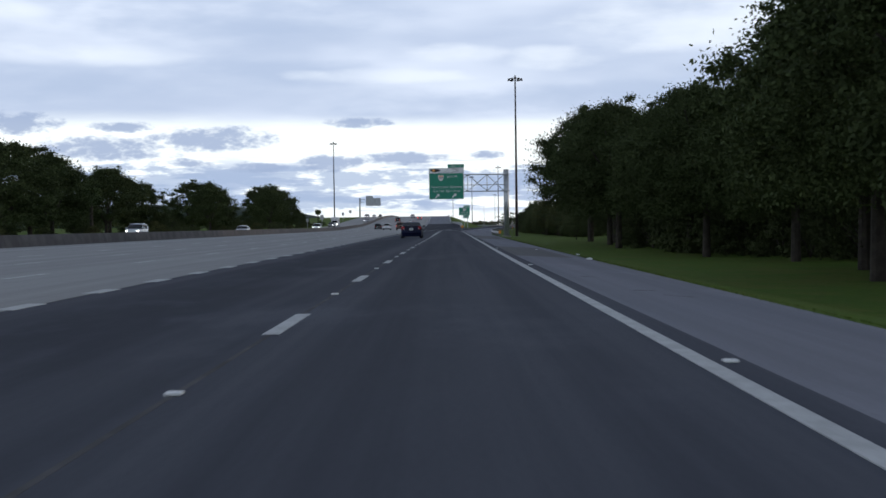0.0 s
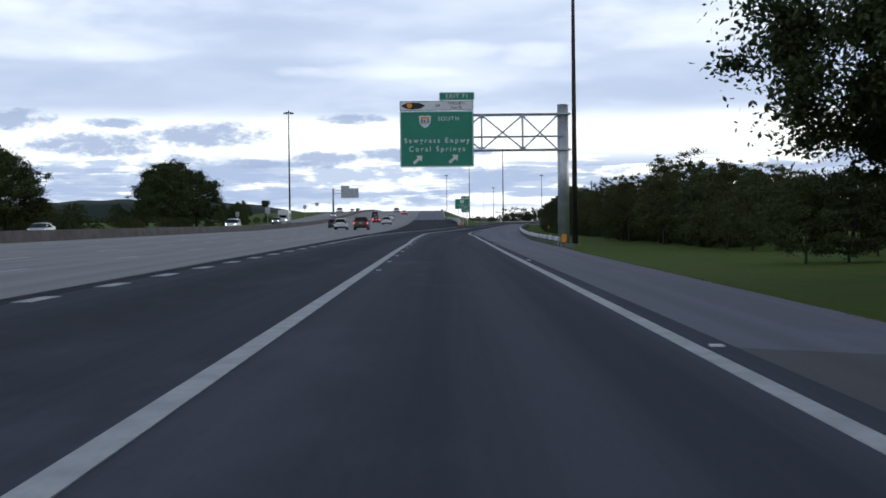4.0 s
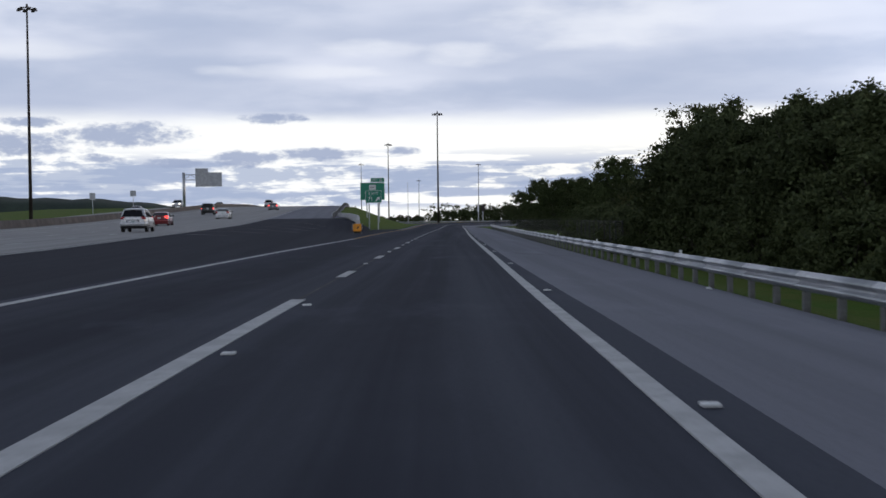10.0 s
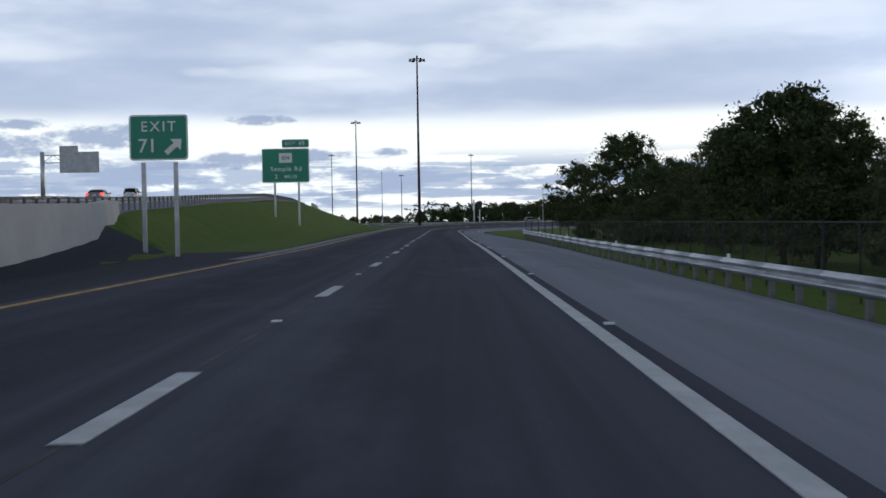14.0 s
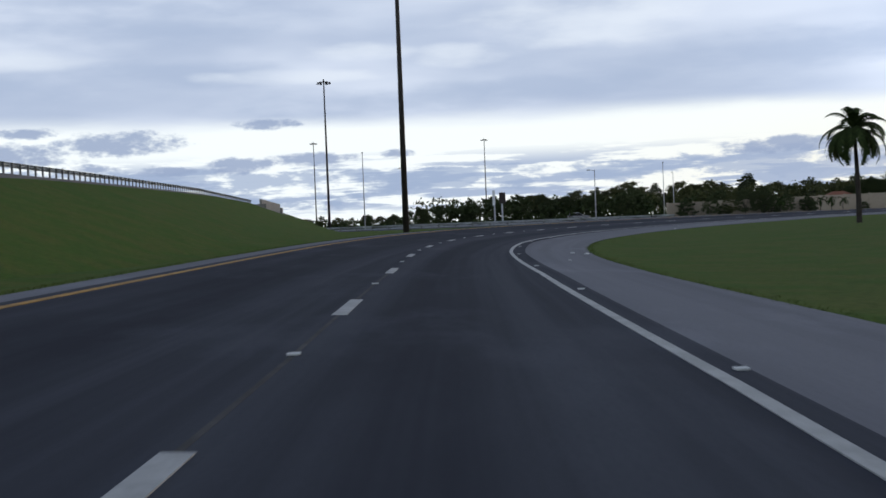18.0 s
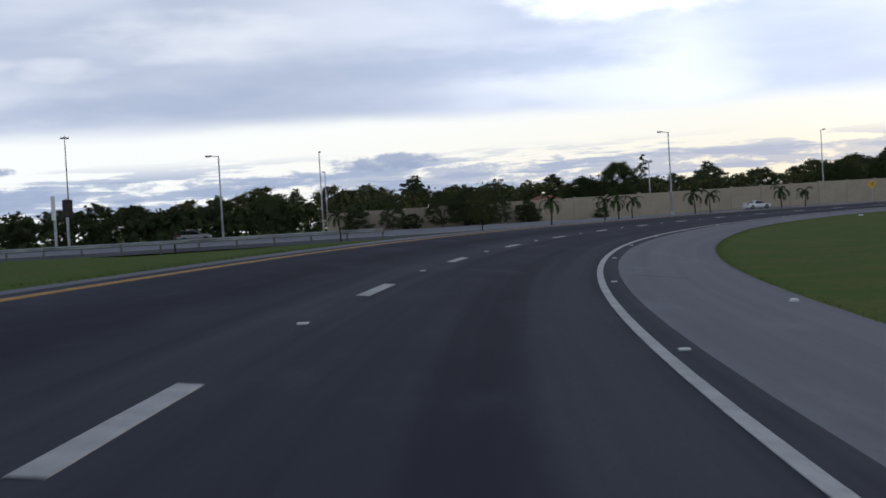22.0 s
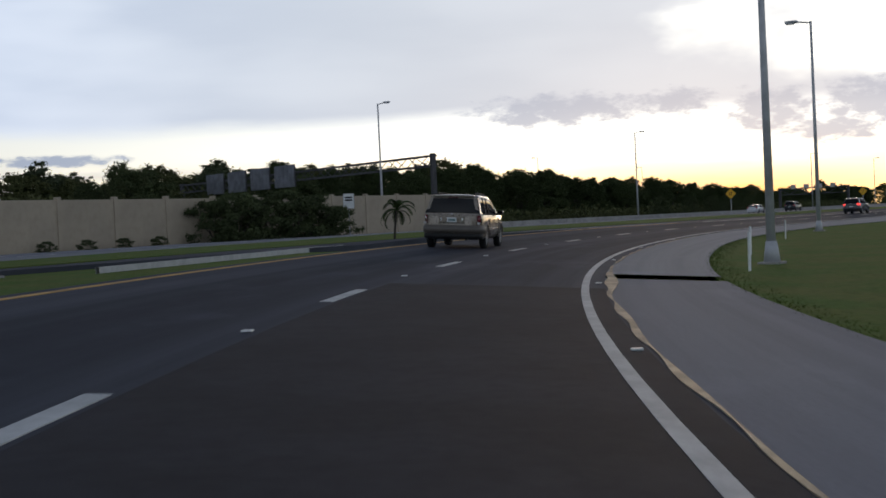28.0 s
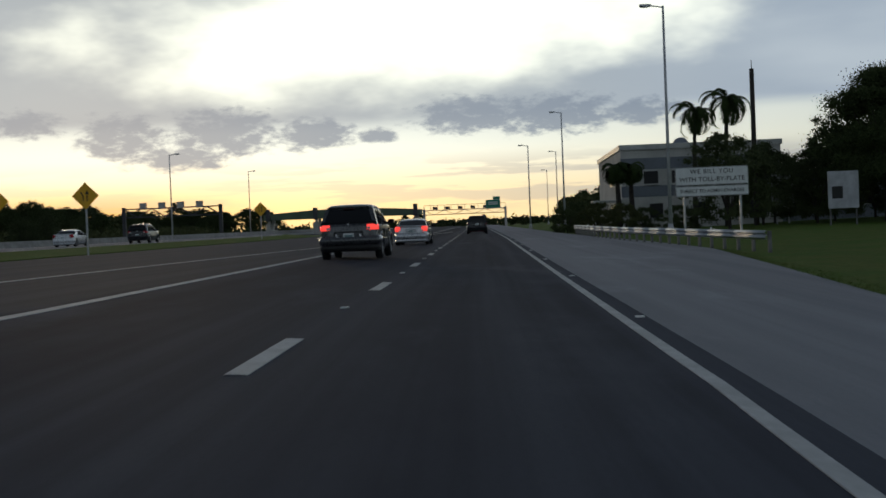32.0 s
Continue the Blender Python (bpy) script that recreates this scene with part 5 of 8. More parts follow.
th = post_sign("tall_sign_pair", 55.3, 833.0, -20, ((-0.9, 0, 7.4, 0.16), (0.9, 0, 7.2, 0.16)), "two tall sign panels back to back on stout posts", 0.1)
ob = part("white_panel", boxed(-1.25, -0.65, -0.1, 0.0, 4.2, 7.6, 0.02), SIGN_WHITE, th)
part("dark_panel", boxed(0.35, 1.8, -0.1, 0.0, 4.5, 7.0, 0.02), MAST, th)

th = post_sign("toll_sign", 325.3, 776.05, -90, ((-1.65, 0, 2.4, 0.06), (1.65, 0, 2.4, 0.06)), "white toll notice sign on two posts in grass")
g = panel(th, 4.3, 1.08, 0, 3.45, SIGN_WHITE, 0.04, BLACK, r=0.05)
lettering("WE BILL YOU", 0.27, BLACK, g, 0, 0.26, spread=1.15)
lettering("WITH TOLL-BY-PLATE", 0.27, BLACK, g, 0, -0.2, spread=1.05)
g = panel(th, 4.3, 0.62, 0, 2.56, SIGN_WHITE, 0.04, BLACK, "lower_panel", 0.05)
lettering("SUBJECT TO ADMIN CHARGES", 0.20, BLACK, g, 0, 0.0, spread=1.0)

th = post_sign("sign_back_panel", 352.0, 766.5, -78, ((-0.5, 0, 2.0, 0.05), (0.5, 0, 2.0, 0.05)), "pale sign board on a post seen at a slant")
panel(th, 1.8, 2.6, 0, 2.6, SIGN_BACK, 0.05, SIGN_WHITE)


def truss(name, a, b, z0, z1, label, material, boards=()):
    """A gantry: two posts and a box truss from a to b."""
    a, b = Vector((*a, 0)), Vector((*b, 0))
    L = (b - a).length
    th = empty(name, pose(a.x, a.y, 0, 0, 0, math.degrees(math.atan2(b.y - a.y, b.x - a.x))), label, "gantry")
    for x in (0, L):
        part("post", boxed(x - 0.28, x + 0.28, -0.28, 0.28, -0.3, z1 + 0.3, 0.03), material, th)
    n = max(4, int(L / 2.2))
    for y in (-0.6, 0.6):
        for z in (z0, z1):
            part("chord", boxed(0, L, y - 0.09, y + 0.09, z - 0.09, z + 0.09), material, th)
        for k in range(n):
            x0, x1 = L * k / n, L * (k + 1) / n
            part("diagonal", rodded((x0, y, z0 if k % 2 else z1), (x1, y, z1 if k % 2 else z0), 0.06, n=6), material, th)
    for x, w, zz, h, m in boards:
        part("board", boxed(x - w / 2, x + w / 2, -0.95, -0.75, zz - h / 2, zz + h / 2, 0.02), m, th)
        for q in range(5):
            part("stiffener", boxed(x - w / 2 + (q + 0.5) * w / 5 - 0.05, x - w / 2 + (q + 0.5) * w / 5 + 0.05, -1.0, -0.95, zz - h / 2, zz + h / 2), m, th)
        part("board_frame", boxed(x - w / 2 - 0.06, x + w / 2 + 0.06, -0.75, -0.6, zz - h / 2 - 0.06, zz + h / 2 + 0.06), material, th)
    return th


DARK_STEEL = mat("dark_weathered_steel", (0.085, 0.085, 0.09), 0.6, 0.5, vary=0.3, scale=1.0)
WHITE_STEEL = mat("white_painted_steel", (0.50, 0.50, 0.48), 0.5, 0.1, vary=0.2, scale=1.0)
GANTRY_BACK = mat("dull_gantry_sign_backs", (0.20, 0.21, 0.235), 0.6, 0.2, vary=0.35, scale=0.8)
truss("sign_gantry", (312, 908), (282.5, 842), 8.2, 9.4, "dark steel sign gantry over the far carriageway", DARK_STEEL, [(14 + 7.5 * k, 5.6, 8.9, 3.1, GANTRY_BACK) for k in range(4)])
th = truss("toll_gantry", (552, 807.5), (552, 788.8), 3.2, 4.2, "white steel toll gantry over the lanes", WHITE_STEEL)
for y in (-0.7, 0.7):
    part("walkway_rail", boxed(0, 18.7, y - 0.03, y + 0.03, 5.32, 5.4), WHITE_STEEL, th)
    for k in range(13):
        part("rail_post", boxed(18.7 * k / 12 - 0.03, 18.7 * k / 12 + 0.03, y - 0.03, y + 0.03, 4.2, 5.32), WHITE_STEEL, th)
for k in range(6):
    part("lane_reader", boxed(2.0 + 2.9 * k, 3.1 + 2.9 * k, -0.9, -0.5, 4.35, 5.0, 0.05), DARK_STEEL, th)
g = panel(th, 3.3, 1.9, 15.9, 5.2, SIGN_GREEN, 0.07, SIGN_WHITE, y=-1.0)
bars(g, SIGN_WHITE, 0, 0.35, 2.2, 0.26, 2, y=-0.02)
panel(th, 1.7, 0.7, 16.7, 6.5, SIGN_GREEN, 0.05, SIGN_WHITE, "exit_tab", y=-1.0)
truss("equipment_gantry", (468, 853), (468, 836.5), 4.2, 5.6, "steel equipment gantry with cameras over the far lanes", DARK_STEEL, [(3.5 + 3.2 * k, 1.1, 6.0, 1.0, WHITE_STEEL) for k in range(4)])


def toll_canopy():
    th = empty("toll_canopy", pose(527, 823, 0, 0, 0, -90), "curved green canopy of a toll plaza on white posts", "toll plaza")
    CANOPY = mat("dull_green_canopy", (0.10, 0.14, 0.09), 0.6, vary=0.2, scale=0.5)
    bm = bmesh.new()
    prev = None
    for k in range(17):
        x = -16.5 + 33 * k / 16
        z = 4.35 + 0.75 * math.cos(x / 16.5 * math.pi / 2)
        ring = [bm.verts.new(v) for v in ((x, -4, 3.2), (x, -4, z), (x, 4, z), (x, 4, 3.2))]
        if prev:
            for i in range(4):
                j = (i + 1) % 4
                bm.faces.new((prev[i], ring[i], ring[j], prev[j]))
        else:
            bm.faces.new(ring)
        prev = ring
    bm.faces.new(prev)
    bmesh.ops.recalc_face_normals(bm, faces=bm.faces)
    part("roof", bm, CANOPY, th)
    for x in (-15.5, -5.5, 5.5, 15.5):
        for y in (-2.5, 2.5):
            part("column", boxed(x - 0.3, x + 0.3, y - 0.3, y + 0.3, -0.3, 3.3, 0.02), WHITE_STEEL, th)
        part("pylon", boxed(x - 0.45, x + 0.45, -4.3, -3.7, 3.0, 5.5, 0.03), DARK_STEEL, th)
        b = part("booth", boxed(x - 0.9, x + 0.9, -2.0, 2.0, -0.3, 2.5, 0.05), WHITE_STEEL, th)
        part("booth_window", boxed(x - 0.92, x + 0.92, -1.6, 1.6, 1.1, 2.0), BLACK, b)


toll_canopy()


def box_building(name, x0, x1, y0, y1, h, label, wall_m, windows, band=None):
    th = empty(name, pose(x0, y0, -0.2), label, "building")
    w, d = x1 - x0, y1 - y0
    part("wall", boxed(0, w, 0, d, 0, h), wall_m, th)
    part("parapet", boxed(-0.15, w + 0.15, -0.15, d + 0.15, h, h + 0.5, 0.04), WHITE_STEEL, th)
    for side, a, z, ww, hh in windows:
        if side == "front":
            o = part("window", boxed(-0.06, 0.02, a - ww / 2, a + ww / 2, z - hh / 2, z + hh / 2), BLACK, th)
            part("sill", boxed(-0.16, 0.0, a - ww / 2 - 0.05, a + ww / 2 + 0.05, z - hh / 2 - 0.1, z - hh / 2), WHITE_STEEL, o)
            part("lintel", boxed(-0.1, 0.0, a - ww / 2 - 0.05, a + ww / 2 + 0.05, z + hh / 2, z + hh / 2 + 0.12), WHITE_STEEL, o)
    if band:
        part("band", boxed(-0.05, w + 0.05, -0.05, d + 0.05, band[0], band[1]), SIGN_BACK, th)
    return th


RENDER = mat("off_white_render", (0.50, 0.49, 0.46), 0.9, vary=0.18, scale=0.4, bump=0.2)
GLASSY = mat("reflecting_office_glass", (0.02, 0.024, 0.03), 0.08, vary=0.1, scale=1.0, spec=0.8)
GREYWALL = mat("blue_grey_cladding", (0.17, 0.19, 0.22), 0.7, vary=0.2, scale=0.5)
office = box_building("office_building", 368.5, 398, 763.2, 777.7, 7.3, "two-storey off-white office building banded in grey", RENDER, [("front", 1.6 + 2.55 * k, 4.75, 1.3, 1.15) for k in range(5)] + [("front", 3.0 + 4.2 * k, 1.7, 1.2, 1.3) for k in range(3)])
part("upper_band", boxed(-0.035, 0.0, -0.03, 14.53, 5.5, 6.55), GREYWALL, office, "blue-grey cladding band")
part("lower_band", boxed(-0.035, 0.0, -0.03, 14.53, 3.0, 4.0), GREYWALL, office, "blue-grey cladding band")
for z in (1.8, 5.0):
    for k in range(4):
        o = part("side_window", boxed(1.5 + k * 3.2, 3.1 + k * 3.2, 14.48, 14.54, z - 0.7, z + 0.7), GLASSY, office)
        part("side_sill", boxed(1.45 + k * 3.2, 3.15 + k * 3.2, 14.5, 14.6, z - 0.8, z - 0.7), WHITE_STEEL, o)
part("entrance_canopy", boxed(-1.2, 3.0, 14.5, 17.2, 2.6, 2.8, 0.04), WHITE_STEEL, office)
for px in (-1.0, 2.8):
    part("canopy_post", boxed(px - 0.06, px + 0.06, 17.0, 17.12, -0.2, 2.6), WHITE_STEEL, office)
bm = bmesh.new()
bmesh.ops.create_uvsphere(bm, u_segments=14, v_segments=8, radius=0.75, matrix=Matrix.Translation((3.0, 8.6, 7.8)) @ Matrix.Diagonal((1, 1, 0.9, 1)))
part("roof_dome", bm, GREYWALL, office, smooth=True)
box_building("office_wing", 374, 402, 746, 762.9, 4.3, "low grey-clad office wing behind palms", GREYWALL, [("front", 2.2 + 3.2 * k, 2.3, 2.0, 1.4) for k in range(4)])

# a small house behind the roadside trees: a gabled wing before a low cross range
HOUSE_WHITE = mat("white_painted_boards", (0.74, 0.75, 0.76), 0.8, vary=0.1, scale=1.5)
SHINGLE = mat("grey_shingle_roof", (0.13, 0.13, 0.135), 0.9, vary=0.3, scale=2.0)
th = empty("house", pose(30.8, 198.3, -0.6), "small white house with grey gable roofs", "house")


def roof_slope(a, b, c, d, thick=0.1):
    bm = bmesh.new()
    top = [bm.verts.new(v) for v in (a, b, c, d)]
    low = [bm.verts.new((v[0], v[1], v[2] - thick)) for v in (a, b, c, d)]
    bm.faces.new(top)
    bm.faces.new(low[::-1])
    for i in range(4):
        bm.faces.new((top[i], low[i], low[(i + 1) % 4], top[(i + 1) % 4]))
    bmesh.ops.recalc_face_normals(bm, faces=bm.faces)
    part("roof", bm, SHINGLE, th)


part("wall", boxed(-1.35, 1.35, 0, 2.6, 0, 3.05), HOUSE_WHITE, th)
bm = bmesh.new()
vs = [bm.verts.new(v) for v in ((-1.35, 0, 3.05), (1.35, 0, 3.05), (0, 0, 4.1), (-1.35, 2.6, 3.05), (1.35, 2.6, 3.05), (0, 2.6, 4.1))]
for f in ((0, 1, 2), (3, 5, 4), (0, 2, 5, 3), (1, 4, 5, 2)):
    bm.faces.new([vs[i] for i in f])
part("gable", bm, HOUSE_WHITE, th)
for sg in (-1, 1):
    roof_slope((sg * 1.6, -0.2, 2.92), (sg * 1.6, 4.6, 2.92), (0, 4.6, 4.22), (0, -0.2, 4.22))
    part("verge_board", rodded((sg * 1.6, -0.21, 2.84), (0, -0.21, 4.14), 0.05, n=4), SIGN_WHITE, th)
part("wall", boxed(-1.3, 5.2, 2.6, 8.2, 0, 2.9), HOUSE_WHITE, th)
roof_slope((-2.4, 2.2, 2.82), (5.6, 2.2, 2.82), (5.6, 5.4, 4.1), (-2.4, 5.4, 4.1))
roof_slope((-2.4, 8.6, 2.82), (5.6, 8.6, 2.82), (5.6, 5.4, 4.1), (-2.4, 5.4, 4.1))
part("gutter", boxed(1.5, 5.6, 2.1, 2.2, 2.72, 2.82), SIGN_WHITE, th)
for x, w in ((-0.22, 0.14), (0.62, 0.16), (0.98, 0.14)):
    o = part("window", boxed(x - w, x + w, -0.03, 0.02, 1.7, 2.6), BLACK, th)
    part("window_frame", boxed(x - w - 0.05, x + w + 0.05, -0.05, 0.0, 2.6, 2.68), SIGN_WHITE, o)
o = part("window", boxed(2.4, 3.4, 2.56, 2.61, 1.4, 2.4), BLACK, th)
part("window_frame", boxed(2.3, 3.5, 2.52, 2.58, 2.4, 2.5), SIGN_WHITE, o)


def delineator(x, y, h, label, material, w=0.06):
    th = empty("delineator", pose(x, y, ground_z(x, y) - 0.02, 0, 3, 0), label, "marker post", "marker posts")
    part("stake", boxed(-w, w, -0.02, 0.02, -0.2, h, 0.008), material, th)
    part("reflector", boxed(-w * 0.8, w * 0.8, -0.03, -0.02, h - 0.25, h - 0.08), SIGN_WHITE, th)


for x, y in ((144.0, 753.9), (153.6, 755.6), (174.0, 769.1), (186.3, 772.9), (196.8, 775.3), (208.0, 777.9)):
    delineator(x, y, 0.95, "white plastic marker post in grass", SIGN_WHITE)
x, y = spot(208.0, 7.3)
th = empty("rail_end_marker", pose(float(x), float(y), ground_z(float(x), float(y)), 0, 0, -1), "yellow marker plate on the guardrail end", "road marker")
part("plate", boxed(-0.17, 0.17, -0.08, -0.02, 0.35, 0.88, 0.02), AMBER, th)
part("post", boxed(-0.06, 0.06, -0.02, 0.1, -0.3, 0.8), POSTWOOD, th)
th = empty("object_marker", pose(15.4, 297.0, -0.35), "yellow marker plate on a short post behind the guardrail", "road marker")
part("plate", boxed(-0.09, 0.09, -0.03, 0.0, 0.42, 0.74, 0.01), AMBER, th)
part("post", boxed(-0.03, 0.03, 0.0, 0.06, -0.9, 0.72), POSTWOOD, th)
th = empty("utility_pole", pose(34.8, 414.5, -0.6), "weathered wooden utility pole with a crossarm", "utility pole")
part("pole", rodded((0, 0, 0), (0, 0, 10.2), 0.17, 0.11, 10), BARK, th)
part("crossarm", boxed(-0.3, 0.95, -0.06, 0.06, 9.5, 9.64), BARK, th)
for k in (-0.2, 0.4, 0.85):
    part("insulator", rodded((k, 0, 9.64), (k, 0, 9.85), 0.06, 0.04, 8), SIGN_BACK, th)
th = empty("monopole", pose(352.0, 768.6, -0.3), "slim brown monopole above the trees", "pole")
part("pole", rodded((0, 0, 0), (0, 0, 12.6), 0.22, 0.18, 12), MAST, th)
part("rod", rodded((0, 0, 12.6), (0, 0, 13.3), 0.03, n=6), MAST, th)

# a tiled roof and a floodlight pole beyond the noise wall
th = empty("roof_tiled_house", pose(150.7, 876, 0, 0, 0, 0), "low house with an orange tiled roof behind the wall", "house")
part("wall", boxed(-4.0, 4.0, -3.0, 3.0, -0.2, 3.3), RENDER, th)
bm = bmesh.new()
vs = [bm.verts.new(v) for v in ((-4.6, -3.6, 3.2), (4.6, -3.6, 3.2), (4.6, 3.6, 3.2), (-4.6, 3.6, 3.2), (-1.5, 0, 4.9), (1.5, 0, 4.9))]
for f in ((0, 1, 5, 4), (1, 2, 5), (2, 3, 4, 5), (3, 0, 4), (3, 2, 1, 0)):
    bm.faces.new([vs[i] for i in f])
part("roof", bm, mat("orange_clay_tiles", (0.30, 0.12, 0.07), 0.85, vary=0.3, scale=3.0, bump=0.5, bump_scale=12), th)
o = part("window", boxed(-1.0, 1.0, -3.05, -2.98, 1.0, 2.2), BLACK, th)
part("window_frame", boxed(-1.1, 1.1, -3.09, -3.0, 2.2, 2.3), SIGN_WHITE, o)
th = empty("floodlight_pole", pose(170.6, 870, 0, 0, 0, 20), "tall grey pole with two floodlights behind the wall", "light pole")
part("pole", rodded((0, 0, -0.3), (0, 0, 10.5), 0.14, 0.09, 10), LAMP_GREY, th, smooth=True)
part("crossarm", boxed(-0.75, 0.75, -0.05, 0.05, 10.3, 10.42), LAMP_GREY, th)
for k in (-0.65, 0.65):
    part("floodlight", boxed(k - 0.28, k + 0.28, -0.25, 0.2, 10.25, 10.75, 0.06), LAMP_GREY, th)

# small signs beyond the far carriageway
for x, y, w, h, top in ((-40.0, 393, 0.75, 0.9, 3.0), (-40.5, 446, 1.2, 1.5, 3.9), (-40.0, 533, 1.0, 1.2, 3.6), (-40.0, 575, 1.2, 1.2, 4.0)):
    th = post_sign("small_road_sign", x, y, 0, ((0, 0, top, 0.05),), "small pale road sign seen from behind on one post", float(crest(y)))
    panel(th, w, h, 0, top - h / 2, SIGN_BACK, 0.03, SIGN_WHITE, r=0.06)

# litter on the verges
def litter(x, y, size, label, seed):
    r = random.Random(seed)
    bm = bmesh.new()
    bmesh.ops.create_icosphere(bm, subdivisions=2, radius=size)
    for v in bm.verts:
        v.co = Vector((v.co.x * 1.4, v.co.y, max(v.co.z, -size * 0.3) * 0.55)) * r.uniform(0.7, 1.2)
    ob = part("litter", bm, SIGN_WHITE)
    ob.matrix_world = pose(x, y, ground_z(x, y) + size * 0.2, 0, 0, r.uniform(0, 360))
    tagged(ob, label, "litter", "litter")


for k, (s, d, size) in enumerate(((760.6, 6.0, 0.16), (661.2, 4.5, 0.09), (582.1, 3.75, 0.08), (581.5, 4.25, 0.09), (572.0, 3.2, 0.04), (735.0, 3.9, 0.05), (44.0, 4.7, 0.10), (52.0, 5.1, 0.08), (60.0, 4.0, 0.05), (300.0, 4.9, 0.07), (323.0, 5.0, 0.06))):
    x, y = spot(s, d)
    litter(float(x), float(y), size, "crumpled white litter on the roadside grass", k)


# ---- chain-link fence with slanted arms behind the guardrail
def chain_link():
    m = bpy.data.materials.new("chain_link_mesh")
    m.use_nodes = True
    n = Nodes(m.node_tree)
    uv = n.add("ShaderNodeUVMap")
    uv.uv_map = "UVMap"
    sep = n.add("ShaderNodeSeparateXYZ")
    n.link(uv.outputs[0], sep.inputs[0])
    wires = None
    for op in ("ADD", "SUBTRACT"):
        w = n.math("FRACT", n.math("DIVIDE", n.math(op, sep.outputs[0], sep.outputs[1]), 0.075))
        w = n.math("LESS_THAN", w, 0.07)
        wires = w if wires is None else n.math("MAXIMUM", wires, w)
    b = n.add("ShaderNodeBsdfPrincipled")
    b.inputs["Base Color"].default_value = (0.035, 0.037, 0.04, 1)
    b.inputs["Roughness"].default_value, b.inputs["Metallic"].default_value = 0.55, 0.3
    clear = n.add("ShaderNodeBsdfTransparent")
    mix = n.add("ShaderNodeMixShader")
    n.link(wires, mix.inputs[0])
    n.link(clear.outputs[0], mix.inputs[1])
    n.link(b.outputs[0], mix.inputs[2])
    out = n.add("ShaderNodeOutputMaterial")
    n.link(mix.outputs[0], out.inputs[0])
    return m


FENCE_STEEL = mat("dark_rusted_fence_steel", (0.045, 0.044, 0.046), 0.7, 0.3, vary=0.4, scale=4.0)


def fence_run(s0, s1, step, d_of):
    th = empty("chain_link_fence", pose(0, 0, 0), "grey chain-link fence with slanted post arms behind the guardrail", "fence")
    post = rodded((0, 0, -0.8), (0, 0, 1.18), 0.03, 0.03, 8)
    rod(post, (0, 0, 1.16), (0.16, 0, 1.36), 0.022, 0.018, 6)
    me = bpy.data.meshes.new("post")
    post.to_mesh(me)
    post.free()
    me.materials.append(FENCE_STEEL)
    link = chain_link()
    ss = np.arange(s0, s1, step)
    xs, ys = spot(ss, d_of(ss))
    zs = [ground_z(float(x), float(y)) for x, y in zip(xs, ys)]
    tops = [max(z, -0.25) for z in zs]
    for x, y, z in zip(xs, ys, tops):
        ob = part("post", me, None, th)
        ob.matrix_world = pose(float(x), float(y), z)
    for k in range(len(ss) - 1):
        a, b = (float(xs[k]), float(ys[k])), (float(xs[k + 1]), float(ys[k + 1]))
        verts = np.array([(*a, tops[k] - 0.1), (*b, tops[k + 1] - 0.1), (*b, tops[k + 1] + 1.13), (*a, tops[k] + 1.13)])
        long = math.dist(a, b)
        part("wire_panel", mesh_of("wire_panel", verts, np.array([[0, 1, 2, 3]]), link, np.array([(0, 0), (long, 0), (long, 1.23), (0, 1.23)])), None, th)
        part("top_rail", rodded((*a, tops[k] + 1.14), (*b, tops[k + 1] + 1.14), 0.018, 0.018, 6), FENCE_STEEL, th)


fence_run(374.5, 527.5, 3.05, lambda s: np.interp(s, (372, 500, 527), (10.0, 9.6, 7.0)))


# ---- a pale notice board on the lawn by the offices
th = empty("notice_board", pose(334.6, 766.1, 0.0, 0, 0, -90), "pale grey notice board standing on the lawn", "sign")
part("panel", boxed(-1.0, 1.0, -0.06, 0.06, 1.05, 3.5, 0.03), SIGN_BACK, th)
part("dark_notice", boxed(-0.75, -0.05, -0.075, -0.055, 1.7, 2.5), BLACK, th)
for px in (-0.85, 0.85):
    part("post", boxed(px - 0.05, px + 0.05, 0.06, 0.16, -0.2, 3.3), POSTWOOD, th)


# ---- trees and shrubs
def leaf_mat(name, color, tip):
    m = bpy.data.materials.new(name)
    m.use_nodes = True
    n = Nodes(m.node_tree)
    b = n.add("ShaderNodeBsdfPrincipled")
    rnd = n.add("ShaderNodeNewGeometry").outputs["Random Per Island"]
    obj = n.add("ShaderNodeObjectInfo").outputs["Random"]
    col = n.mix(rnd, color, tip)
    col = n.mix(n.math("MULTIPLY", obj, 0.5), col, tuple(c * 0.5 for c in color))
    n.link(col, b.inputs["Base Color"])
    b.inputs["Roughness"].default_value, b.inputs["Specular IOR Level"].default_value = 0.8, 0.08
    out = n.add("ShaderNodeOutputMaterial")
    n.link(b.outputs[0], out.inputs[0])
    return m


LEAF = leaf_mat("dark_oak_leaves", (0.040, 0.056, 0.023), (0.076, 0.098, 0.038))
LEAF_DRY = leaf_mat("olive_scrub_leaves", (0.062, 0.074, 0.030), (0.130, 0.135, 0.056))
LEAF_SCRUB = leaf_mat("dull_green_scrub_leaves", (0.050, 0.066, 0.030), (0.098, 0.118, 0.052))
# needle colour lifted above the oaks to paint in distance haze
LEAF_PINE = leaf_mat("hazed_pine_needles", (0.060, 0.076, 0.042), (0.115, 0.135, 0.072))
FROND = leaf_mat("palm_fronds", (0.026, 0.044, 0.014), (0.055, 0.078, 0.024))


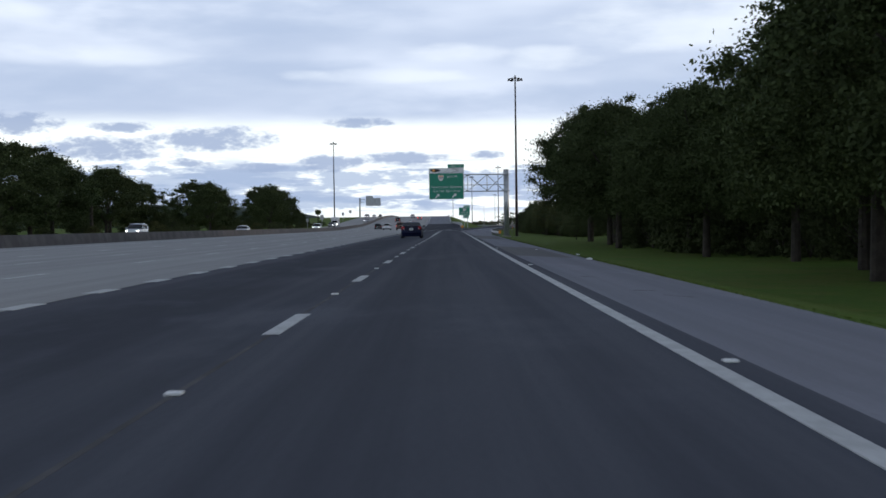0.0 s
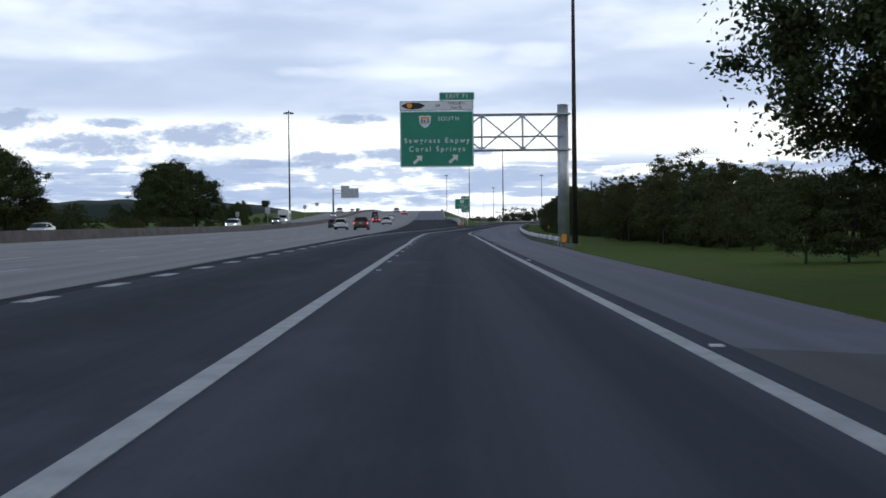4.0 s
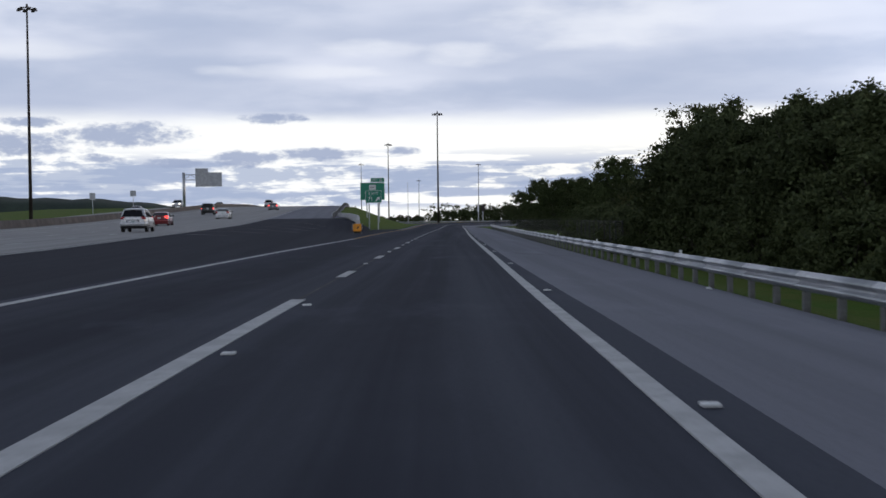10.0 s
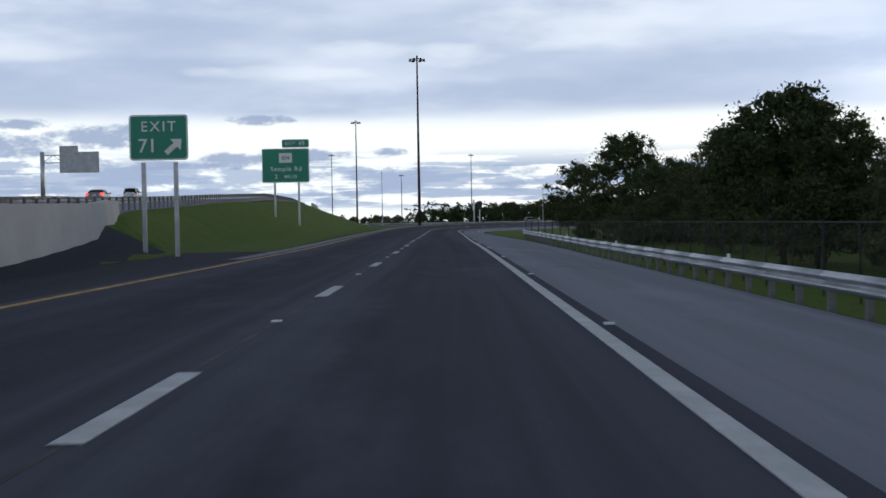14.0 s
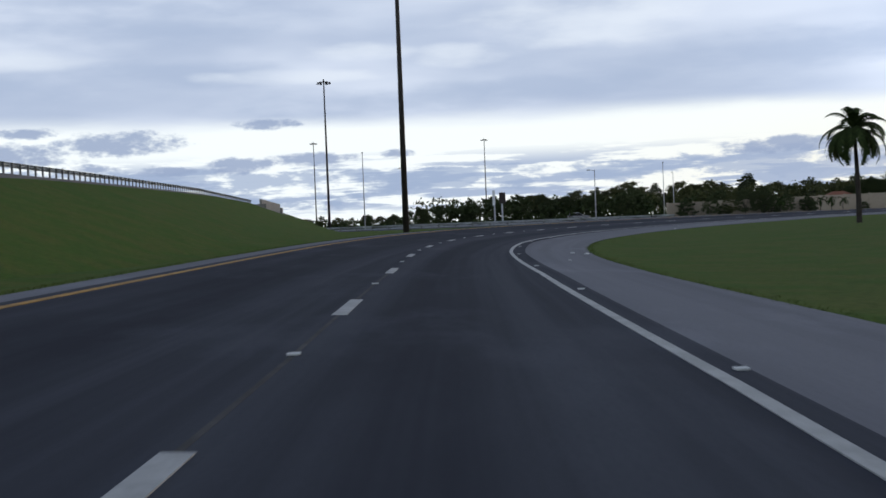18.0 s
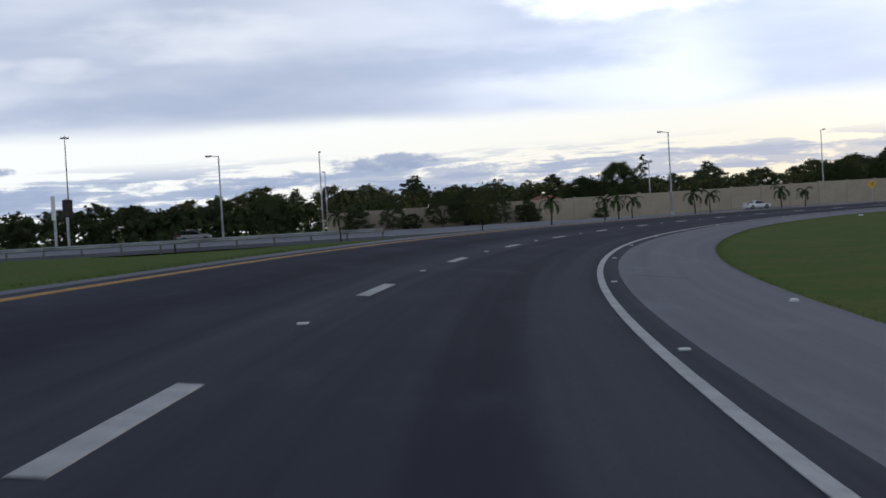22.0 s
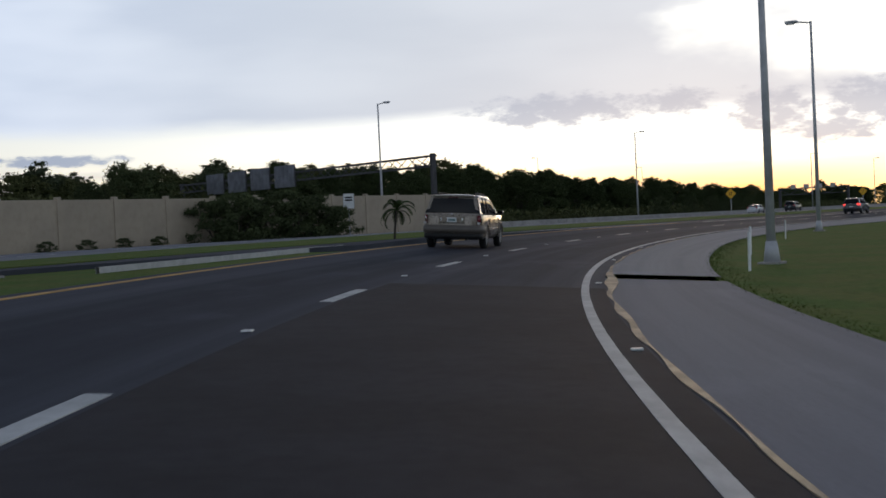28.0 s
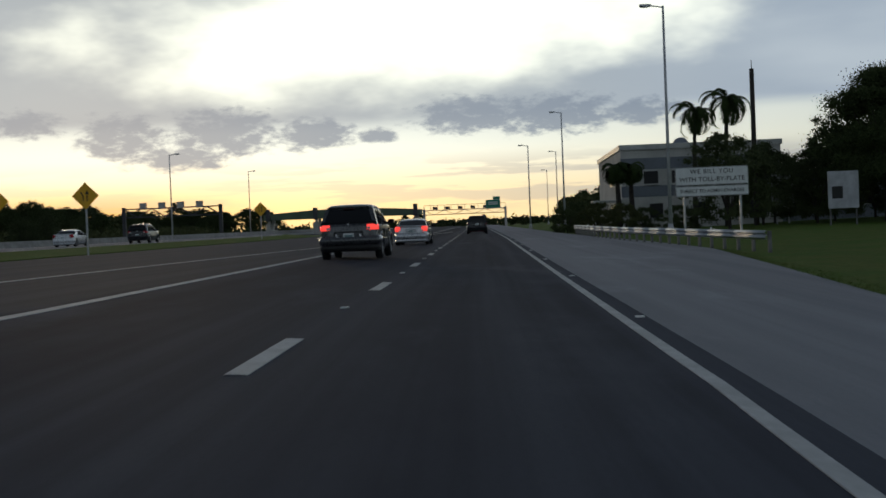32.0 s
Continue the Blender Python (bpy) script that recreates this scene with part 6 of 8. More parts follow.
def leaves_at(rng, centers, radii, per, size):
    """Many small four-cornered leaves round clump centres, thinning outward; small clumps hold fewer."""
    radii = np.asarray(radii, float)
    count = np.maximum(5, per * np.minimum(1.6, (radii / np.mean(radii)) ** 1.6)).astype(int)
    c = np.repeat(centers, count, 0)
    r = np.repeat(radii, count)
    n = len(c)
    v = rng.normal(size=(n, 3))
    v /= np.linalg.norm(v, axis=1)[:, None]
    p = c + v * (r * np.minimum(np.abs(rng.normal(0, 0.55, n)) + 0.12, 1.4))[:, None] * np.array([1.15, 1.15, 0.7])
    a = rng.normal(size=(n, 3))
    a /= np.linalg.norm(a, axis=1)[:, None]
    b = np.cross(a, rng.normal(size=(n, 3)))
    b /= np.linalg.norm(b, axis=1)[:, None]
    s = size * rng.uniform(0.6, 1.4, n)
    a, b = a * s[:, None], b * (s * 0.55)[:, None]
    verts = np.stack([p - a, p + b * 0.9, p + a, p - b * 0.9], 1).reshape(-1, 3)
    faces = np.arange(4 * n).reshape(n, 4)
    return verts, faces


def tree_template(name, seed, height, radius, trunk, clumps, per, size, leaf, low=0.3, lean=0.0, tops=0.0):
    """Trunk with limbs that end in leaf clumps; the crown is uneven and has gaps."""
    rng = np.random.default_rng(seed)
    bm = bmesh.new()
    fork = height * low
    rod(bm, (0, 0, -0.5), (lean * 0.3, 0, fork), trunk, trunk * 0.7, 9)
    centers, radii = [], []
    limbs = []
    for k in range(7):
        a = k * 2.4 + rng.uniform(-0.4, 0.4)
        reach = radius * rng.uniform(0.45, 0.8)
        end = Vector((lean + reach * math.cos(a), reach * math.sin(a), height * rng.uniform(0.55, 0.88)))
        mid = Vector((lean * 0.5 + reach * 0.35 * math.cos(a), reach * 0.35 * math.sin(a), fork + (end.z - fork) * 0.5))
        rod(bm, (lean * 0.3, 0, fork * 0.95), mid, trunk * 0.5, trunk * 0.3, 6)
        rod(bm, mid, end, trunk * 0.3, trunk * 0.08, 5)
        limbs.append((mid, end))
    for k in range(clumps):
        u = rng.uniform(0, 1)
        a = rng.uniform(0, 2 * math.pi)
        h = low + (1 - low) * u
        shape = math.sin(math.pi * min(0.98, 0.18 + 0.80 * u)) ** 0.7
        rr = radius * shape * math.sqrt(rng.uniform(0.15, 1.0)) * rng.uniform(0.8, 1.12)
        centers.append((lean + rr * math.cos(a), rr * math.sin(a), height * h * rng.uniform(0.93, 1.03) + tops * rng.uniform(0, 1) ** 3))
        radii.append(radius * rng.uniform(0.09, 0.24))
    # leafy twigs that stand out of the crown
    heart = Vector((lean, 0, height * (low + (1 - low) * 0.45)))
    for k in range(clumps // 3):
        c = Vector(centers[int(rng.integers(clumps))]) - heart
        out = c * rng.uniform(1.02, 1.14)
        p = heart + out + Vector(rng.normal(size=3)) * radius * 0.05
        centers.append((p.x, p.y, max(p.z, height * low * 0.8)))
        radii.append(radius * rng.uniform(0.07, 0.12))
    v, f = leaves_at(rng, np.array(centers), np.array(radii), per, size)
    crown = mesh_of("crown", v, f, leaf)
    trunk_me = bpy.data.meshes.new("trunk")
    bm.to_mesh(trunk_me)
    bm.free()
    trunk_me.materials.append(BARK)
    return trunk_me, crown


def plant(template, name, x, y, scale, spin, label, category, group, z=None, tall=1.0):
    z = ground_z(x, y) if z is None else z
    th = tagged(new(name, template[0]), label, category, group)
    th.matrix_world = pose(x, y, z - 0.05, 0, 0, spin) @ Matrix.Diagonal((scale, scale, scale * tall, 1))
    part("crown", template[1], None, th)
    return th


OAKS = [tree_template("oak", 3 + k, 12.5, 6.0, 0.34, 260, 300, 0.10, LEAF, 0.27, tops=0.8) for k in range(3)]
SCRUB = [tree_template("scrub", 20 + k, 7.0, 3.6, 0.15, 110, 160, 0.10, LEAF_SCRUB, 0.12, tops=0.9) for k in range(3)]
DRY = [tree_template("dry", 30 + k, 7.5, 3.0, 0.14, 80, 110, 0.095, LEAF_DRY, 0.22, tops=1.2) for k in range(2)]
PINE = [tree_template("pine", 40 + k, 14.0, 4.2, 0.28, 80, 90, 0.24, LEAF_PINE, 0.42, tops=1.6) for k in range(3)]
# oaks behind the wall take the paler olive leaves to imitate haze
WALL_OAKS = [tree_template("wall_oak", 75 + k, 12.5, 6.0, 0.34, 130, 110, 0.19, LEAF_DRY, 0.27, tops=0.8) for k in range(3)]
FAR_OAKS = [tree_template("far_oak", 70 + k, 12.5, 6.0, 0.34, 170, 150, 0.15, LEAF, 0.22, tops=1.6) for k in range(3)]
BUSH = [tree_template("bush", 50 + k, 2.2, 1.8, 0.08, 55, 130, 0.065, LEAF_DRY if k else LEAF_SCRUB, 0.05) for k in range(2)]

TALL = ((38.0, 386.0, 0.72), (43.5, 379.0, 0.68))
LOW_OAK = tree_template("low_oak", 64, 8.2, 4.0, 0.2, 150, 170, 0.105, LEAF, 0.14, tops=0.9)

rng = random.Random(5)
# big oaks beside the first stretch
for x, y, s in ((15.5, 36, 1.0), (16.0, 49, 0.95), (19.0, 60, 1.05), (19.6, 74, 0.9), (17.0, 86, 0.86), (18, 97, 0.92), (20, 106, 0.95), (15.7, 119, 1.0), (20, 127, 0.9), (17.4, 139, 0.98), (19.8, 153, 1.15), (18.4, 166, 1.25), (28, 84, 0.95), (29, 112, 0.95), (28, 140, 0.9), (24.0, 166, 1.05), (25, 152, 1.0)):
    plant(rng.choice(OAKS), "oak_tree", x, y, s, rng.uniform(0, 360), "dark spreading oak tree on the grass verge", "tree", "roadside oaks")
for k in range(46):
    plant(BUSH[0], "undergrowth", rng.uniform(20.5, 26.0), 24 + k * 2.7, rng.uniform(0.9, 1.7), rng.uniform(0, 360), "dark undergrowth below the oaks", "shrub", "undergrowth")
for k in range(34):
    x, y = rng.uniform(24, 40), rng.uniform(20, 190)
    if abs(x - 0.287 * (y - 91)) < 4.5 or (y > 150 and x < 36):
        continue
    plant(rng.choice(SCRUB), "scrub_tree", x, y, rng.uniform(0.6, 0.9), rng.uniform(0, 360), "dense dark scrub tree behind the oaks", "tree", "scrub trees")
low = random.Random(17)
for k in range(64):
    x, y = low.uniform(18.5, 25.0), 88 + k * 1.35
    if abs(x - 0.287 * (y - 91)) > 4.4:
        plant(BUSH[0], "undergrowth", x, y, low.uniform(1.0, 1.9), low.uniform(0, 360), "dark undergrowth below the oaks", "shrub", "undergrowth")
# scrub wood behind the guardrail
for k in range(70):
    y = 212 + k * 4.3
    base = np.interp(y, (212, 250, 300, 360, 420, 470, 520), (23, 21, 22, 25, 29, 33, 37))
    s, big = rng.uniform(0.68, 0.92), rng.random() < 0.2
    s *= float(np.interp(y, (330, 345, 380, 388, 438, 442, 456, 462, 520), (0.92, 1.15, 1.15, 0.62, 0.62, 1.15, 1.15, 0.7, 0.85)))
    if y < 238 and abs(float(base) + 1.0 - 0.286 * (y - 91)) < 6:
        continue
    plant(rng.choice(DRY if rng.random() < 0.3 else SCRUB), "scrub_tree", float(base) + rng.uniform(-1.5, 3.5) + (4.0 if 439 < y < 458 else 0.0), y, s * (1.1 if big else 1.0), rng.uniform(0, 360), "dense dark scrub tree behind the guardrail", "tree", "scrub trees")
for k in range(52):
    y = 205 + k * 6.0
    base = np.interp(y, (212, 250, 300, 360, 420, 470, 520), (29, 29, 31, 34, 37, 41, 44))
    if y < 238:
        continue
    plant(rng.choice(SCRUB + DRY), "wood_tree", float(base) + rng.uniform(0, 6), y, rng.uniform(0.8, 1.05) * float(np.interp(y, (330, 345, 378, 388, 438, 445, 520), (0.9, 1.1, 1.1, 0.62, 0.62, 0.7, 0.8))), rng.uniform(0, 360), "dark tree in a dense roadside wood", "tree", "wood trees")
plant(SCRUB[0], "verge_tree", 35.0, 532.3, 0.87, 200, "bushy dark tree at the end of the fence", "tree", "scrub trees")
for x, y, s in TALL:
    plant(OAKS[0], "wood_tree", x, y, s, x * 30, "tall broad tree rising out of the wood", "tree", "wood trees")
for x, y, s in ((33.6, 438.5, 1.0), (31.8, 468, 0.85), (35.0, 473, 0.85), (37.5, 465, 0.75)):
    plant(LOW_OAK, "wood_tree", x, y, s, x * 40, "taller leafy tree behind the guardrail", "tree", "wood trees")
for k in range(22):
    plant(BUSH[k % 2], "undergrowth", 33.5 + (k * 3.7) % 13, 505 + k * 1.2, 0.9 + 0.08 * (k % 5), k * 50, "dark undergrowth behind the fence", "shrub", "undergrowth")
for x, y, s in ( (46, 510, 1.0), (43, 500, 0.95), (41, 490, 0.9), (41.5, 524, 0.75), (39, 513, 0.8)):
    plant(rng.choice(SCRUB), "verge_tree", x, y, s, rng.uniform(0, 360), "bushy dark tree at the edge of the grass", "tree", "scrub trees")
plant(LOW_OAK, "verge_tree", 36.9, 521.0, 0.95, 80, "tall leafy tree at the edge of the grass", "tree", "scrub trees")
plant(LOW_OAK, "verge_tree", 43.5, 515.5, 0.95, 10, "tall leafy tree at the edge of the grass", "tree", "scrub trees")
for k in range(48):
    y = 222 + k * 2.3
    plant(BUSH[k % 3 == 0], "undergrowth", float(np.interp(y, (212, 250, 300, 360), (22.8, 22.6, 22.6, 24.5))) + rng.uniform(-0.5, 3.0), y, rng.uniform(0.9, 1.6), rng.uniform(0, 360), "dark undergrowth at the foot of the wood", "shrub", "undergrowth")
# thick growth close behind the rail and beside the house
for x, y, s in ((25.0, 372, 0.95), (23.8, 364, 1.0), (25.5, 356, 0.98), (26.8, 380, 0.95), (29.0, 392, 0.85), (24.5, 349, 0.92), (27.5, 359, 1.05), (23.4, 187.5, 0.62), (21.0, 187, 0.66), (25.6, 196.5, 0.56), (18.6, 186, 0.6), (22.0, 252, 0.84), (24.2, 246.5, 0.8), (25.0, 259, 0.9), (22.8, 240.5, 0.72)):
    plant(SCRUB[int(y) % 3], "scrub_tree", x, y, s, x * 47, "dense dark scrub tree behind the guardrail", "tree", "scrub trees")
for k in range(44):
    y = 318 + k * 2.4
    plant(BUSH[k % 4 == 0], "undergrowth", float(np.interp(y, (318, 370, 430), (21.3, 22.6, 27.0))) + (k * 0.37) % 1.6, y, 1.0 + 0.16 * (k % 4), k * 70, "dark undergrowth at the foot of the wood", "shrub", "undergrowth")
for x, y, s in ((30.0, 196.6, 0.62), (31.4, 196.8, 0.66), (32.8, 197.4, 0.7), (34.3, 198.6, 0.75)):
    plant(BUSH[0], "hedge_shrub", x, y, s, x * 90, "dark green hedge shrub before the house", "shrub", "hedge shrubs")
for k, (x, y, s) in enumerate(((21.6, 246, 0.95), (24.0, 243.5, 1.0), (23.2, 250, 0.9))):
    plant(DRY[k % 2], "scrub_tree", x, y, s, x * 31, "feathery olive scrub tree behind the rail end", "tree", "scrub trees")
# beyond the other carriageway
for x, y, s, tall in ((-46, 140, 1.0, 0.8), (-45, 178, 0.85, 0.8), (-47, 188, 0.9, 0.8), (-44.5, 197, 0.7, 0.85), (-44, 150, 0.85, 0.85), (-49, 158, 1.0, 0.82), (-43.5, 249, 0.8, 0.9), (-48, 255, 0.95, 0.8), (-45, 262, 0.8, 0.85), (-45.5, 350, 0.95, 0.85), (-47, 364, 1.05, 0.88), (-46, 380, 0.9, 0.9), (-51, 372, 1.0, 0.9)):
    plant(rng.choice(FAR_OAKS), "far_tree", x, y, s, rng.uniform(0, 360), "broad dark tree beyond the far carriageway", "tree", "far trees", tall=tall)
for k in range(60):
    y = 30 + k * 8.0
    x = -50 - rng.uniform(0, 12)
    s = rng.uniform(0.45, 0.75)
    if rng.random() < 0.2:
        continue
    plant(rng.choice(SCRUB), "far_tree", x, y, s, rng.uniform(0, 360), "dark scrub tree beyond the far carriageway", "tree", "far trees")
plant(SCRUB[0], "far_tree", -44.0, 417, 0.62, 30, "small round dark tree beyond the far carriageway", "tree", "far trees")
for k in range(40):
    plant(rng.choice(BUSH), "shrub", -42 - rng.uniform(0, 4), 40 + k * 11.0, rng.uniform(0.5, 1.0), rng.uniform(0, 360), "low dull shrub beyond the far carriageway", "shrub", "far shrubs")
# tree line behind the noise wall
SKY_X = (-60, 30, 52, 67, 90, 98, 125, 145, 155, 166, 187, 214, 222, 236, 254, 270, 280, 302, 320, 350, 400, 600)
SKY_H = (4.0, 4.0, 5.8, 8.0, 8.0, 10.8, 10.3, 11.6, 9.0, 11.0, 8.3, 10.4, 12.2, 10.2, 12.0, 11.7, 14.6, 14.6, 12.5, 15.5, 16.3, 13.0)
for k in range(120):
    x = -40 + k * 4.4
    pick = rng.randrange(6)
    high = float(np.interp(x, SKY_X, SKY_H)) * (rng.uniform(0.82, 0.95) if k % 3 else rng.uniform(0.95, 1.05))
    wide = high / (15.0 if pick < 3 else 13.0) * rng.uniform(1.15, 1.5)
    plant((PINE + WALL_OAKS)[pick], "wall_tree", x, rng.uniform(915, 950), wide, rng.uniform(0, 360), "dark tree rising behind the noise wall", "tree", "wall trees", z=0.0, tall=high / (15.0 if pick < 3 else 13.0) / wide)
for k in range(28):
    plant(rng.choice(SCRUB), "wall_scrub", -70 + k * 6.0, rng.uniform(840, 852), rng.uniform(0.8, 1.15) * float(np.interp(k, (15, 22), (0.3, 1.0))), rng.uniform(0, 360), "dense scrub tree beside the expressway", "tree", "wall trees", z=0.0)
for k in range(50):
    x = -60 + k * 11.5
    plant(rng.choice(SCRUB), "wall_scrub", x, rng.uniform(888, 918), rng.uniform(0.085, 0.115) * float(np.interp(x, SKY_X, SKY_H)), rng.uniform(0, 360), "dense scrub tree behind the noise wall", "tree", "wall trees", z=0.0)
for x, y, sc in ((112.0, 830.6, 0.8), (116.5, 831.0, 0.85), (122.0, 831.5, 0.6), (127.0, 832.0, 0.52), (104.0, 831.0, 0.6)):
    plant(SCRUB[int(x) % 3], "wall_scrub", x, y, sc, x * 17, "dense scrub tree before the noise wall", "tree", "wall trees", z=0.05)
for x, sc in ((99, 1.6), (108, 1.1), (119, 1.9), (128, 1.3), (141, 0.8), (212, 0.5), (216, 0.5), (220, 0.5), (224, 0.5), (231, 1.8), (234, 2.1), (238, 1.9), (241, 2.2), (245, 2.0), (249, 1.5), (273, 1.2)):
    plant(BUSH[0], "wall_shrub", x, 833.4, sc, x * 31, "shrub against the tan wall", "shrub", "wall shrubs", z=0.1)
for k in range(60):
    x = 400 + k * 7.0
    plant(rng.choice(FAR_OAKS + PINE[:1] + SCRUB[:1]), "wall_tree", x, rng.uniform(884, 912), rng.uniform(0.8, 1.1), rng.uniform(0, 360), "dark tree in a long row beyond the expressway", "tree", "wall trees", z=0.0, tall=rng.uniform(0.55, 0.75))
line_up = random.Random(23)
for k in range(36):
    x = 320 + k * 7.0
    s = float(np.interp(x, (284, 400, 457, 545), (12.2, 12.0, 10.4, 7.4))) / 8.8 * line_up.uniform(0.86, 1.06)
    plant(LOW_OAK, "row_tree", x, line_up.uniform(884, 894), s, line_up.uniform(0, 360), "dark leafy tree in an unbroken row behind the barrier", "tree", "wall trees", z=0.0)
SPIRE = tree_template("cypress", 61, 12.0, 1.3, 0.16, 90, 60, 0.14, LEAF, 0.05)
plant(SPIRE, "cypress_tree", 177.5, 885, 1.05, 0, "narrow dark cypress behind the noise wall", "tree", "wall trees", z=0.0)
for x, y, s, tall in ((168.8, 880, 0.85, 1.0), (163, 884, 0.8, 0.8), (228, 886, 0.9, 0.8), (246, 892, 0.95, 0.85)):
    plant(rng.choice(OAKS), "wall_tree", x, y, s, rng.uniform(0, 360), "broad dark tree close behind the noise wall", "tree", "wall trees", z=0.0, tall=tall)
# round the toll plaza
for x, y, s in ((347.0, 765.0, 0.8), (352.0, 762.5, 0.85), (358.0, 766.0, 0.85), (352.5, 768.0, 0.9), (365.0, 761.0, 0.95), (357.0, 758.0, 0.9)):
    plant(SCRUB[int(x) % 3], "plaza_tree", x, y, s, x * 11, "dark bushy tree behind the toll sign", "tree", "plaza trees")
for x, y, s in ((342.5, 761.0, 0.86), (350, 750, 1.1), (352, 757, 0.9), (360, 740, 1.0), (330, 740, 1.05), (318, 736, 0.95)):
    plant(rng.choice(OAKS), "plaza_tree", x, y, s, rng.uniform(0, 360), "dark leafy tree on the lawn by the offices", "tree", "plaza trees")
plant(SCRUB[1], "lawn_tree", 341.0, 772.5, 0.95, 40, "small bushy tree beside the toll sign", "tree", "plaza trees")
for x, y, s in ((352, 779, 1.0), (356, 777, 0.9), (360, 780.5, 1.1), (345, 775.5, 0.9), (364, 783, 1.0), (420, 779, 1.6), (430, 776, 1.8), (445, 777, 2.0), (470, 776, 2.2), (500, 775, 2.4)):
    plant(rng.choice(BUSH), "plaza_shrub", x, y, s, rng.uniform(0, 360), "clipped dark shrub by the offices", "shrub", "plaza shrubs")
for k in range(34):
    plant(rng.choice(SCRUB + FAR_OAKS), "plaza_wood_tree", 440 + k * 14.0, 764 - rng.uniform(0, 14), rng.uniform(0.6, 0.9), rng.uniform(0, 360), "dark tree beside the lanes past the offices", "tree", "plaza trees")
for k in range(26):
    plant(rng.choice(SCRUB + FAR_OAKS[:1]), "plaza_far_tree", 640 + rng.uniform(0, 60), 770 + k * 6.5, rng.uniform(0.22, 0.36), rng.uniform(0, 360), "dark tree far behind the toll plaza", "tree", "plaza trees")
for k in range(8):
    plant(rng.choice(SCRUB), "plaza_left_tree", 420 + k * 9, 858 + rng.uniform(0, 10), rng.uniform(0.4, 0.7), rng.uniform(0, 360), "dark tree behind the equipment gantry", "tree", "plaza trees")


def palm_template(seed, height, fronds, length, droop, trunk=0.14, broad=0.24):
    r = random.Random(seed)
    bm = bmesh.new()
    prev = (0, 0, -0.4)
    for k in range(5):
        nxt = (0.05 * math.sin(k), 0.04 * k, height * (k + 1) / 5)
        rod(bm, prev, nxt, trunk * (1.15 - 0.1 * k), trunk * (1.05 - 0.1 * k), 9)
        prev = nxt
    trunk_me = bpy.data.meshes.new("trunk")
    bm.to_mesh(trunk_me)
    bm.free()
    trunk_me.materials.append(BARK)
    verts, faces = [], []
    for k in range(fronds):
        a = k * 2.399 + r.uniform(-0.2, 0.2)
        up = radians(r.uniform(-25, 75))
        n = 11
        p = Vector((0, 0.2, height))
        step = length / n * r.uniform(0.85, 1.1)
        pts = []
        ang = up
        for i in range(n):
            pts.append(p.copy())
            p = p + Vector((math.cos(a) * math.cos(ang), math.sin(a) * math.cos(ang), math.sin(ang))) * step
            ang -= droop / n * (1 + i * 0.12)
        side = Vector((-math.sin(a), math.cos(a), 0))
        for i in range(1, n):
            w = length * broad * math.sin(math.pi * (i + 0.7) / (n + 0.7)) ** 0.7
            fw = (pts[i] - pts[i - 1]).normalized()
            for sg in (-1, 1):
                for j in (0.0, 0.33, 0.66):
                    base = pts[i - 1].lerp(pts[i], j)
                    tip = base + side * sg * w + fw * w * 0.55 - Vector((0, 0, w * 0.45))
                    q = len(verts)
                    verts += [base, base + fw * step * 0.42, tip]
                    faces.append((q, q + 1, q + 2))
    return trunk_me, mesh_of("fronds", verts, faces, FROND)


PALMS = [palm_template(1, 2.4, 14, 2.0, 1.9, 0.08, 0.15), palm_template(2, 2.1, 13, 1.8, 1.7, 0.07, 0.15), palm_template(3, 5.0, 30, 2.1, 2.6, 0.2), palm_template(4, 8.2, 18, 2.6, 1.9, 0.17, 0.18), palm_template(5, 4.2, 34, 1.7, 2.4, 0.2), palm_template(6, 6.9, 40, 3.6, 1.55, 0.19, 0.17)]


def palm(k, x, y, s, label, z=None):
    z = ground_z(x, y) if z is None else z
    th = tagged(new("palm_tree", PALMS[k][0]), label, "palm tree", "palms")
    th.matrix_world = pose(x, y, z, 0, 0, (x * 37) % 360) @ Matrix.Diagonal((s, s, s, 1))
    part("fronds", PALMS[k][1], None, th)


for k, (x, y, s) in enumerate(((96, 756.5, 1.0), (106, 764.5, 1.05), (109, 767, 0.9), (112, 769.5, 1.0), (127, 781, 1.1), (131, 784, 1.15), (150, 796, 1.1), (155, 797.5, 1.1), (176, 799, 1.15), (70, 741, 0.9), (57, 743, 0.9), (210, 802, 1.0))):
    palm(k % 2, x, y, s, "young palm with thin trunk in the grass strip")
plant(DRY[0], "young_tree", 83.6, 744.0, 0.46, 40, "young feathery tree with thin stems in the grass strip", "tree", "young trees")
palm(5, 59.7, 626.4, 1.0, "stout palm with a full hanging crown on the lawn")
palm(3, 354.8, 770.4, 1.25, "tall palm in front of the office roof")
palm(3, 354.6, 773.0, 1.15, "tall palm in front of the office roof")
palm(4, 360.3, 778.6, 1.25, "thick bushy palm beside the offices")
palm(4, 361.2, 777.4, 1.25, "thick bushy palm beside the offices")
palm(2, -44.0, 470.0, 1.0, "round-headed palm beyond the far carriageway")
palm(2, -44.0, 167.0, 1.15, "round-headed palm beyond the far carriageway")

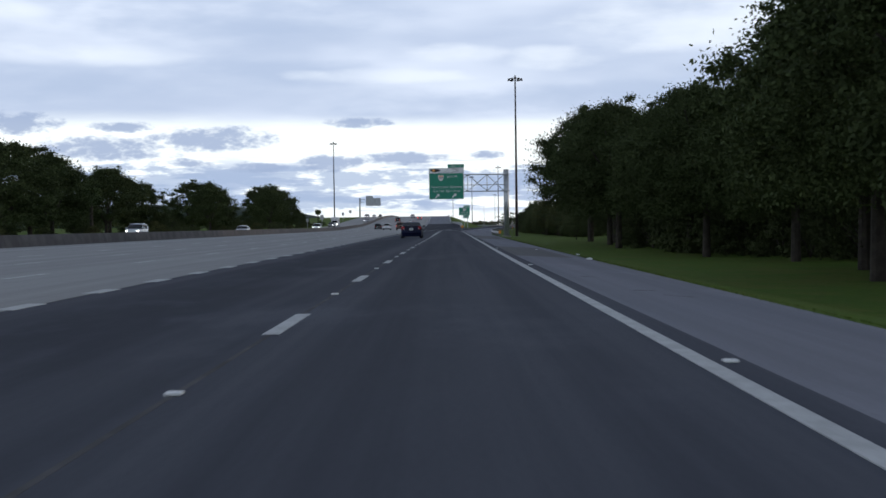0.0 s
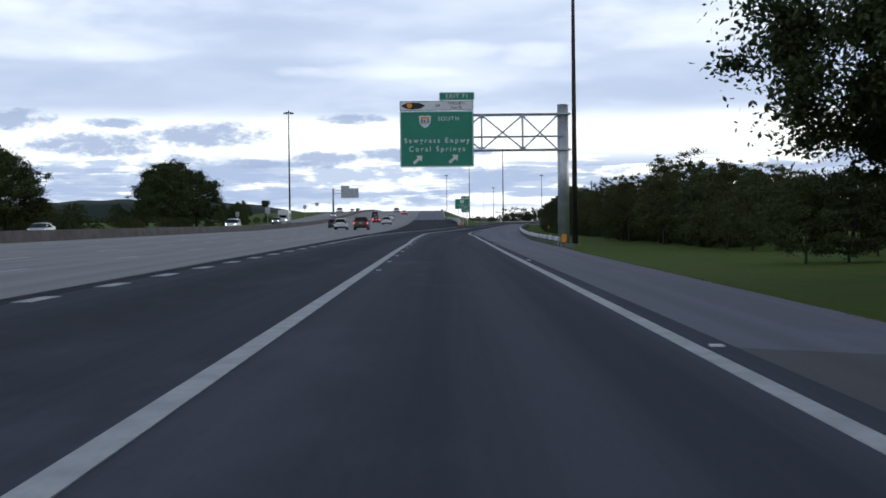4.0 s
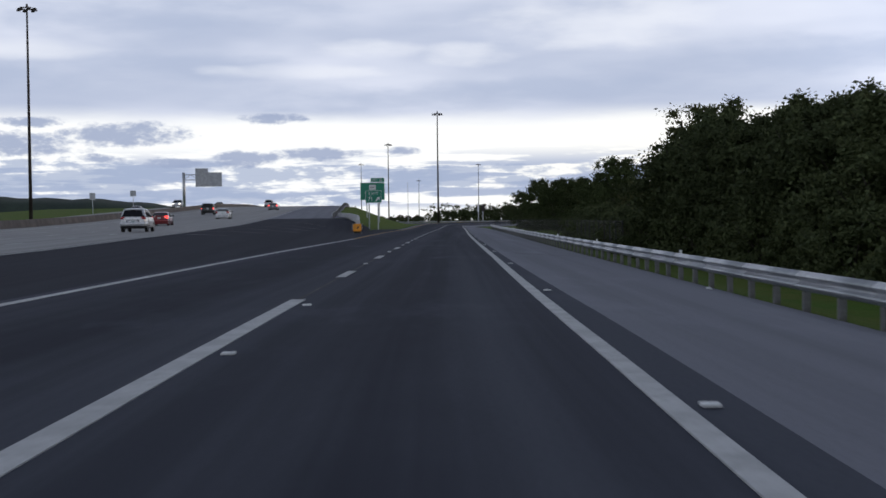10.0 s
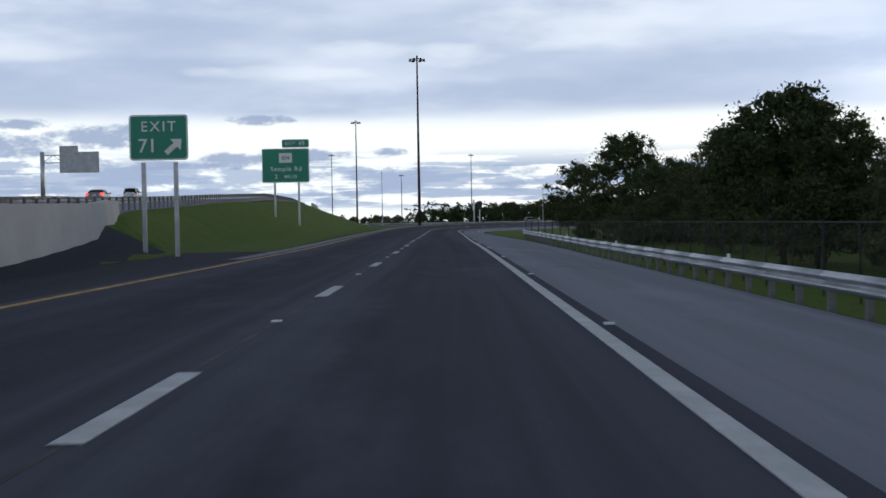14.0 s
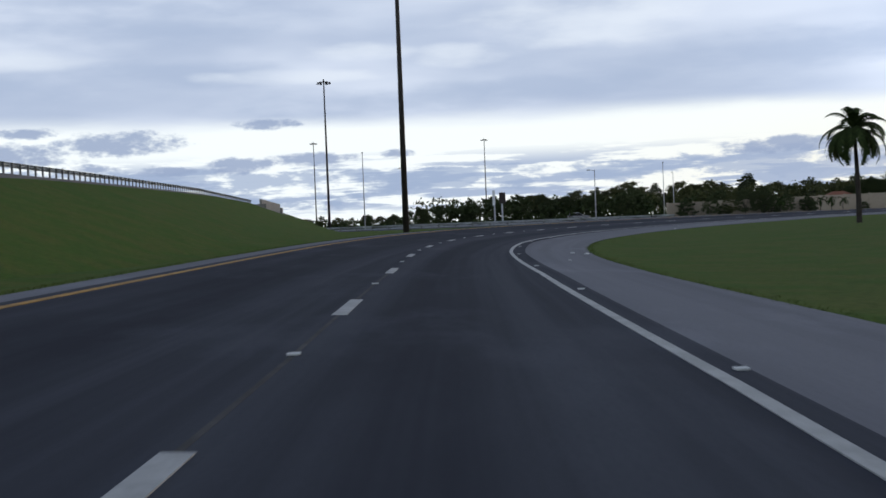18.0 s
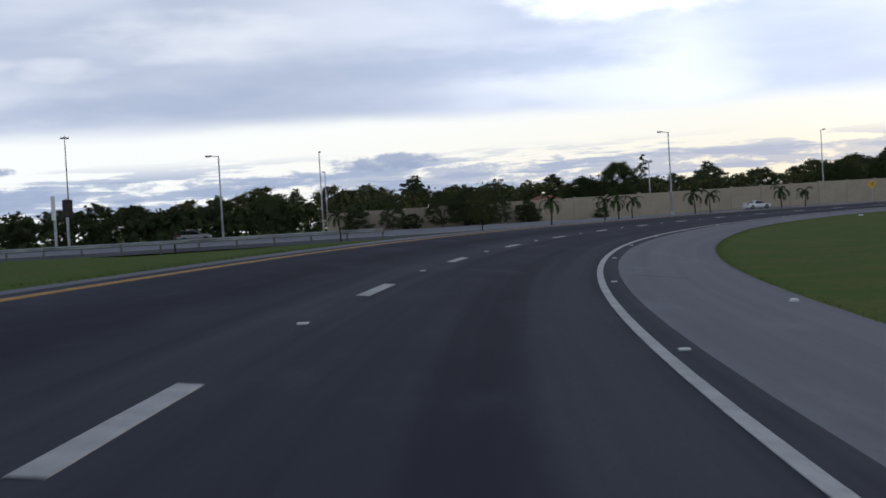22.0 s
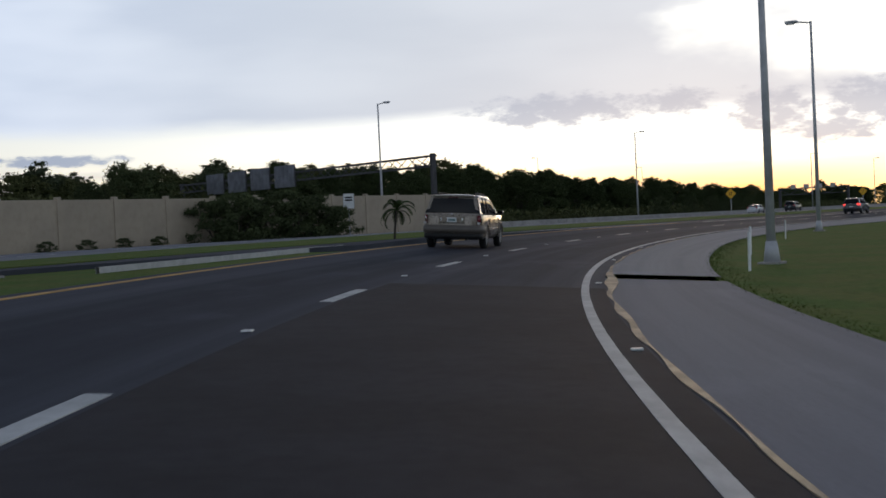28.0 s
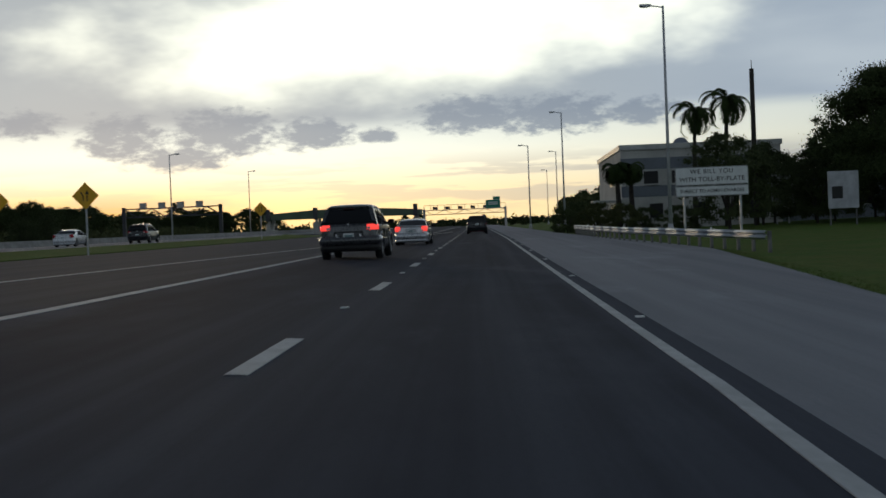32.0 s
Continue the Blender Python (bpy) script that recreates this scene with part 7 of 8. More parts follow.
# ---- low wooded hills and far woods on the skyline
def skyline(name, points, height, wob, seed, label, material, z0=-1.0, per=14, size=0.65):
    r = np.random.default_rng(seed)
    p = np.array(points, float)
    seg = np.concatenate([[0], np.cumsum(np.hypot(*np.diff(p, axis=0).T))])
    q = np.arange(0, seg[-1], 4.0)
    x, y = np.interp(q, seg, p[:, 0]), np.interp(q, seg, p[:, 1])
    top = height * (1 + wob * (np.sin(q * 0.011 + seed) * 0.6 + np.sin(q * 0.031 + 2 * seed) * 0.4))
    n = len(q)
    k = 10
    c = np.stack([np.repeat(x, k) + r.uniform(-8, 8, n * k), np.repeat(y, k) + r.uniform(-8, 8, n * k), np.repeat(top, k) * r.uniform(0.02, 1.0, n * k) ** 0.6 + z0], 1)
    v, f = leaves_at(r, c, np.full(n * k, 2.0), per, size)
    tagged(new(name, mesh_of(name, v, f, material)), label, "woods", kind="stuff")


skyline("far_woods_low", [(-160, 700), (-120, 900), (-60, 1050), (20, 1080), (50, 1076)], 4.2, 0.3, 1, "low dark far woods on the skyline", LEAF, per=10)
skyline("far_woods", [(50, 1076), (120, 1060), (300, 1010), (520, 960)], 9.0, 0.25, 1, "dark far woods on the skyline", LEAF)
skyline("far_woods_west", [(-110, -20), (-130, 150), (-150, 350), (-170, 700)], 9.0, 0.3, 2, "dark far woods beyond the motorway", LEAF)
skyline("far_woods_plaza", [(560, 960), (720, 900), (760, 800), (740, 700), (600, 650), (450, 640), (300, 690)], 2.8, 0.25, 3, "low dark far woods behind the toll plaza", LEAF, per=30)
skyline("wall_thicket", [(95, 903), (200, 900), (275, 900)], 7.6, 0.2, 6, "dense dark thicket behind the noise wall", LEAF_DRY, per=30, size=0.5)
skyline("row_undergrowth", [(278, 880), (480, 880), (640, 882)], 2.4, 0.2, 8, "dark undergrowth behind the expressway barrier", LEAF_DRY, z0=0.0, per=22, size=0.35)
skyline("row_thicket", [(275, 902), (480, 902), (760, 905)], 8.0, 0.2, 6, "dense dark thicket behind the expressway barrier", LEAF_DRY, per=24, size=0.5)
skyline("expressway_thicket", [(-160, 852), (-40, 850), (30, 849)], 1.6, 0.3, 7, "low dark thicket beside the expressway", LEAF, per=8, size=0.4)
skyline("wall_foot_thicket", [(42, 848), (96, 847)], 4.5, 0.3, 7, "dense dark thicket where the noise wall begins", LEAF)
skyline("wood_edge", [(60, 20), (60, 200), (58, 350), (66, 480), (84, 540), (150, 560)], 7.2, 0.3, 4, "dark wood behind the roadside trees", LEAF, per=30, size=0.42)
bm = bmesh.new()
n = 60
rows = []
for k in range(n + 1):
    x = -1000 + 880 * k / n
    h = 33 * min(1.0, k / 6, (n - k) / 12) ** 0.6 * (0.96 + 0.04 * math.sin(k * 0.5) + 0.03 * math.sin(k * 1.7))
    rows.append([bm.verts.new((x, 1750 + 0.12 * x, -2)), bm.verts.new((x, 1790 + 0.12 * x, h * 0.75)), bm.verts.new((x, 1840 + 0.12 * x, h)), bm.verts.new((x, 1950 + 0.12 * x, -2))])
for a, b in zip(rows, rows[1:]):
    for i in range(3):
        bm.faces.new((a[i], b[i], b[i + 1], a[i + 1]))
tagged(part("far_hill", bm, mat("wooded_hillside", (0.014, 0.030, 0.022), 0.95, vary=0.5, scale=0.02, bump=0.8, bump_scale=0.1, second=(0.022, 0.040, 0.026)), smooth=True), "long low green hill on the horizon", "hill", kind="structure")


# ---- grass blades along the pavement edges
def tufts(name, side, s0, s1, count, reach, seed):
    r = np.random.default_rng(seed)
    s = r.uniform(s0, s1, count)
    edge = VERGE_R(s) if side > 0 else VERGE_L(s)
    d = edge + side * (r.uniform(0, 1, count) ** 1.5 * reach - 0.08)
    x, y = spot(s, d)
    f = fall(s, d)
    z = np.maximum(terrain(x, y), 0) + (road_z(s, d) - f) * np.clip((26 - np.abs(d)) / 12, 0, 1) + f - 0.02
    base = np.stack([x, y, z], 1)
    a = r.uniform(0, 2 * math.pi, count)
    w = r.uniform(0.005, 0.013, count)
    h = r.uniform(0.025, 0.065, count) * np.clip(1.25 - (d - edge) * side / reach, 0.3, 1)
    lean = r.normal(0, 0.05, (count, 2))
    side_v = np.stack([np.cos(a) * w, np.sin(a) * w, np.zeros(count)], 1)
    tip = base + np.stack([lean[:, 0], lean[:, 1], h], 1)
    verts = np.stack([base - side_v, base + side_v, tip], 1).reshape(-1, 3)
    tagged(new(name, mesh_of(name, verts, np.arange(3 * count).reshape(-1, 3), BLADE)), "short uneven grass blades along the pavement edge", "grass", kind="stuff")


BLADE = leaf_mat("grass_blades", (0.055, 0.098, 0.014), (0.098, 0.122, 0.026))
tufts("grass_blades", 1, -20, 480, 30000, 0.7, 11)
tufts("grass_blades", 1, 480, 960, 34000, 0.8, 12)
tufts("grass_blades", -1, 470, 866, 22000, 0.7, 13)


# ---- vehicles
TYRE = mat("black_rubber", (0.009, 0.009, 0.010), 0.9, vary=0.2, scale=6)
ALLOY = mat("grey_alloy", (0.42, 0.43, 0.44), 0.35, 0.8, vary=0.15, scale=5)
CHROME = mat("bright_trim", (0.62, 0.63, 0.65), 0.18, 1.0, vary=0.1, scale=5)
TRIM = mat("black_plastic_trim", (0.010, 0.010, 0.011), 0.7, vary=0.2, scale=5)
GLASS = mat("dark_tinted_glass", (0.004, 0.0045, 0.006), 0.08, 0.0, vary=0.1, scale=1.0, spec=0.3)
TAIL = mat("red_lamp_lens", (0.42, 0.012, 0.018), 0.2, vary=0.2, scale=9)
TAIL_DARK = mat("wine_red_lamp_lens", (0.15, 0.008, 0.012), 0.2, vary=0.3, scale=9)
TAIL_ON = mat("lit_red_lamp_lens", (0.45, 0.02, 0.015), 0.25, vary=0.2, scale=9, emit=((1.0, 0.06, 0.05), 2.2))
HEAD_ON = mat("lit_headlamp", (0.8, 0.8, 0.75), 0.2, vary=0.1, scale=9, emit=((1.0, 0.97, 0.88), 6.0))
DEAD_LAMP = mat("unlit_dark_red_lens", (0.06, 0.004, 0.005), 0.25, vary=0.2, scale=9)
CLEAR = mat("clear_lamp_lens", (0.55, 0.54, 0.52), 0.2, vary=0.2, scale=9)
PLATE = mat("pale_number_plate", (0.68, 0.70, 0.70), 0.5, vary=0.1, scale=9)
PLATE_INK = mat("grey_green_plate_ink", (0.16, 0.24, 0.24), 0.6, vary=0.1, scale=9)


def car_paint(name, color, second=None):
    return mat(name, color, 0.28, 0.35, vary=0.10, scale=1.2, coat=0.7, second=second or tuple(c * 0.93 for c in color))


def loft(stations):
    """Stations: (y, [half outline points from low outside to top inside]). Mirrored and closed."""
    bm = bmesh.new()
    rows = []
    for y, half in stations:
        full = [(x, z) for x, z in half] + [(-x, z) for x, z in reversed(half)]
        rows.append([bm.verts.new((x, y, z)) for x, z in full])
    n = len(rows[0])
    for a, b in zip(rows, rows[1:]):
        for i in range(n):
            j = (i + 1) % n
            bm.faces.new((a[i], b[i], b[j], a[j]))
    bm.faces.new(rows[0][::-1])
    bm.faces.new(rows[-1])
    bmesh.ops.recalc_face_normals(bm, faces=bm.faces)
    return bm


def quad_plate(corners, thick, bulge=0.0):
    """A thin slightly rounded panel through four corners (in order)."""
    a, b, c, d = [Vector(p) for p in corners]
    nrm = (b - a).cross(d - a).normalized()
    bm = bmesh.new()
    n = 6
    front = []
    for i in range(n + 1):
        row = []
        for j in range(n + 1):
            u, v = i / n, j / n
            p = a * (1 - u) * (1 - v) + b * u * (1 - v) + c * u * v + d * (1 - u) * v
            row.append(bm.verts.new(p + nrm * (thick + bulge * math.sin(math.pi * u) * math.sin(math.pi * v))))
        front.append(row)
    for i in range(n):
        for j in range(n):
            bm.faces.new((front[i][j], front[i + 1][j], front[i + 1][j + 1], front[i][j + 1]))
    back = [bm.verts.new(p) for p in (a, b, c, d)]
    edge = [[front[i][0] for i in range(n + 1)], [front[n][j] for j in range(n + 1)], [front[i][n] for i in range(n, -1, -1)], [front[0][j] for j in range(n, -1, -1)]]
    for k, e in enumerate(edge):
        p, q = back[k], back[(k + 1) % 4]
        bm.faces.new([p, *e, q][:2] + e[1:] + [q]) if False else bm.faces.new([q, p, *e])
    bmesh.ops.recalc_face_normals(bm, faces=bm.faces)
    return bm


def wheel_meshes(r, w):
    bm = bmesh.new()
    prof = [(r * 0.62, -w / 2), (r * 0.93, -w / 2), (r, -w * 0.36), (r, w * 0.36), (r * 0.93, w / 2), (r * 0.62, w / 2)]
    n = 28
    rows = [[bm.verts.new((x, rr * math.cos(2 * math.pi * k / n), rr * math.sin(2 * math.pi * k / n))) for rr, x in prof] for k in range(n)]
    for k in range(n):
        a, b = rows[k], rows[(k + 1) % n]
        for i in range(len(prof) - 1):
            bm.faces.new((a[i], a[i + 1], b[i + 1], b[i]))
    bmesh.ops.recalc_face_normals(bm, faces=bm.faces)
    tyre = bpy.data.meshes.new("tyre")
    bm.to_mesh(tyre)
    bm.free()
    tyre.materials.append(TYRE)
    tyre.polygons.foreach_set("use_smooth", [True] * len(tyre.polygons))
    bm = bmesh.new()
    rod(bm, (-w * 0.40, 0, 0), (w * 0.26, 0, 0), r * 0.60, n=24)
    bm2 = bm
    for k in range(10):
        a = 2 * math.pi * k / 10
        m = Matrix.Rotation(a, 4, "X") @ Matrix.Translation((w * 0.33, r * 0.34, 0)) @ Matrix.Diagonal((w * 0.2, r * 0.5, r * 0.11, 1))
        bmesh.ops.create_cube(bm2, size=1.0, matrix=m)
    rod(bm2, (w * 0.2, 0, 0), (w * 0.45, 0, 0), r * 0.14, n=12)
    rim_ring = 20
    for k in range(rim_ring):
        a0, a1 = 2 * math.pi * k / rim_ring, 2 * math.pi * (k + 1) / rim_ring
        rod(bm2, (w * 0.42, r * 0.60 * math.cos(a0), r * 0.60 * math.sin(a0)), (w * 0.42, r * 0.60 * math.cos(a1), r * 0.60 * math.sin(a1)), r * 0.035, n=5)
    rim = bpy.data.meshes.new("rim")
    bm2.to_mesh(rim)
    bm2.free()
    rim.materials.append(ALLOY)
    return tyre, rim


WHEELS = {}
SHAPES = {
    # length, width, height, wheel radius, axles from the back, sill, belt, tail and nose heights, roof outline (y from the back, z)
    "sedan": dict(L=4.46, W=1.72, H=1.37, wr=0.315, axles=(0.86, 3.48), sill=0.21, belt=0.91, tail=0.99, nose=0.72, roof=((0.50, 0.96), (1.28, 1.315), (1.85, 1.37), (2.45, 1.34), (3.42, 0.91)), lean_in=0.255),
    "suv": dict(L=4.77, W=1.96, H=1.80, wr=0.37, axles=(1.02, 3.72), sill=0.36, belt=1.13, tail=1.16, nose=1.02, roof=((0.05, 1.13), (0.30, 1.745), (0.75, 1.795), (2.45, 1.76), (3.50, 1.14)), lean_in=0.185),
    "hatch": dict(L=4.43, W=1.81, H=1.68, wr=0.345, axles=(0.88, 3.50), sill=0.30, belt=1.06, tail=1.08, nose=0.94, roof=((0.06, 1.06), (0.42, 1.60), (0.90, 1.68), (2.25, 1.64), (3.30, 1.07)), lean_in=0.22),
}
# half width of the body over the distance from its tail and from its nose
PLAN_Y = (0.0, 0.02, 0.06, 0.13, 0.27, 0.55, 1.0)
PLAN_W = (0.70, 0.80, 0.88, 0.935, 0.975, 0.995, 1.0)
NOSE_W = (0.52, 0.64, 0.74, 0.83, 0.91, 0.965, 1.0)


def prism(points, z0, z1, bevel=0.0, tilt=0.0):
    """An outline (x, y) raised from z0 to z1, its top shifted by tilt along y."""
    bm = bmesh.new()
    low = [bm.verts.new((x, y, z0)) for x, y in points]
    high = [bm.verts.new((x, y + tilt, z1)) for x, y in points]
    n = len(points)
    for i in range(n):
        j = (i + 1) % n
        bm.faces.new((low[i], low[j], high[j], high[i]))
    bm.faces.new(low[::-1])
    bm.faces.new(high)
    bmesh.ops.recalc_face_normals(bm, faces=bm.faces)
    if bevel:
        edges = [e for e in bm.edges if abs(e.verts[0].co.z - e.verts[1].co.z) < 1e-4]
        bmesh.ops.bevel(bm, geom=edges, offset=bevel, segments=3, affect="EDGES")
    return bm


def wrap(w2, f0, y1, out, deep=0.10):
    """Plan outline of a piece that follows the tail's rounded corner from f0 of the half width to y1 along the side."""
    pts = [(w2 * f0, -out)]
    for y, f in zip(PLAN_Y, PLAN_W):
        if f > f0 and y < y1:
            pts.append((w2 * f + out, y - out * (1 - min(1, y / 0.3))))
    f = float(np.interp(y1, PLAN_Y, PLAN_W))
    pts += [(w2 * f + out, y1), (w2 * f - deep, y1), (w2 * f0, deep)]
    return pts


def arch_ring(r0, r1, depth, z_low, cz):
    """A half ring, flat side on the wheel's plane, thick along x."""
    n = 20
    low = math.asin(max(-0.9, min(0.9, (z_low - cz) / r1)))
    angs = [low + (math.pi - 2 * low) * k / n for k in range(n + 1)]
    bm = bmesh.new()
    rows = []
    for a in angs:
        rows.append([bm.verts.new((x, r * math.cos(a), cz + r * math.sin(a))) for x, r in ((0, r0), (depth, r0), (depth * 0.9, (r0 + 2 * r1) / 3), (0, r1))])
    for a, b in zip(rows, rows[1:]):
        for i in range(4):
            j = (i + 1) % 4
            bm.faces.new((a[i], a[j], b[j], b[i]))
    bm.faces.new(rows[0])
    bm.faces.new(rows[-1][::-1])
    bmesh.ops.recalc_face_normals(bm, faces=bm.faces)
    return bm


def arch_disc(r, z_low, cz):
    """Solid black disc painting the shaded hollow over a wheel, cut off level below."""
    n = 22
    low = math.asin(max(-0.95, min(0.95, (z_low - cz) / r)))
    pts = [(r * math.cos(low + (math.pi - 2 * low) * k / n), cz + r * math.sin(low + (math.pi - 2 * low) * k / n)) for k in range(n + 1)]
    bm = bmesh.new()
    a = [bm.verts.new((0, y, z)) for y, z in pts]
    b = [bm.verts.new((0.3, y, z)) for y, z in pts]
    bm.faces.new(a)
    bm.faces.new(b[::-1])
    for i in range(len(pts)):
        j = (i + 1) % len(pts)
        bm.faces.new((a[i], b[i], b[j], a[j]))
    bmesh.ops.recalc_face_normals(bm, faces=bm.faces)
    return bm


def car(kind, paint, x, y, heading, label, lit=False, oncoming=False, z=None, lean=0.0, rack=False, group="", plate_bars=True, name=None, lower=None):
    """A car whose tail is at its origin and which points along +y before it is turned."""
    g = SHAPES[kind]
    L, W, H, wr, sill, b, tail, nose = g["L"], g["W"], g["H"], g["wr"], g["sill"], g["belt"], g["tail"], g["nose"]
    z = ground_z(x, y) + 0.03 if z is None else z
    th = empty(name or {"sedan": "sedan_car", "suv": "sport_utility_car", "hatch": "hatchback_car"}[kind], pose(x, y, z, 0, lean, heading), label, "car", group)
    w2 = W / 2
    sedan = kind == "sedan"
    # lower body: rounded in plan, sides barrelled
    R = g["roof"]
    st = []
    for yy in (0.0, 0.02, 0.06, 0.13, 0.27, 0.5, 0.9, 1.4, L * 0.5, L - 1.6, L - 1.2, L - 0.8, L - 0.5, L - 0.27, L - 0.13, L - 0.06, L - 0.02, L):
        w = w2 * min(float(np.interp(yy, PLAN_Y, PLAN_W)), float(np.interp(L - yy, PLAN_Y, NOSE_W)))
        top = float(np.interp(yy, (0.0, 0.03, 0.10, 0.3, R[0][0] + 0.05, R[0][0] + 0.7, L - 1.25, L - 0.5, L - 0.1, L), (tail - 0.09, tail - 0.045, tail - 0.015, tail, tail if sedan else b + 0.02, b + 0.005, b - 0.005, nose + 0.08, nose - 0.05, nose - 0.13)))
        low = sill + float(np.interp(min(yy, L - yy), (0.0, 0.06, 0.3), (0.13, 0.05, 0.0)))
        hgt = top - low
        r = 0.09 if min(yy, L - yy) > 0.2 else 0.06
        half = [(w - 0.07, low), (w - 0.02, low + hgt * 0.14), (w - 0.003, low + hgt * 0.34), (w, low + hgt * 0.52), (w - 0.012, low + hgt * 0.74)]
        for i in range(5):
            a = radians(90 * i / 4)
            half.append((w - 0.025 - r + r * math.cos(a), top - r * 0.8 + r * 0.8 * math.sin(a)))
        half.append((w * 0.5, top + 0.018))
        st.append((yy, half))
    body = part("body", loft(st), paint, th, smooth=True)
    bv = body.modifiers.new("edges", "BEVEL")
    bv.width, bv.segments, bv.limit_method, bv.angle_limit = 0.02, 2, "ANGLE", radians(55)
    # glasshouse under a painted roof
    ctrl_y, ctrl_z = [p[0] for p in R], [p[1] for p in R]
    dy = np.linspace(ctrl_y[0] - 0.4, ctrl_y[-1] + 0.4, 120)
    dz = np.interp(dy, ctrl_y, ctrl_z)
    dz = np.convolve(np.pad(dz, 5, mode="edge"), np.ones(11) / 11, "valid")
    roof_z = lambda yy: float(np.interp(yy, dy, dz))
    zb = b - 0.03
    inset = lambda zz: w2 * (0.945 - g["lean_in"] * max(0.0, zz - b) / (H - b))

    def across(yy, grow=0.0, from_z=None):
        zz = max(roof_z(yy), zb + 0.04) + grow
        edge = max(zb + 0.02, zz - 0.09)
        pts = [(inset(zb if from_z is None else from_z) + grow, zb if from_z is None else from_z)]
        for i in range(5):
            a = radians(90 * i / 4)
            wi = inset(edge) + grow
            pts.append((wi - 0.13 + 0.13 * math.cos(a), edge + (zz - edge) * 0.8 * math.sin(a)))
        pts.append((0.25, zz))
        return pts
    ys = np.linspace(R[0][0], R[4][0], 24)
    part("cabin", loft([(float(q), across(float(q))) for q in ys]), GLASS, th, "dark tinted glass", smooth=True)
    rys = np.linspace(R[1][0] - (0.06 if sedan else 0.10), R[3][0] + 0.12, 12)
    part("roof", loft([(float(q), across(float(q), 0.008, max(zb + 0.1, roof_z(float(q)) - 0.085))) for q in rys]), paint, th, smooth=True)
    (y0, z0), (y1, z1), (y2, z2), (y3, z3), (y4, z4) = R
    for sg in (-1, 1):
        def side_plate(nm, corners, m=paint):
            c = [(sg * (inset(zz) + 0.006), yy, zz) for yy, zz in corners]
            part(nm, quad_plate(c[::-1] if sg < 0 else c, 0.008), m, th)
        zr = lambda yy: max(zb + 0.02, roof_z(yy) - 0.07)
        if sedan:
            side_plate("rear_pillar", [(y0 + 0.16, zb + 0.03), (y0 + 0.80, zb + 0.0), (y1 + 0.34, zr(y1 + 0.34)), (y1 - 0.02, zr(y1) - 0.01)])
        else:
            side_plate("rear_pillar", [(y0 + 0.02, zb), (y0 + 0.34, zb), (y1 + 0.24, zr(y1 + 0.24)), (y1 - 0.02, zr(y1))])
        side_plate("front_pillar", [(y4 - 0.20, zb + 0.0), (y4 - 0.07, zb + 0.02), (y3 + 0.12, zr(y3 + 0.12)), (y3 + 0.02, zr(y3))])
        mid = (y2 + y3) / 2 + 0.12
        side_plate("door_pillar", [(mid - 0.05, zb), (mid + 0.05, zb), (mid + 0.03, zr(mid)), (mid - 0.04, zr(mid))], TRIM)
        q = y0 + 1.12 if not sedan else y0 + 0.98
        side_plate("quarter_pillar", [(q - 0.045, zb), (q + 0.03, zb), (q + (0.0 if not sedan else 0.26), zr(q)), (q - 0.06 + (0.0 if not sedan else 0.26), zr(q))], TRIM)
        side_plate("belt_strip", [(y0 + 0.34, zb + 0.02), (y4 - 0.3, zb + 0.02), (y4 - 0.3, zb + 0.045), (y0 + 0.34, zb + 0.045)], TRIM)
        flat = lambda u, v: (min(sg * (w2 + u), sg * (w2 + v)), max(sg * (w2 + u), sg * (w2 + v)))
        for yy in (g["axles"][0] + 0.52, mid, g["axles"][1] - 0.30):
            part("door_seam", boxed(*flat(-0.02, 0.002), yy - 0.005, yy + 0.005, sill + 0.12, b - 0.13), TRIM, th)
        for yy in (mid - 0.2, mid + 0.86 - 0.98 + 1.0):
            part("door_handle", boxed(*flat(-0.02, 0.022), yy - 0.10, yy + 0.10, b - 0.20, b - 0.165, 0.008), paint, th)
        part("side_strip", boxed(*flat(-0.01, 0.014), g["axles"][0] + 0.45, g["axles"][1] - 0.45, sill + 0.27, sill + 0.33, 0.006), CHROME if kind == "suv" else paint, th)
        mir = part("mirror", boxed(*flat(0.0, 0.22), y4 - 0.50, y4 - 0.38, b + 0.0, b + 0.14, 0.05), TRIM if sedan else paint, th, smooth=True)
        part("mirror_glass", boxed(*flat(0.035, 0.20), y4 - 0.528, y4 - 0.515, b + 0.03, b + 0.135), GLASS, mir)
        part("mirror_stalk", boxed(*flat(-0.10, 0.06), y4 - 0.47, y4 - 0.40, b - 0.01, b + 0.05, 0.01), TRIM, mir)
        for ya in g["axles"]:
            # black disc just proud of the side gives the uncut arch its shade
            ob = part("wheel_arch", arch_disc(wr * 1.16, sill - 0.03, wr + 0.02), TRIM, th)
            ob.location = (w2 + 0.004 - 0.3 if sg > 0 else -w2 - 0.004, ya, 0)
            if not sedan:
                ob = part("arch_flare", arch_ring(wr * 1.13, wr * 1.36, 0.045, sill + 0.02, wr + 0.02), lower or paint, th, smooth=True)
                ob.location, ob.rotation_euler = (sg * (w2 - 0.012), ya, 0), (0, 0, 0 if sg > 0 else math.pi)
            if kind not in WHEELS:
                WHEELS[kind] = wheel_meshes(wr, 0.21)
            ty = part("wheel", WHEELS[kind][0], None, th)
            ty.location, ty.rotation_euler = (sg * (w2 - 0.085), ya, wr), (0, 0, 0 if sg > 0 else math.pi)
            part("rim", WHEELS[kind][1], None, ty)
    # tail
    lamps = TAIL_ON if lit else TAIL_DARK if kind == "suv" else TAIL
    both = lambda pts: [(px, py) for px, py in pts] + [(-px, py) for px, py in reversed(pts)]
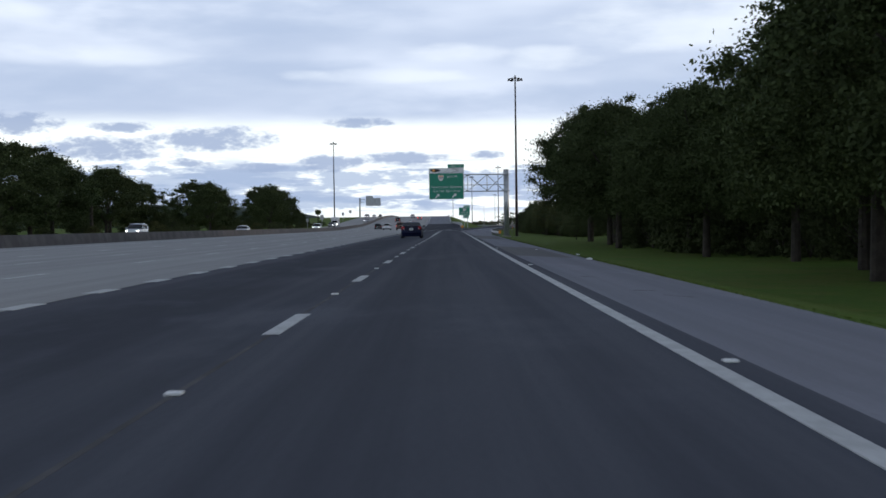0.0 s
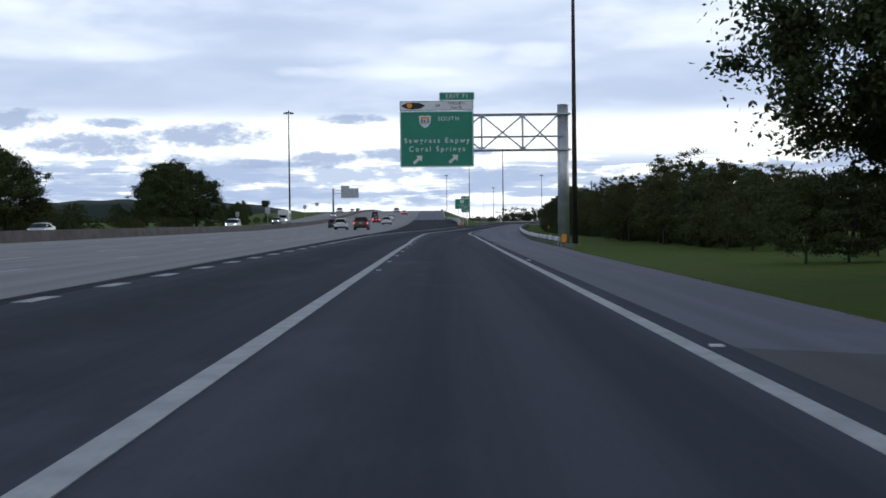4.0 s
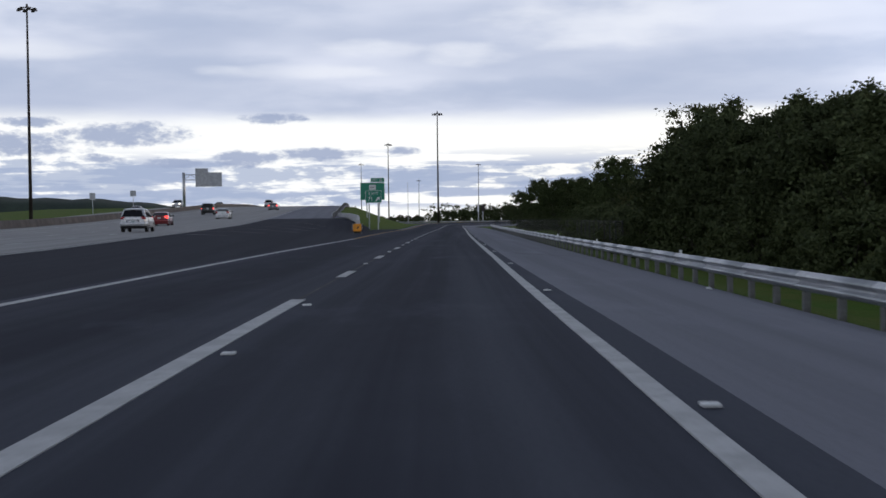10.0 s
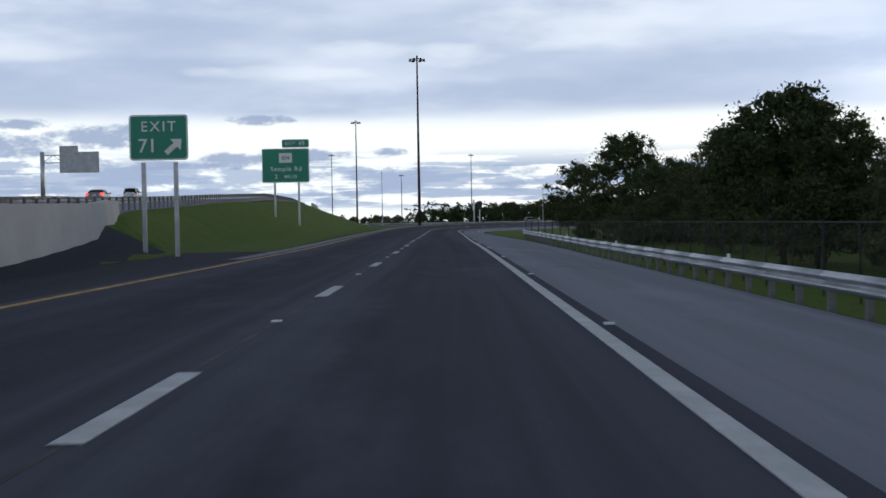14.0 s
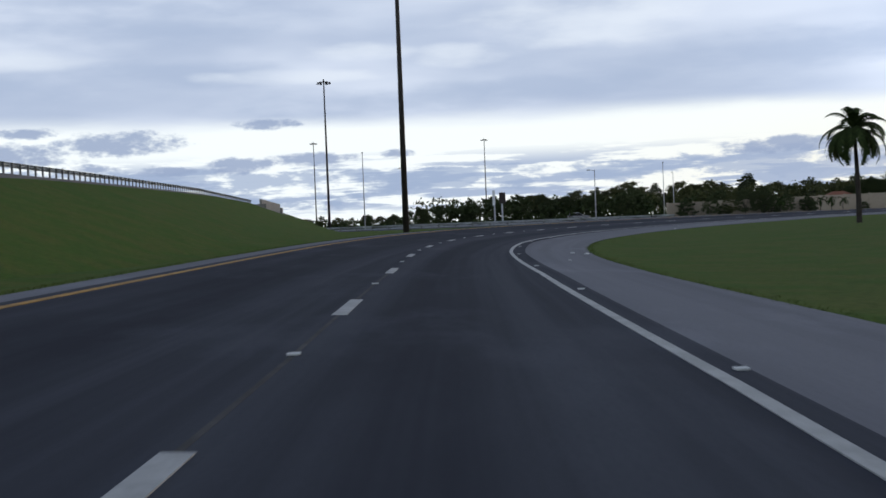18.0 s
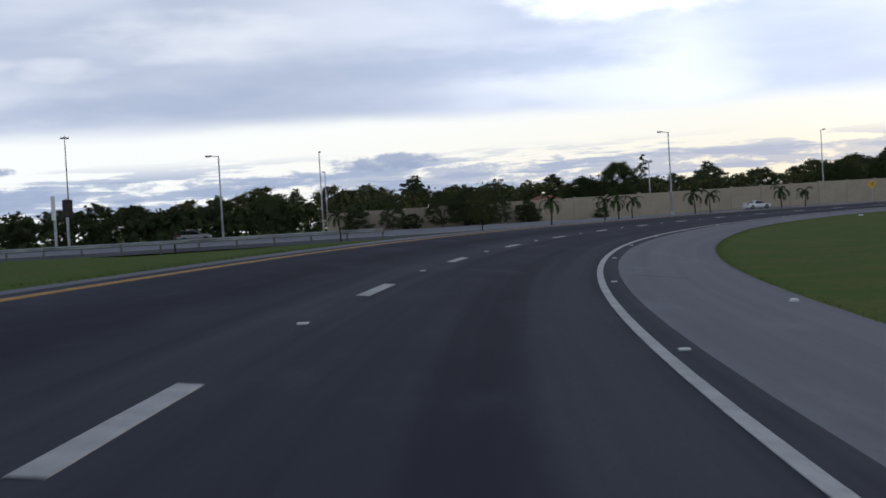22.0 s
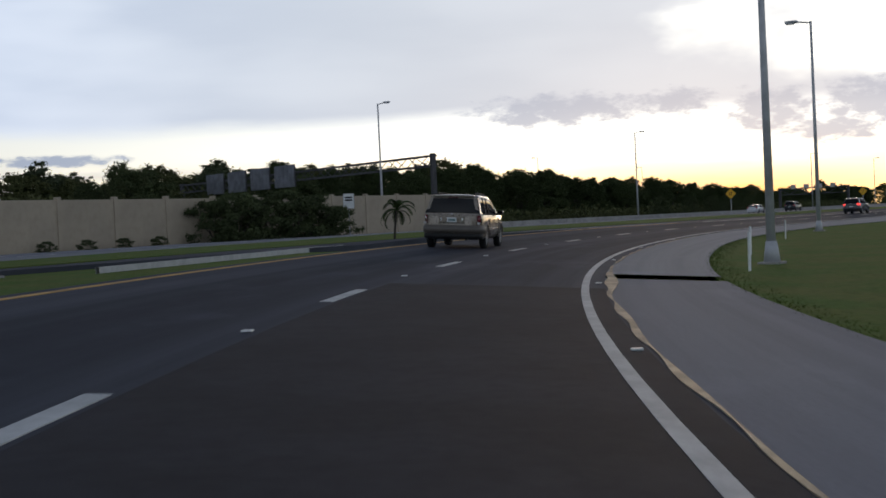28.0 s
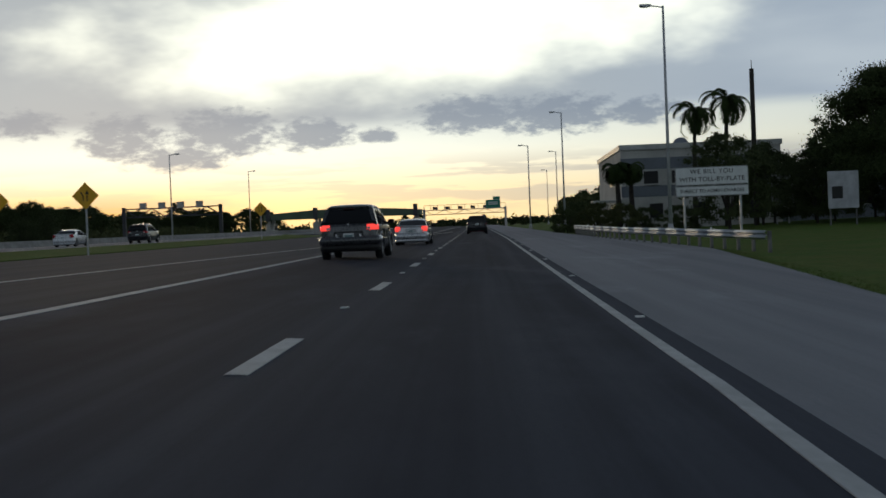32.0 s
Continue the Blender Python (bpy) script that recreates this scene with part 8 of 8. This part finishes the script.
    if sedan:
        zp, l0, l1, lf, ly = tail - 0.245, tail - 0.27, tail - 0.02, 0.64, 0.26
        part("boot_lip", boxed(-w2 * 0.80, w2 * 0.80, -0.03, 0.12, tail - 0.02, tail + 0.028, 0.02), paint, th, smooth=True)
        part("plate_recess", boxed(-0.30, 0.30, -0.008, 0.03, tail - 0.35, tail - 0.12, 0.02), paint, th)
        part("bumper", prism(both(wrap(w2, 0.02, 0.62, 0.022)), sill + 0.10, sill + 0.43, 0.02), paint, th, smooth=True)
        part("bumper_skirt", prism(both(wrap(w2, 0.02, 0.5, 0.012)), sill - 0.03, sill + 0.12, 0.02), paint, th, smooth=True)
    else:
        zp, l0, l1, lf, ly = (tail - 0.21, tail - 0.37, tail - 0.02, 0.865, 0.24) if kind == "suv" else (tail - 0.36, tail - 0.19, tail - 0.02, 0.62, 0.26)
        corner = lambda zz, k, yy: (k * (inset(zz) - 0.012), yy, zz)
        c = [corner(zb, -1, y0 - 0.008), corner(zb, 1, y0 - 0.008), corner(z1 - 0.03, 1, y1 - 0.055), corner(z1 - 0.03, -1, y1 - 0.055)]
        part("tailgate_frame", quad_plate(c, 0.012, 0.012), paint, th)
        k0, k1 = inset(zb) * 0.86, inset(z1) * 0.88
        c = [(-k0, y0 + 0.028, zb + 0.09), (k0, y0 + 0.028, zb + 0.09), (k1, y1 - 0.085, z1 - 0.09), (-k1, y1 - 0.085, z1 - 0.09)]
        c = [(px, py - 0.035, pz) for px, py, pz in c]
        part("rear_window", quad_plate(c, 0.012, 0.012), GLASS, th, "dark rear window")
        part("spoiler", boxed(-inset(z1) * 0.9, inset(z1) * 0.9, y1 - 0.15, y1 + 0.1, z1 - 0.035, z1 + 0.012, 0.018), paint, th, smooth=True)
        part("high_brake_lamp", boxed(-0.16, 0.16, y1 - 0.17, y1 - 0.1, z1 - 0.075, z1 - 0.045, 0.008), DEAD_LAMP, th)
        part("plate_panel", boxed(-0.44, 0.44, -0.022, 0.02, zp - 0.12, zp + 0.14, 0.03), paint if kind == "suv" else TRIM, th)
        part("plate_recess", boxed(-0.39, 0.39, -0.026, 0.0, zp - 0.10, zp + 0.10, 0.02), paint, th)
        part("bumper", prism(both(wrap(w2, 0.02, 0.64, 0.065)), sill + 0.14, sill + 0.42, 0.035), lower or paint, th, smooth=True)
        part("bumper_skirt", prism(both(wrap(w2, 0.02, 0.5, 0.03)), sill - 0.03, sill + 0.17, 0.02), TRIM, th, smooth=True)
        for sg in (-1, 1):
            part("plate_lamp", boxed(sg * 0.36 - 0.03, sg * 0.36 + 0.03, -0.035, -0.02, zp - 0.04, zp + 0.06, 0.008), CHROME, th)
    for sg in (-1, 1):
        pts = wrap(w2, lf, ly, 0.012)
        lamp = part("tail_lamp", prism([(sg * px, py) for px, py in pts], l0, l1, 0.015), lamps, th, "red tail lamp", smooth=True)
        rx = sg * w2 * (lf + 0.005)
        part("reversing_lamp", boxed(min(rx, rx + sg * 0.10), max(rx, rx + sg * 0.10), -0.024, 0.0, l0 + 0.02, l0 + 0.09, 0.01), CLEAR, lamp)
        part("head_lamp", boxed(min(sg * w2 * 0.5, sg * w2 * 0.8), max(sg * w2 * 0.5, sg * w2 * 0.8), L - 0.26, L - 0.035, nose - 0.20, nose - 0.06, 0.03), HEAD_ON if oncoming else CLEAR, th)
    pl = part("number_plate", boxed(-0.16, 0.16, -0.042, -0.02, zp - 0.08, zp + 0.08, 0.008), PLATE, th)
    if plate_bars:
        part("plate_bar", boxed(-0.12, 0.12, -0.046, -0.040, zp - 0.035, zp + 0.035), PLATE_INK, pl)
    part("badge", slab(rounded(0.06, 0.055, 0.015, 3), 0.012), ALLOY, th).location = (0, -0.034, tail - 0.075 if sedan else tail - 0.01)
    part("underbody", boxed(-w2 * 0.84, w2 * 0.84, 0.25, L - 0.3, sill - 0.06, sill + 0.1, 0.03), TRIM, th)
    part("exhaust", rodded((w2 * 0.5, -0.01, sill - 0.04), (w2 * 0.5, 0.4, sill - 0.04), 0.03, n=10), TRIM, th)
    if rack:
        for sg in (-1, 1):
            rx = sg * (inset(z2) - 0.13)
            part("roof_rail", rodded((rx, y2 - 0.1, z2 + 0.05), (rx, y3 - 0.1, z3 + 0.06), 0.02, n=8), TRIM, th)
            for yy in (y2, (y2 + y3) / 2, y3 - 0.2):
                part("rail_foot", boxed(rx - 0.02, rx + 0.02, yy - 0.06, yy + 0.06, roof_z(yy) - 0.02, roof_z(yy) + 0.055, 0.01), TRIM, th)
    return th


NAVY = mat("dark_navy_paint", (0.003, 0.006, 0.034), 0.30, 0.0, vary=0.10, scale=1.2, coat=0.06, second=(0.002, 0.004, 0.022), spec=0.12)
SILVER_TAN = car_paint("silver_beige_paint", (0.235, 0.200, 0.160))
GUNMETAL = car_paint("gunmetal_paint", (0.060, 0.062, 0.066))
SILVER = car_paint("silver_paint", (0.52, 0.53, 0.55))
WHITE_CAR = car_paint("white_paint", (0.66, 0.67, 0.68))
BLACK_CAR = car_paint("black_car_paint", (0.012, 0.012, 0.014))
RED_CAR = car_paint("deep_red_paint", (0.20, 0.012, 0.015))
GREY_CAR = car_paint("grey_car_paint", (0.16, 0.165, 0.17))


def on_lane(kind, paint, s, d, label, **k):
    x, y = spot(s, d)
    return car(kind, paint, float(x), float(y), turn(s), label, z=float(road_z(s, d)) + 0.022, lean=math.degrees(math.atan(float(bank(s)))), **k)


on_lane("sedan", NAVY, 109.0, -3.06, "dark navy four-door sedan with red tail lamps", group="")
on_lane("suv", SILVER_TAN, 845.45, -4.45, "silver-beige sport utility car with roof rails", rack=True, lower=mat("beige_bumper_plastic", (0.115, 0.100, 0.085), 0.5, vary=0.15, scale=3))
car("hatch", GUNMETAL, 285.6, 792.95, -90.6, "dark grey hatchback with lit tail lamps", lit=True)
car("sedan", SILVER, 314.4, 793.2, -90.6, "silver sedan with lit tail lamps", lit=True)
on_lane("sedan", RED_CAR, 1052.0, 0.1, "red sedan far ahead in the lane", lit=True)
on_lane("suv", BLACK_CAR, 1040.0, 0.1, "black boxy sport utility car far ahead")
car("sedan", WHITE_CAR, 158.6, 818.4, -90, "white coupe on the expressway", z=0.11)
car("sedan", WHITE_CAR, 350.0, 823.6, -90, "white sedan on the expressway", z=0.43)
car("hatch", BLACK_CAR, 360.0, 820.4, -90, "black sport utility car on the expressway", z=0.43)
car("hatch", GREY_CAR, 66.0, 800.0, -90, "dark grey car on the expressway", z=0.11)
# the motorway
car("hatch", WHITE_CAR, -13.2, 312.0, 0, "white crossover car on the concrete lanes", z=0.04)
car("hatch", BLACK_CAR, -17.0, 348.0, 0, "dark small car on the concrete lanes", z=0.04)
car("sedan", WHITE_CAR, -11.3, 470.0, 0, "white car climbing the motorway", z=float(crest(470)) + 0.05)
car("suv", mat("brown_truck_paint", (0.11, 0.055, 0.035), 0.4, vary=0.2, scale=1.5), -9.6, 300.0, 0, "brown service truck with lit lamps", z=0.04, lit=True)
for x, y, kind, p, text in ((-9.6, 392, "hatch", WHITE_CAR, "white crossover climbing the motorway"), (-13.4, 430, "sedan", RED_CAR, "red sedan climbing the motorway"), (-17.1, 505, "suv", BLACK_CAR, "black sport utility car climbing the motorway"), (-9.6, 545, "sedan", GREY_CAR, "grey sedan climbing the motorway"), (-13.4, 590, "hatch", SILVER, "silver hatchback near the top of the motorway")):
    car(kind, p, x, y, 0, text, z=float(crest(y)) + 0.05, lit=kind != "hatch", group="motorway cars")
for k, (x, y, kind, p) in enumerate(((-43, 150, "hatch", SILVER), (-39.5, 205, "sedan", SILVER), (-46, 250, "sedan", WHITE_CAR), (-40, 330, "suv", WHITE_CAR), (-44, 420, "hatch", GREY_CAR), (-39, 520, "sedan", WHITE_CAR), (-43, 600, "suv", SILVER), (-40, 660, "sedan", GREY_CAR), (-46, 720, "sedan", WHITE_CAR))):
    car(kind, p, x + 9.0, y, 180, "oncoming car with lit headlamps on the far carriageway", oncoming=True, z=float(crest(y)) + 0.04, group="oncoming cars")


def motor_home(x, y):
    th = empty("motor_home", pose(x, y, float(crest(y)) + 0.04, 0, 0, 180), "white motor home with lit headlamps", "motor home")
    part("body", boxed(-1.2, 1.2, 0.0, 5.6, 0.5, 3.1, 0.12), WHITE_CAR, th)
    part("cab", boxed(-1.05, 1.05, 5.6, 7.2, 0.45, 2.0, 0.2), WHITE_CAR, th)
    part("overcab", boxed(-1.2, 1.2, 5.4, 6.6, 2.0, 3.1, 0.15), WHITE_CAR, th)
    part("windscreen", boxed(-0.9, 0.9, 6.6, 7.21, 1.3, 1.95, 0.05), GLASS, th)
    for sg in (-1, 1):
        part("head_lamp", boxed(sg * 0.75 - 0.15, sg * 0.75 + 0.15, 7.15, 7.25, 0.75, 0.95, 0.02), HEAD_ON, th)
        for ya in (1.3, 6.2):
            if "suv" not in WHEELS:
                WHEELS["suv"] = wheel_meshes(0.365, 0.21)
            ty = part("wheel", WHEELS["suv"][0], None, th)
            ty.location, ty.rotation_euler = (sg * 1.0, ya, 0.365), (0, 0, 0 if sg > 0 else math.pi)
            part("rim", WHEELS["suv"][1], None, ty)
        part("window", boxed(sg * 1.19 - 0.02, sg * 1.19 + 0.02, 1.5, 3.5, 1.6, 2.3), GLASS, th)


motor_home(-35.0, 437.0)
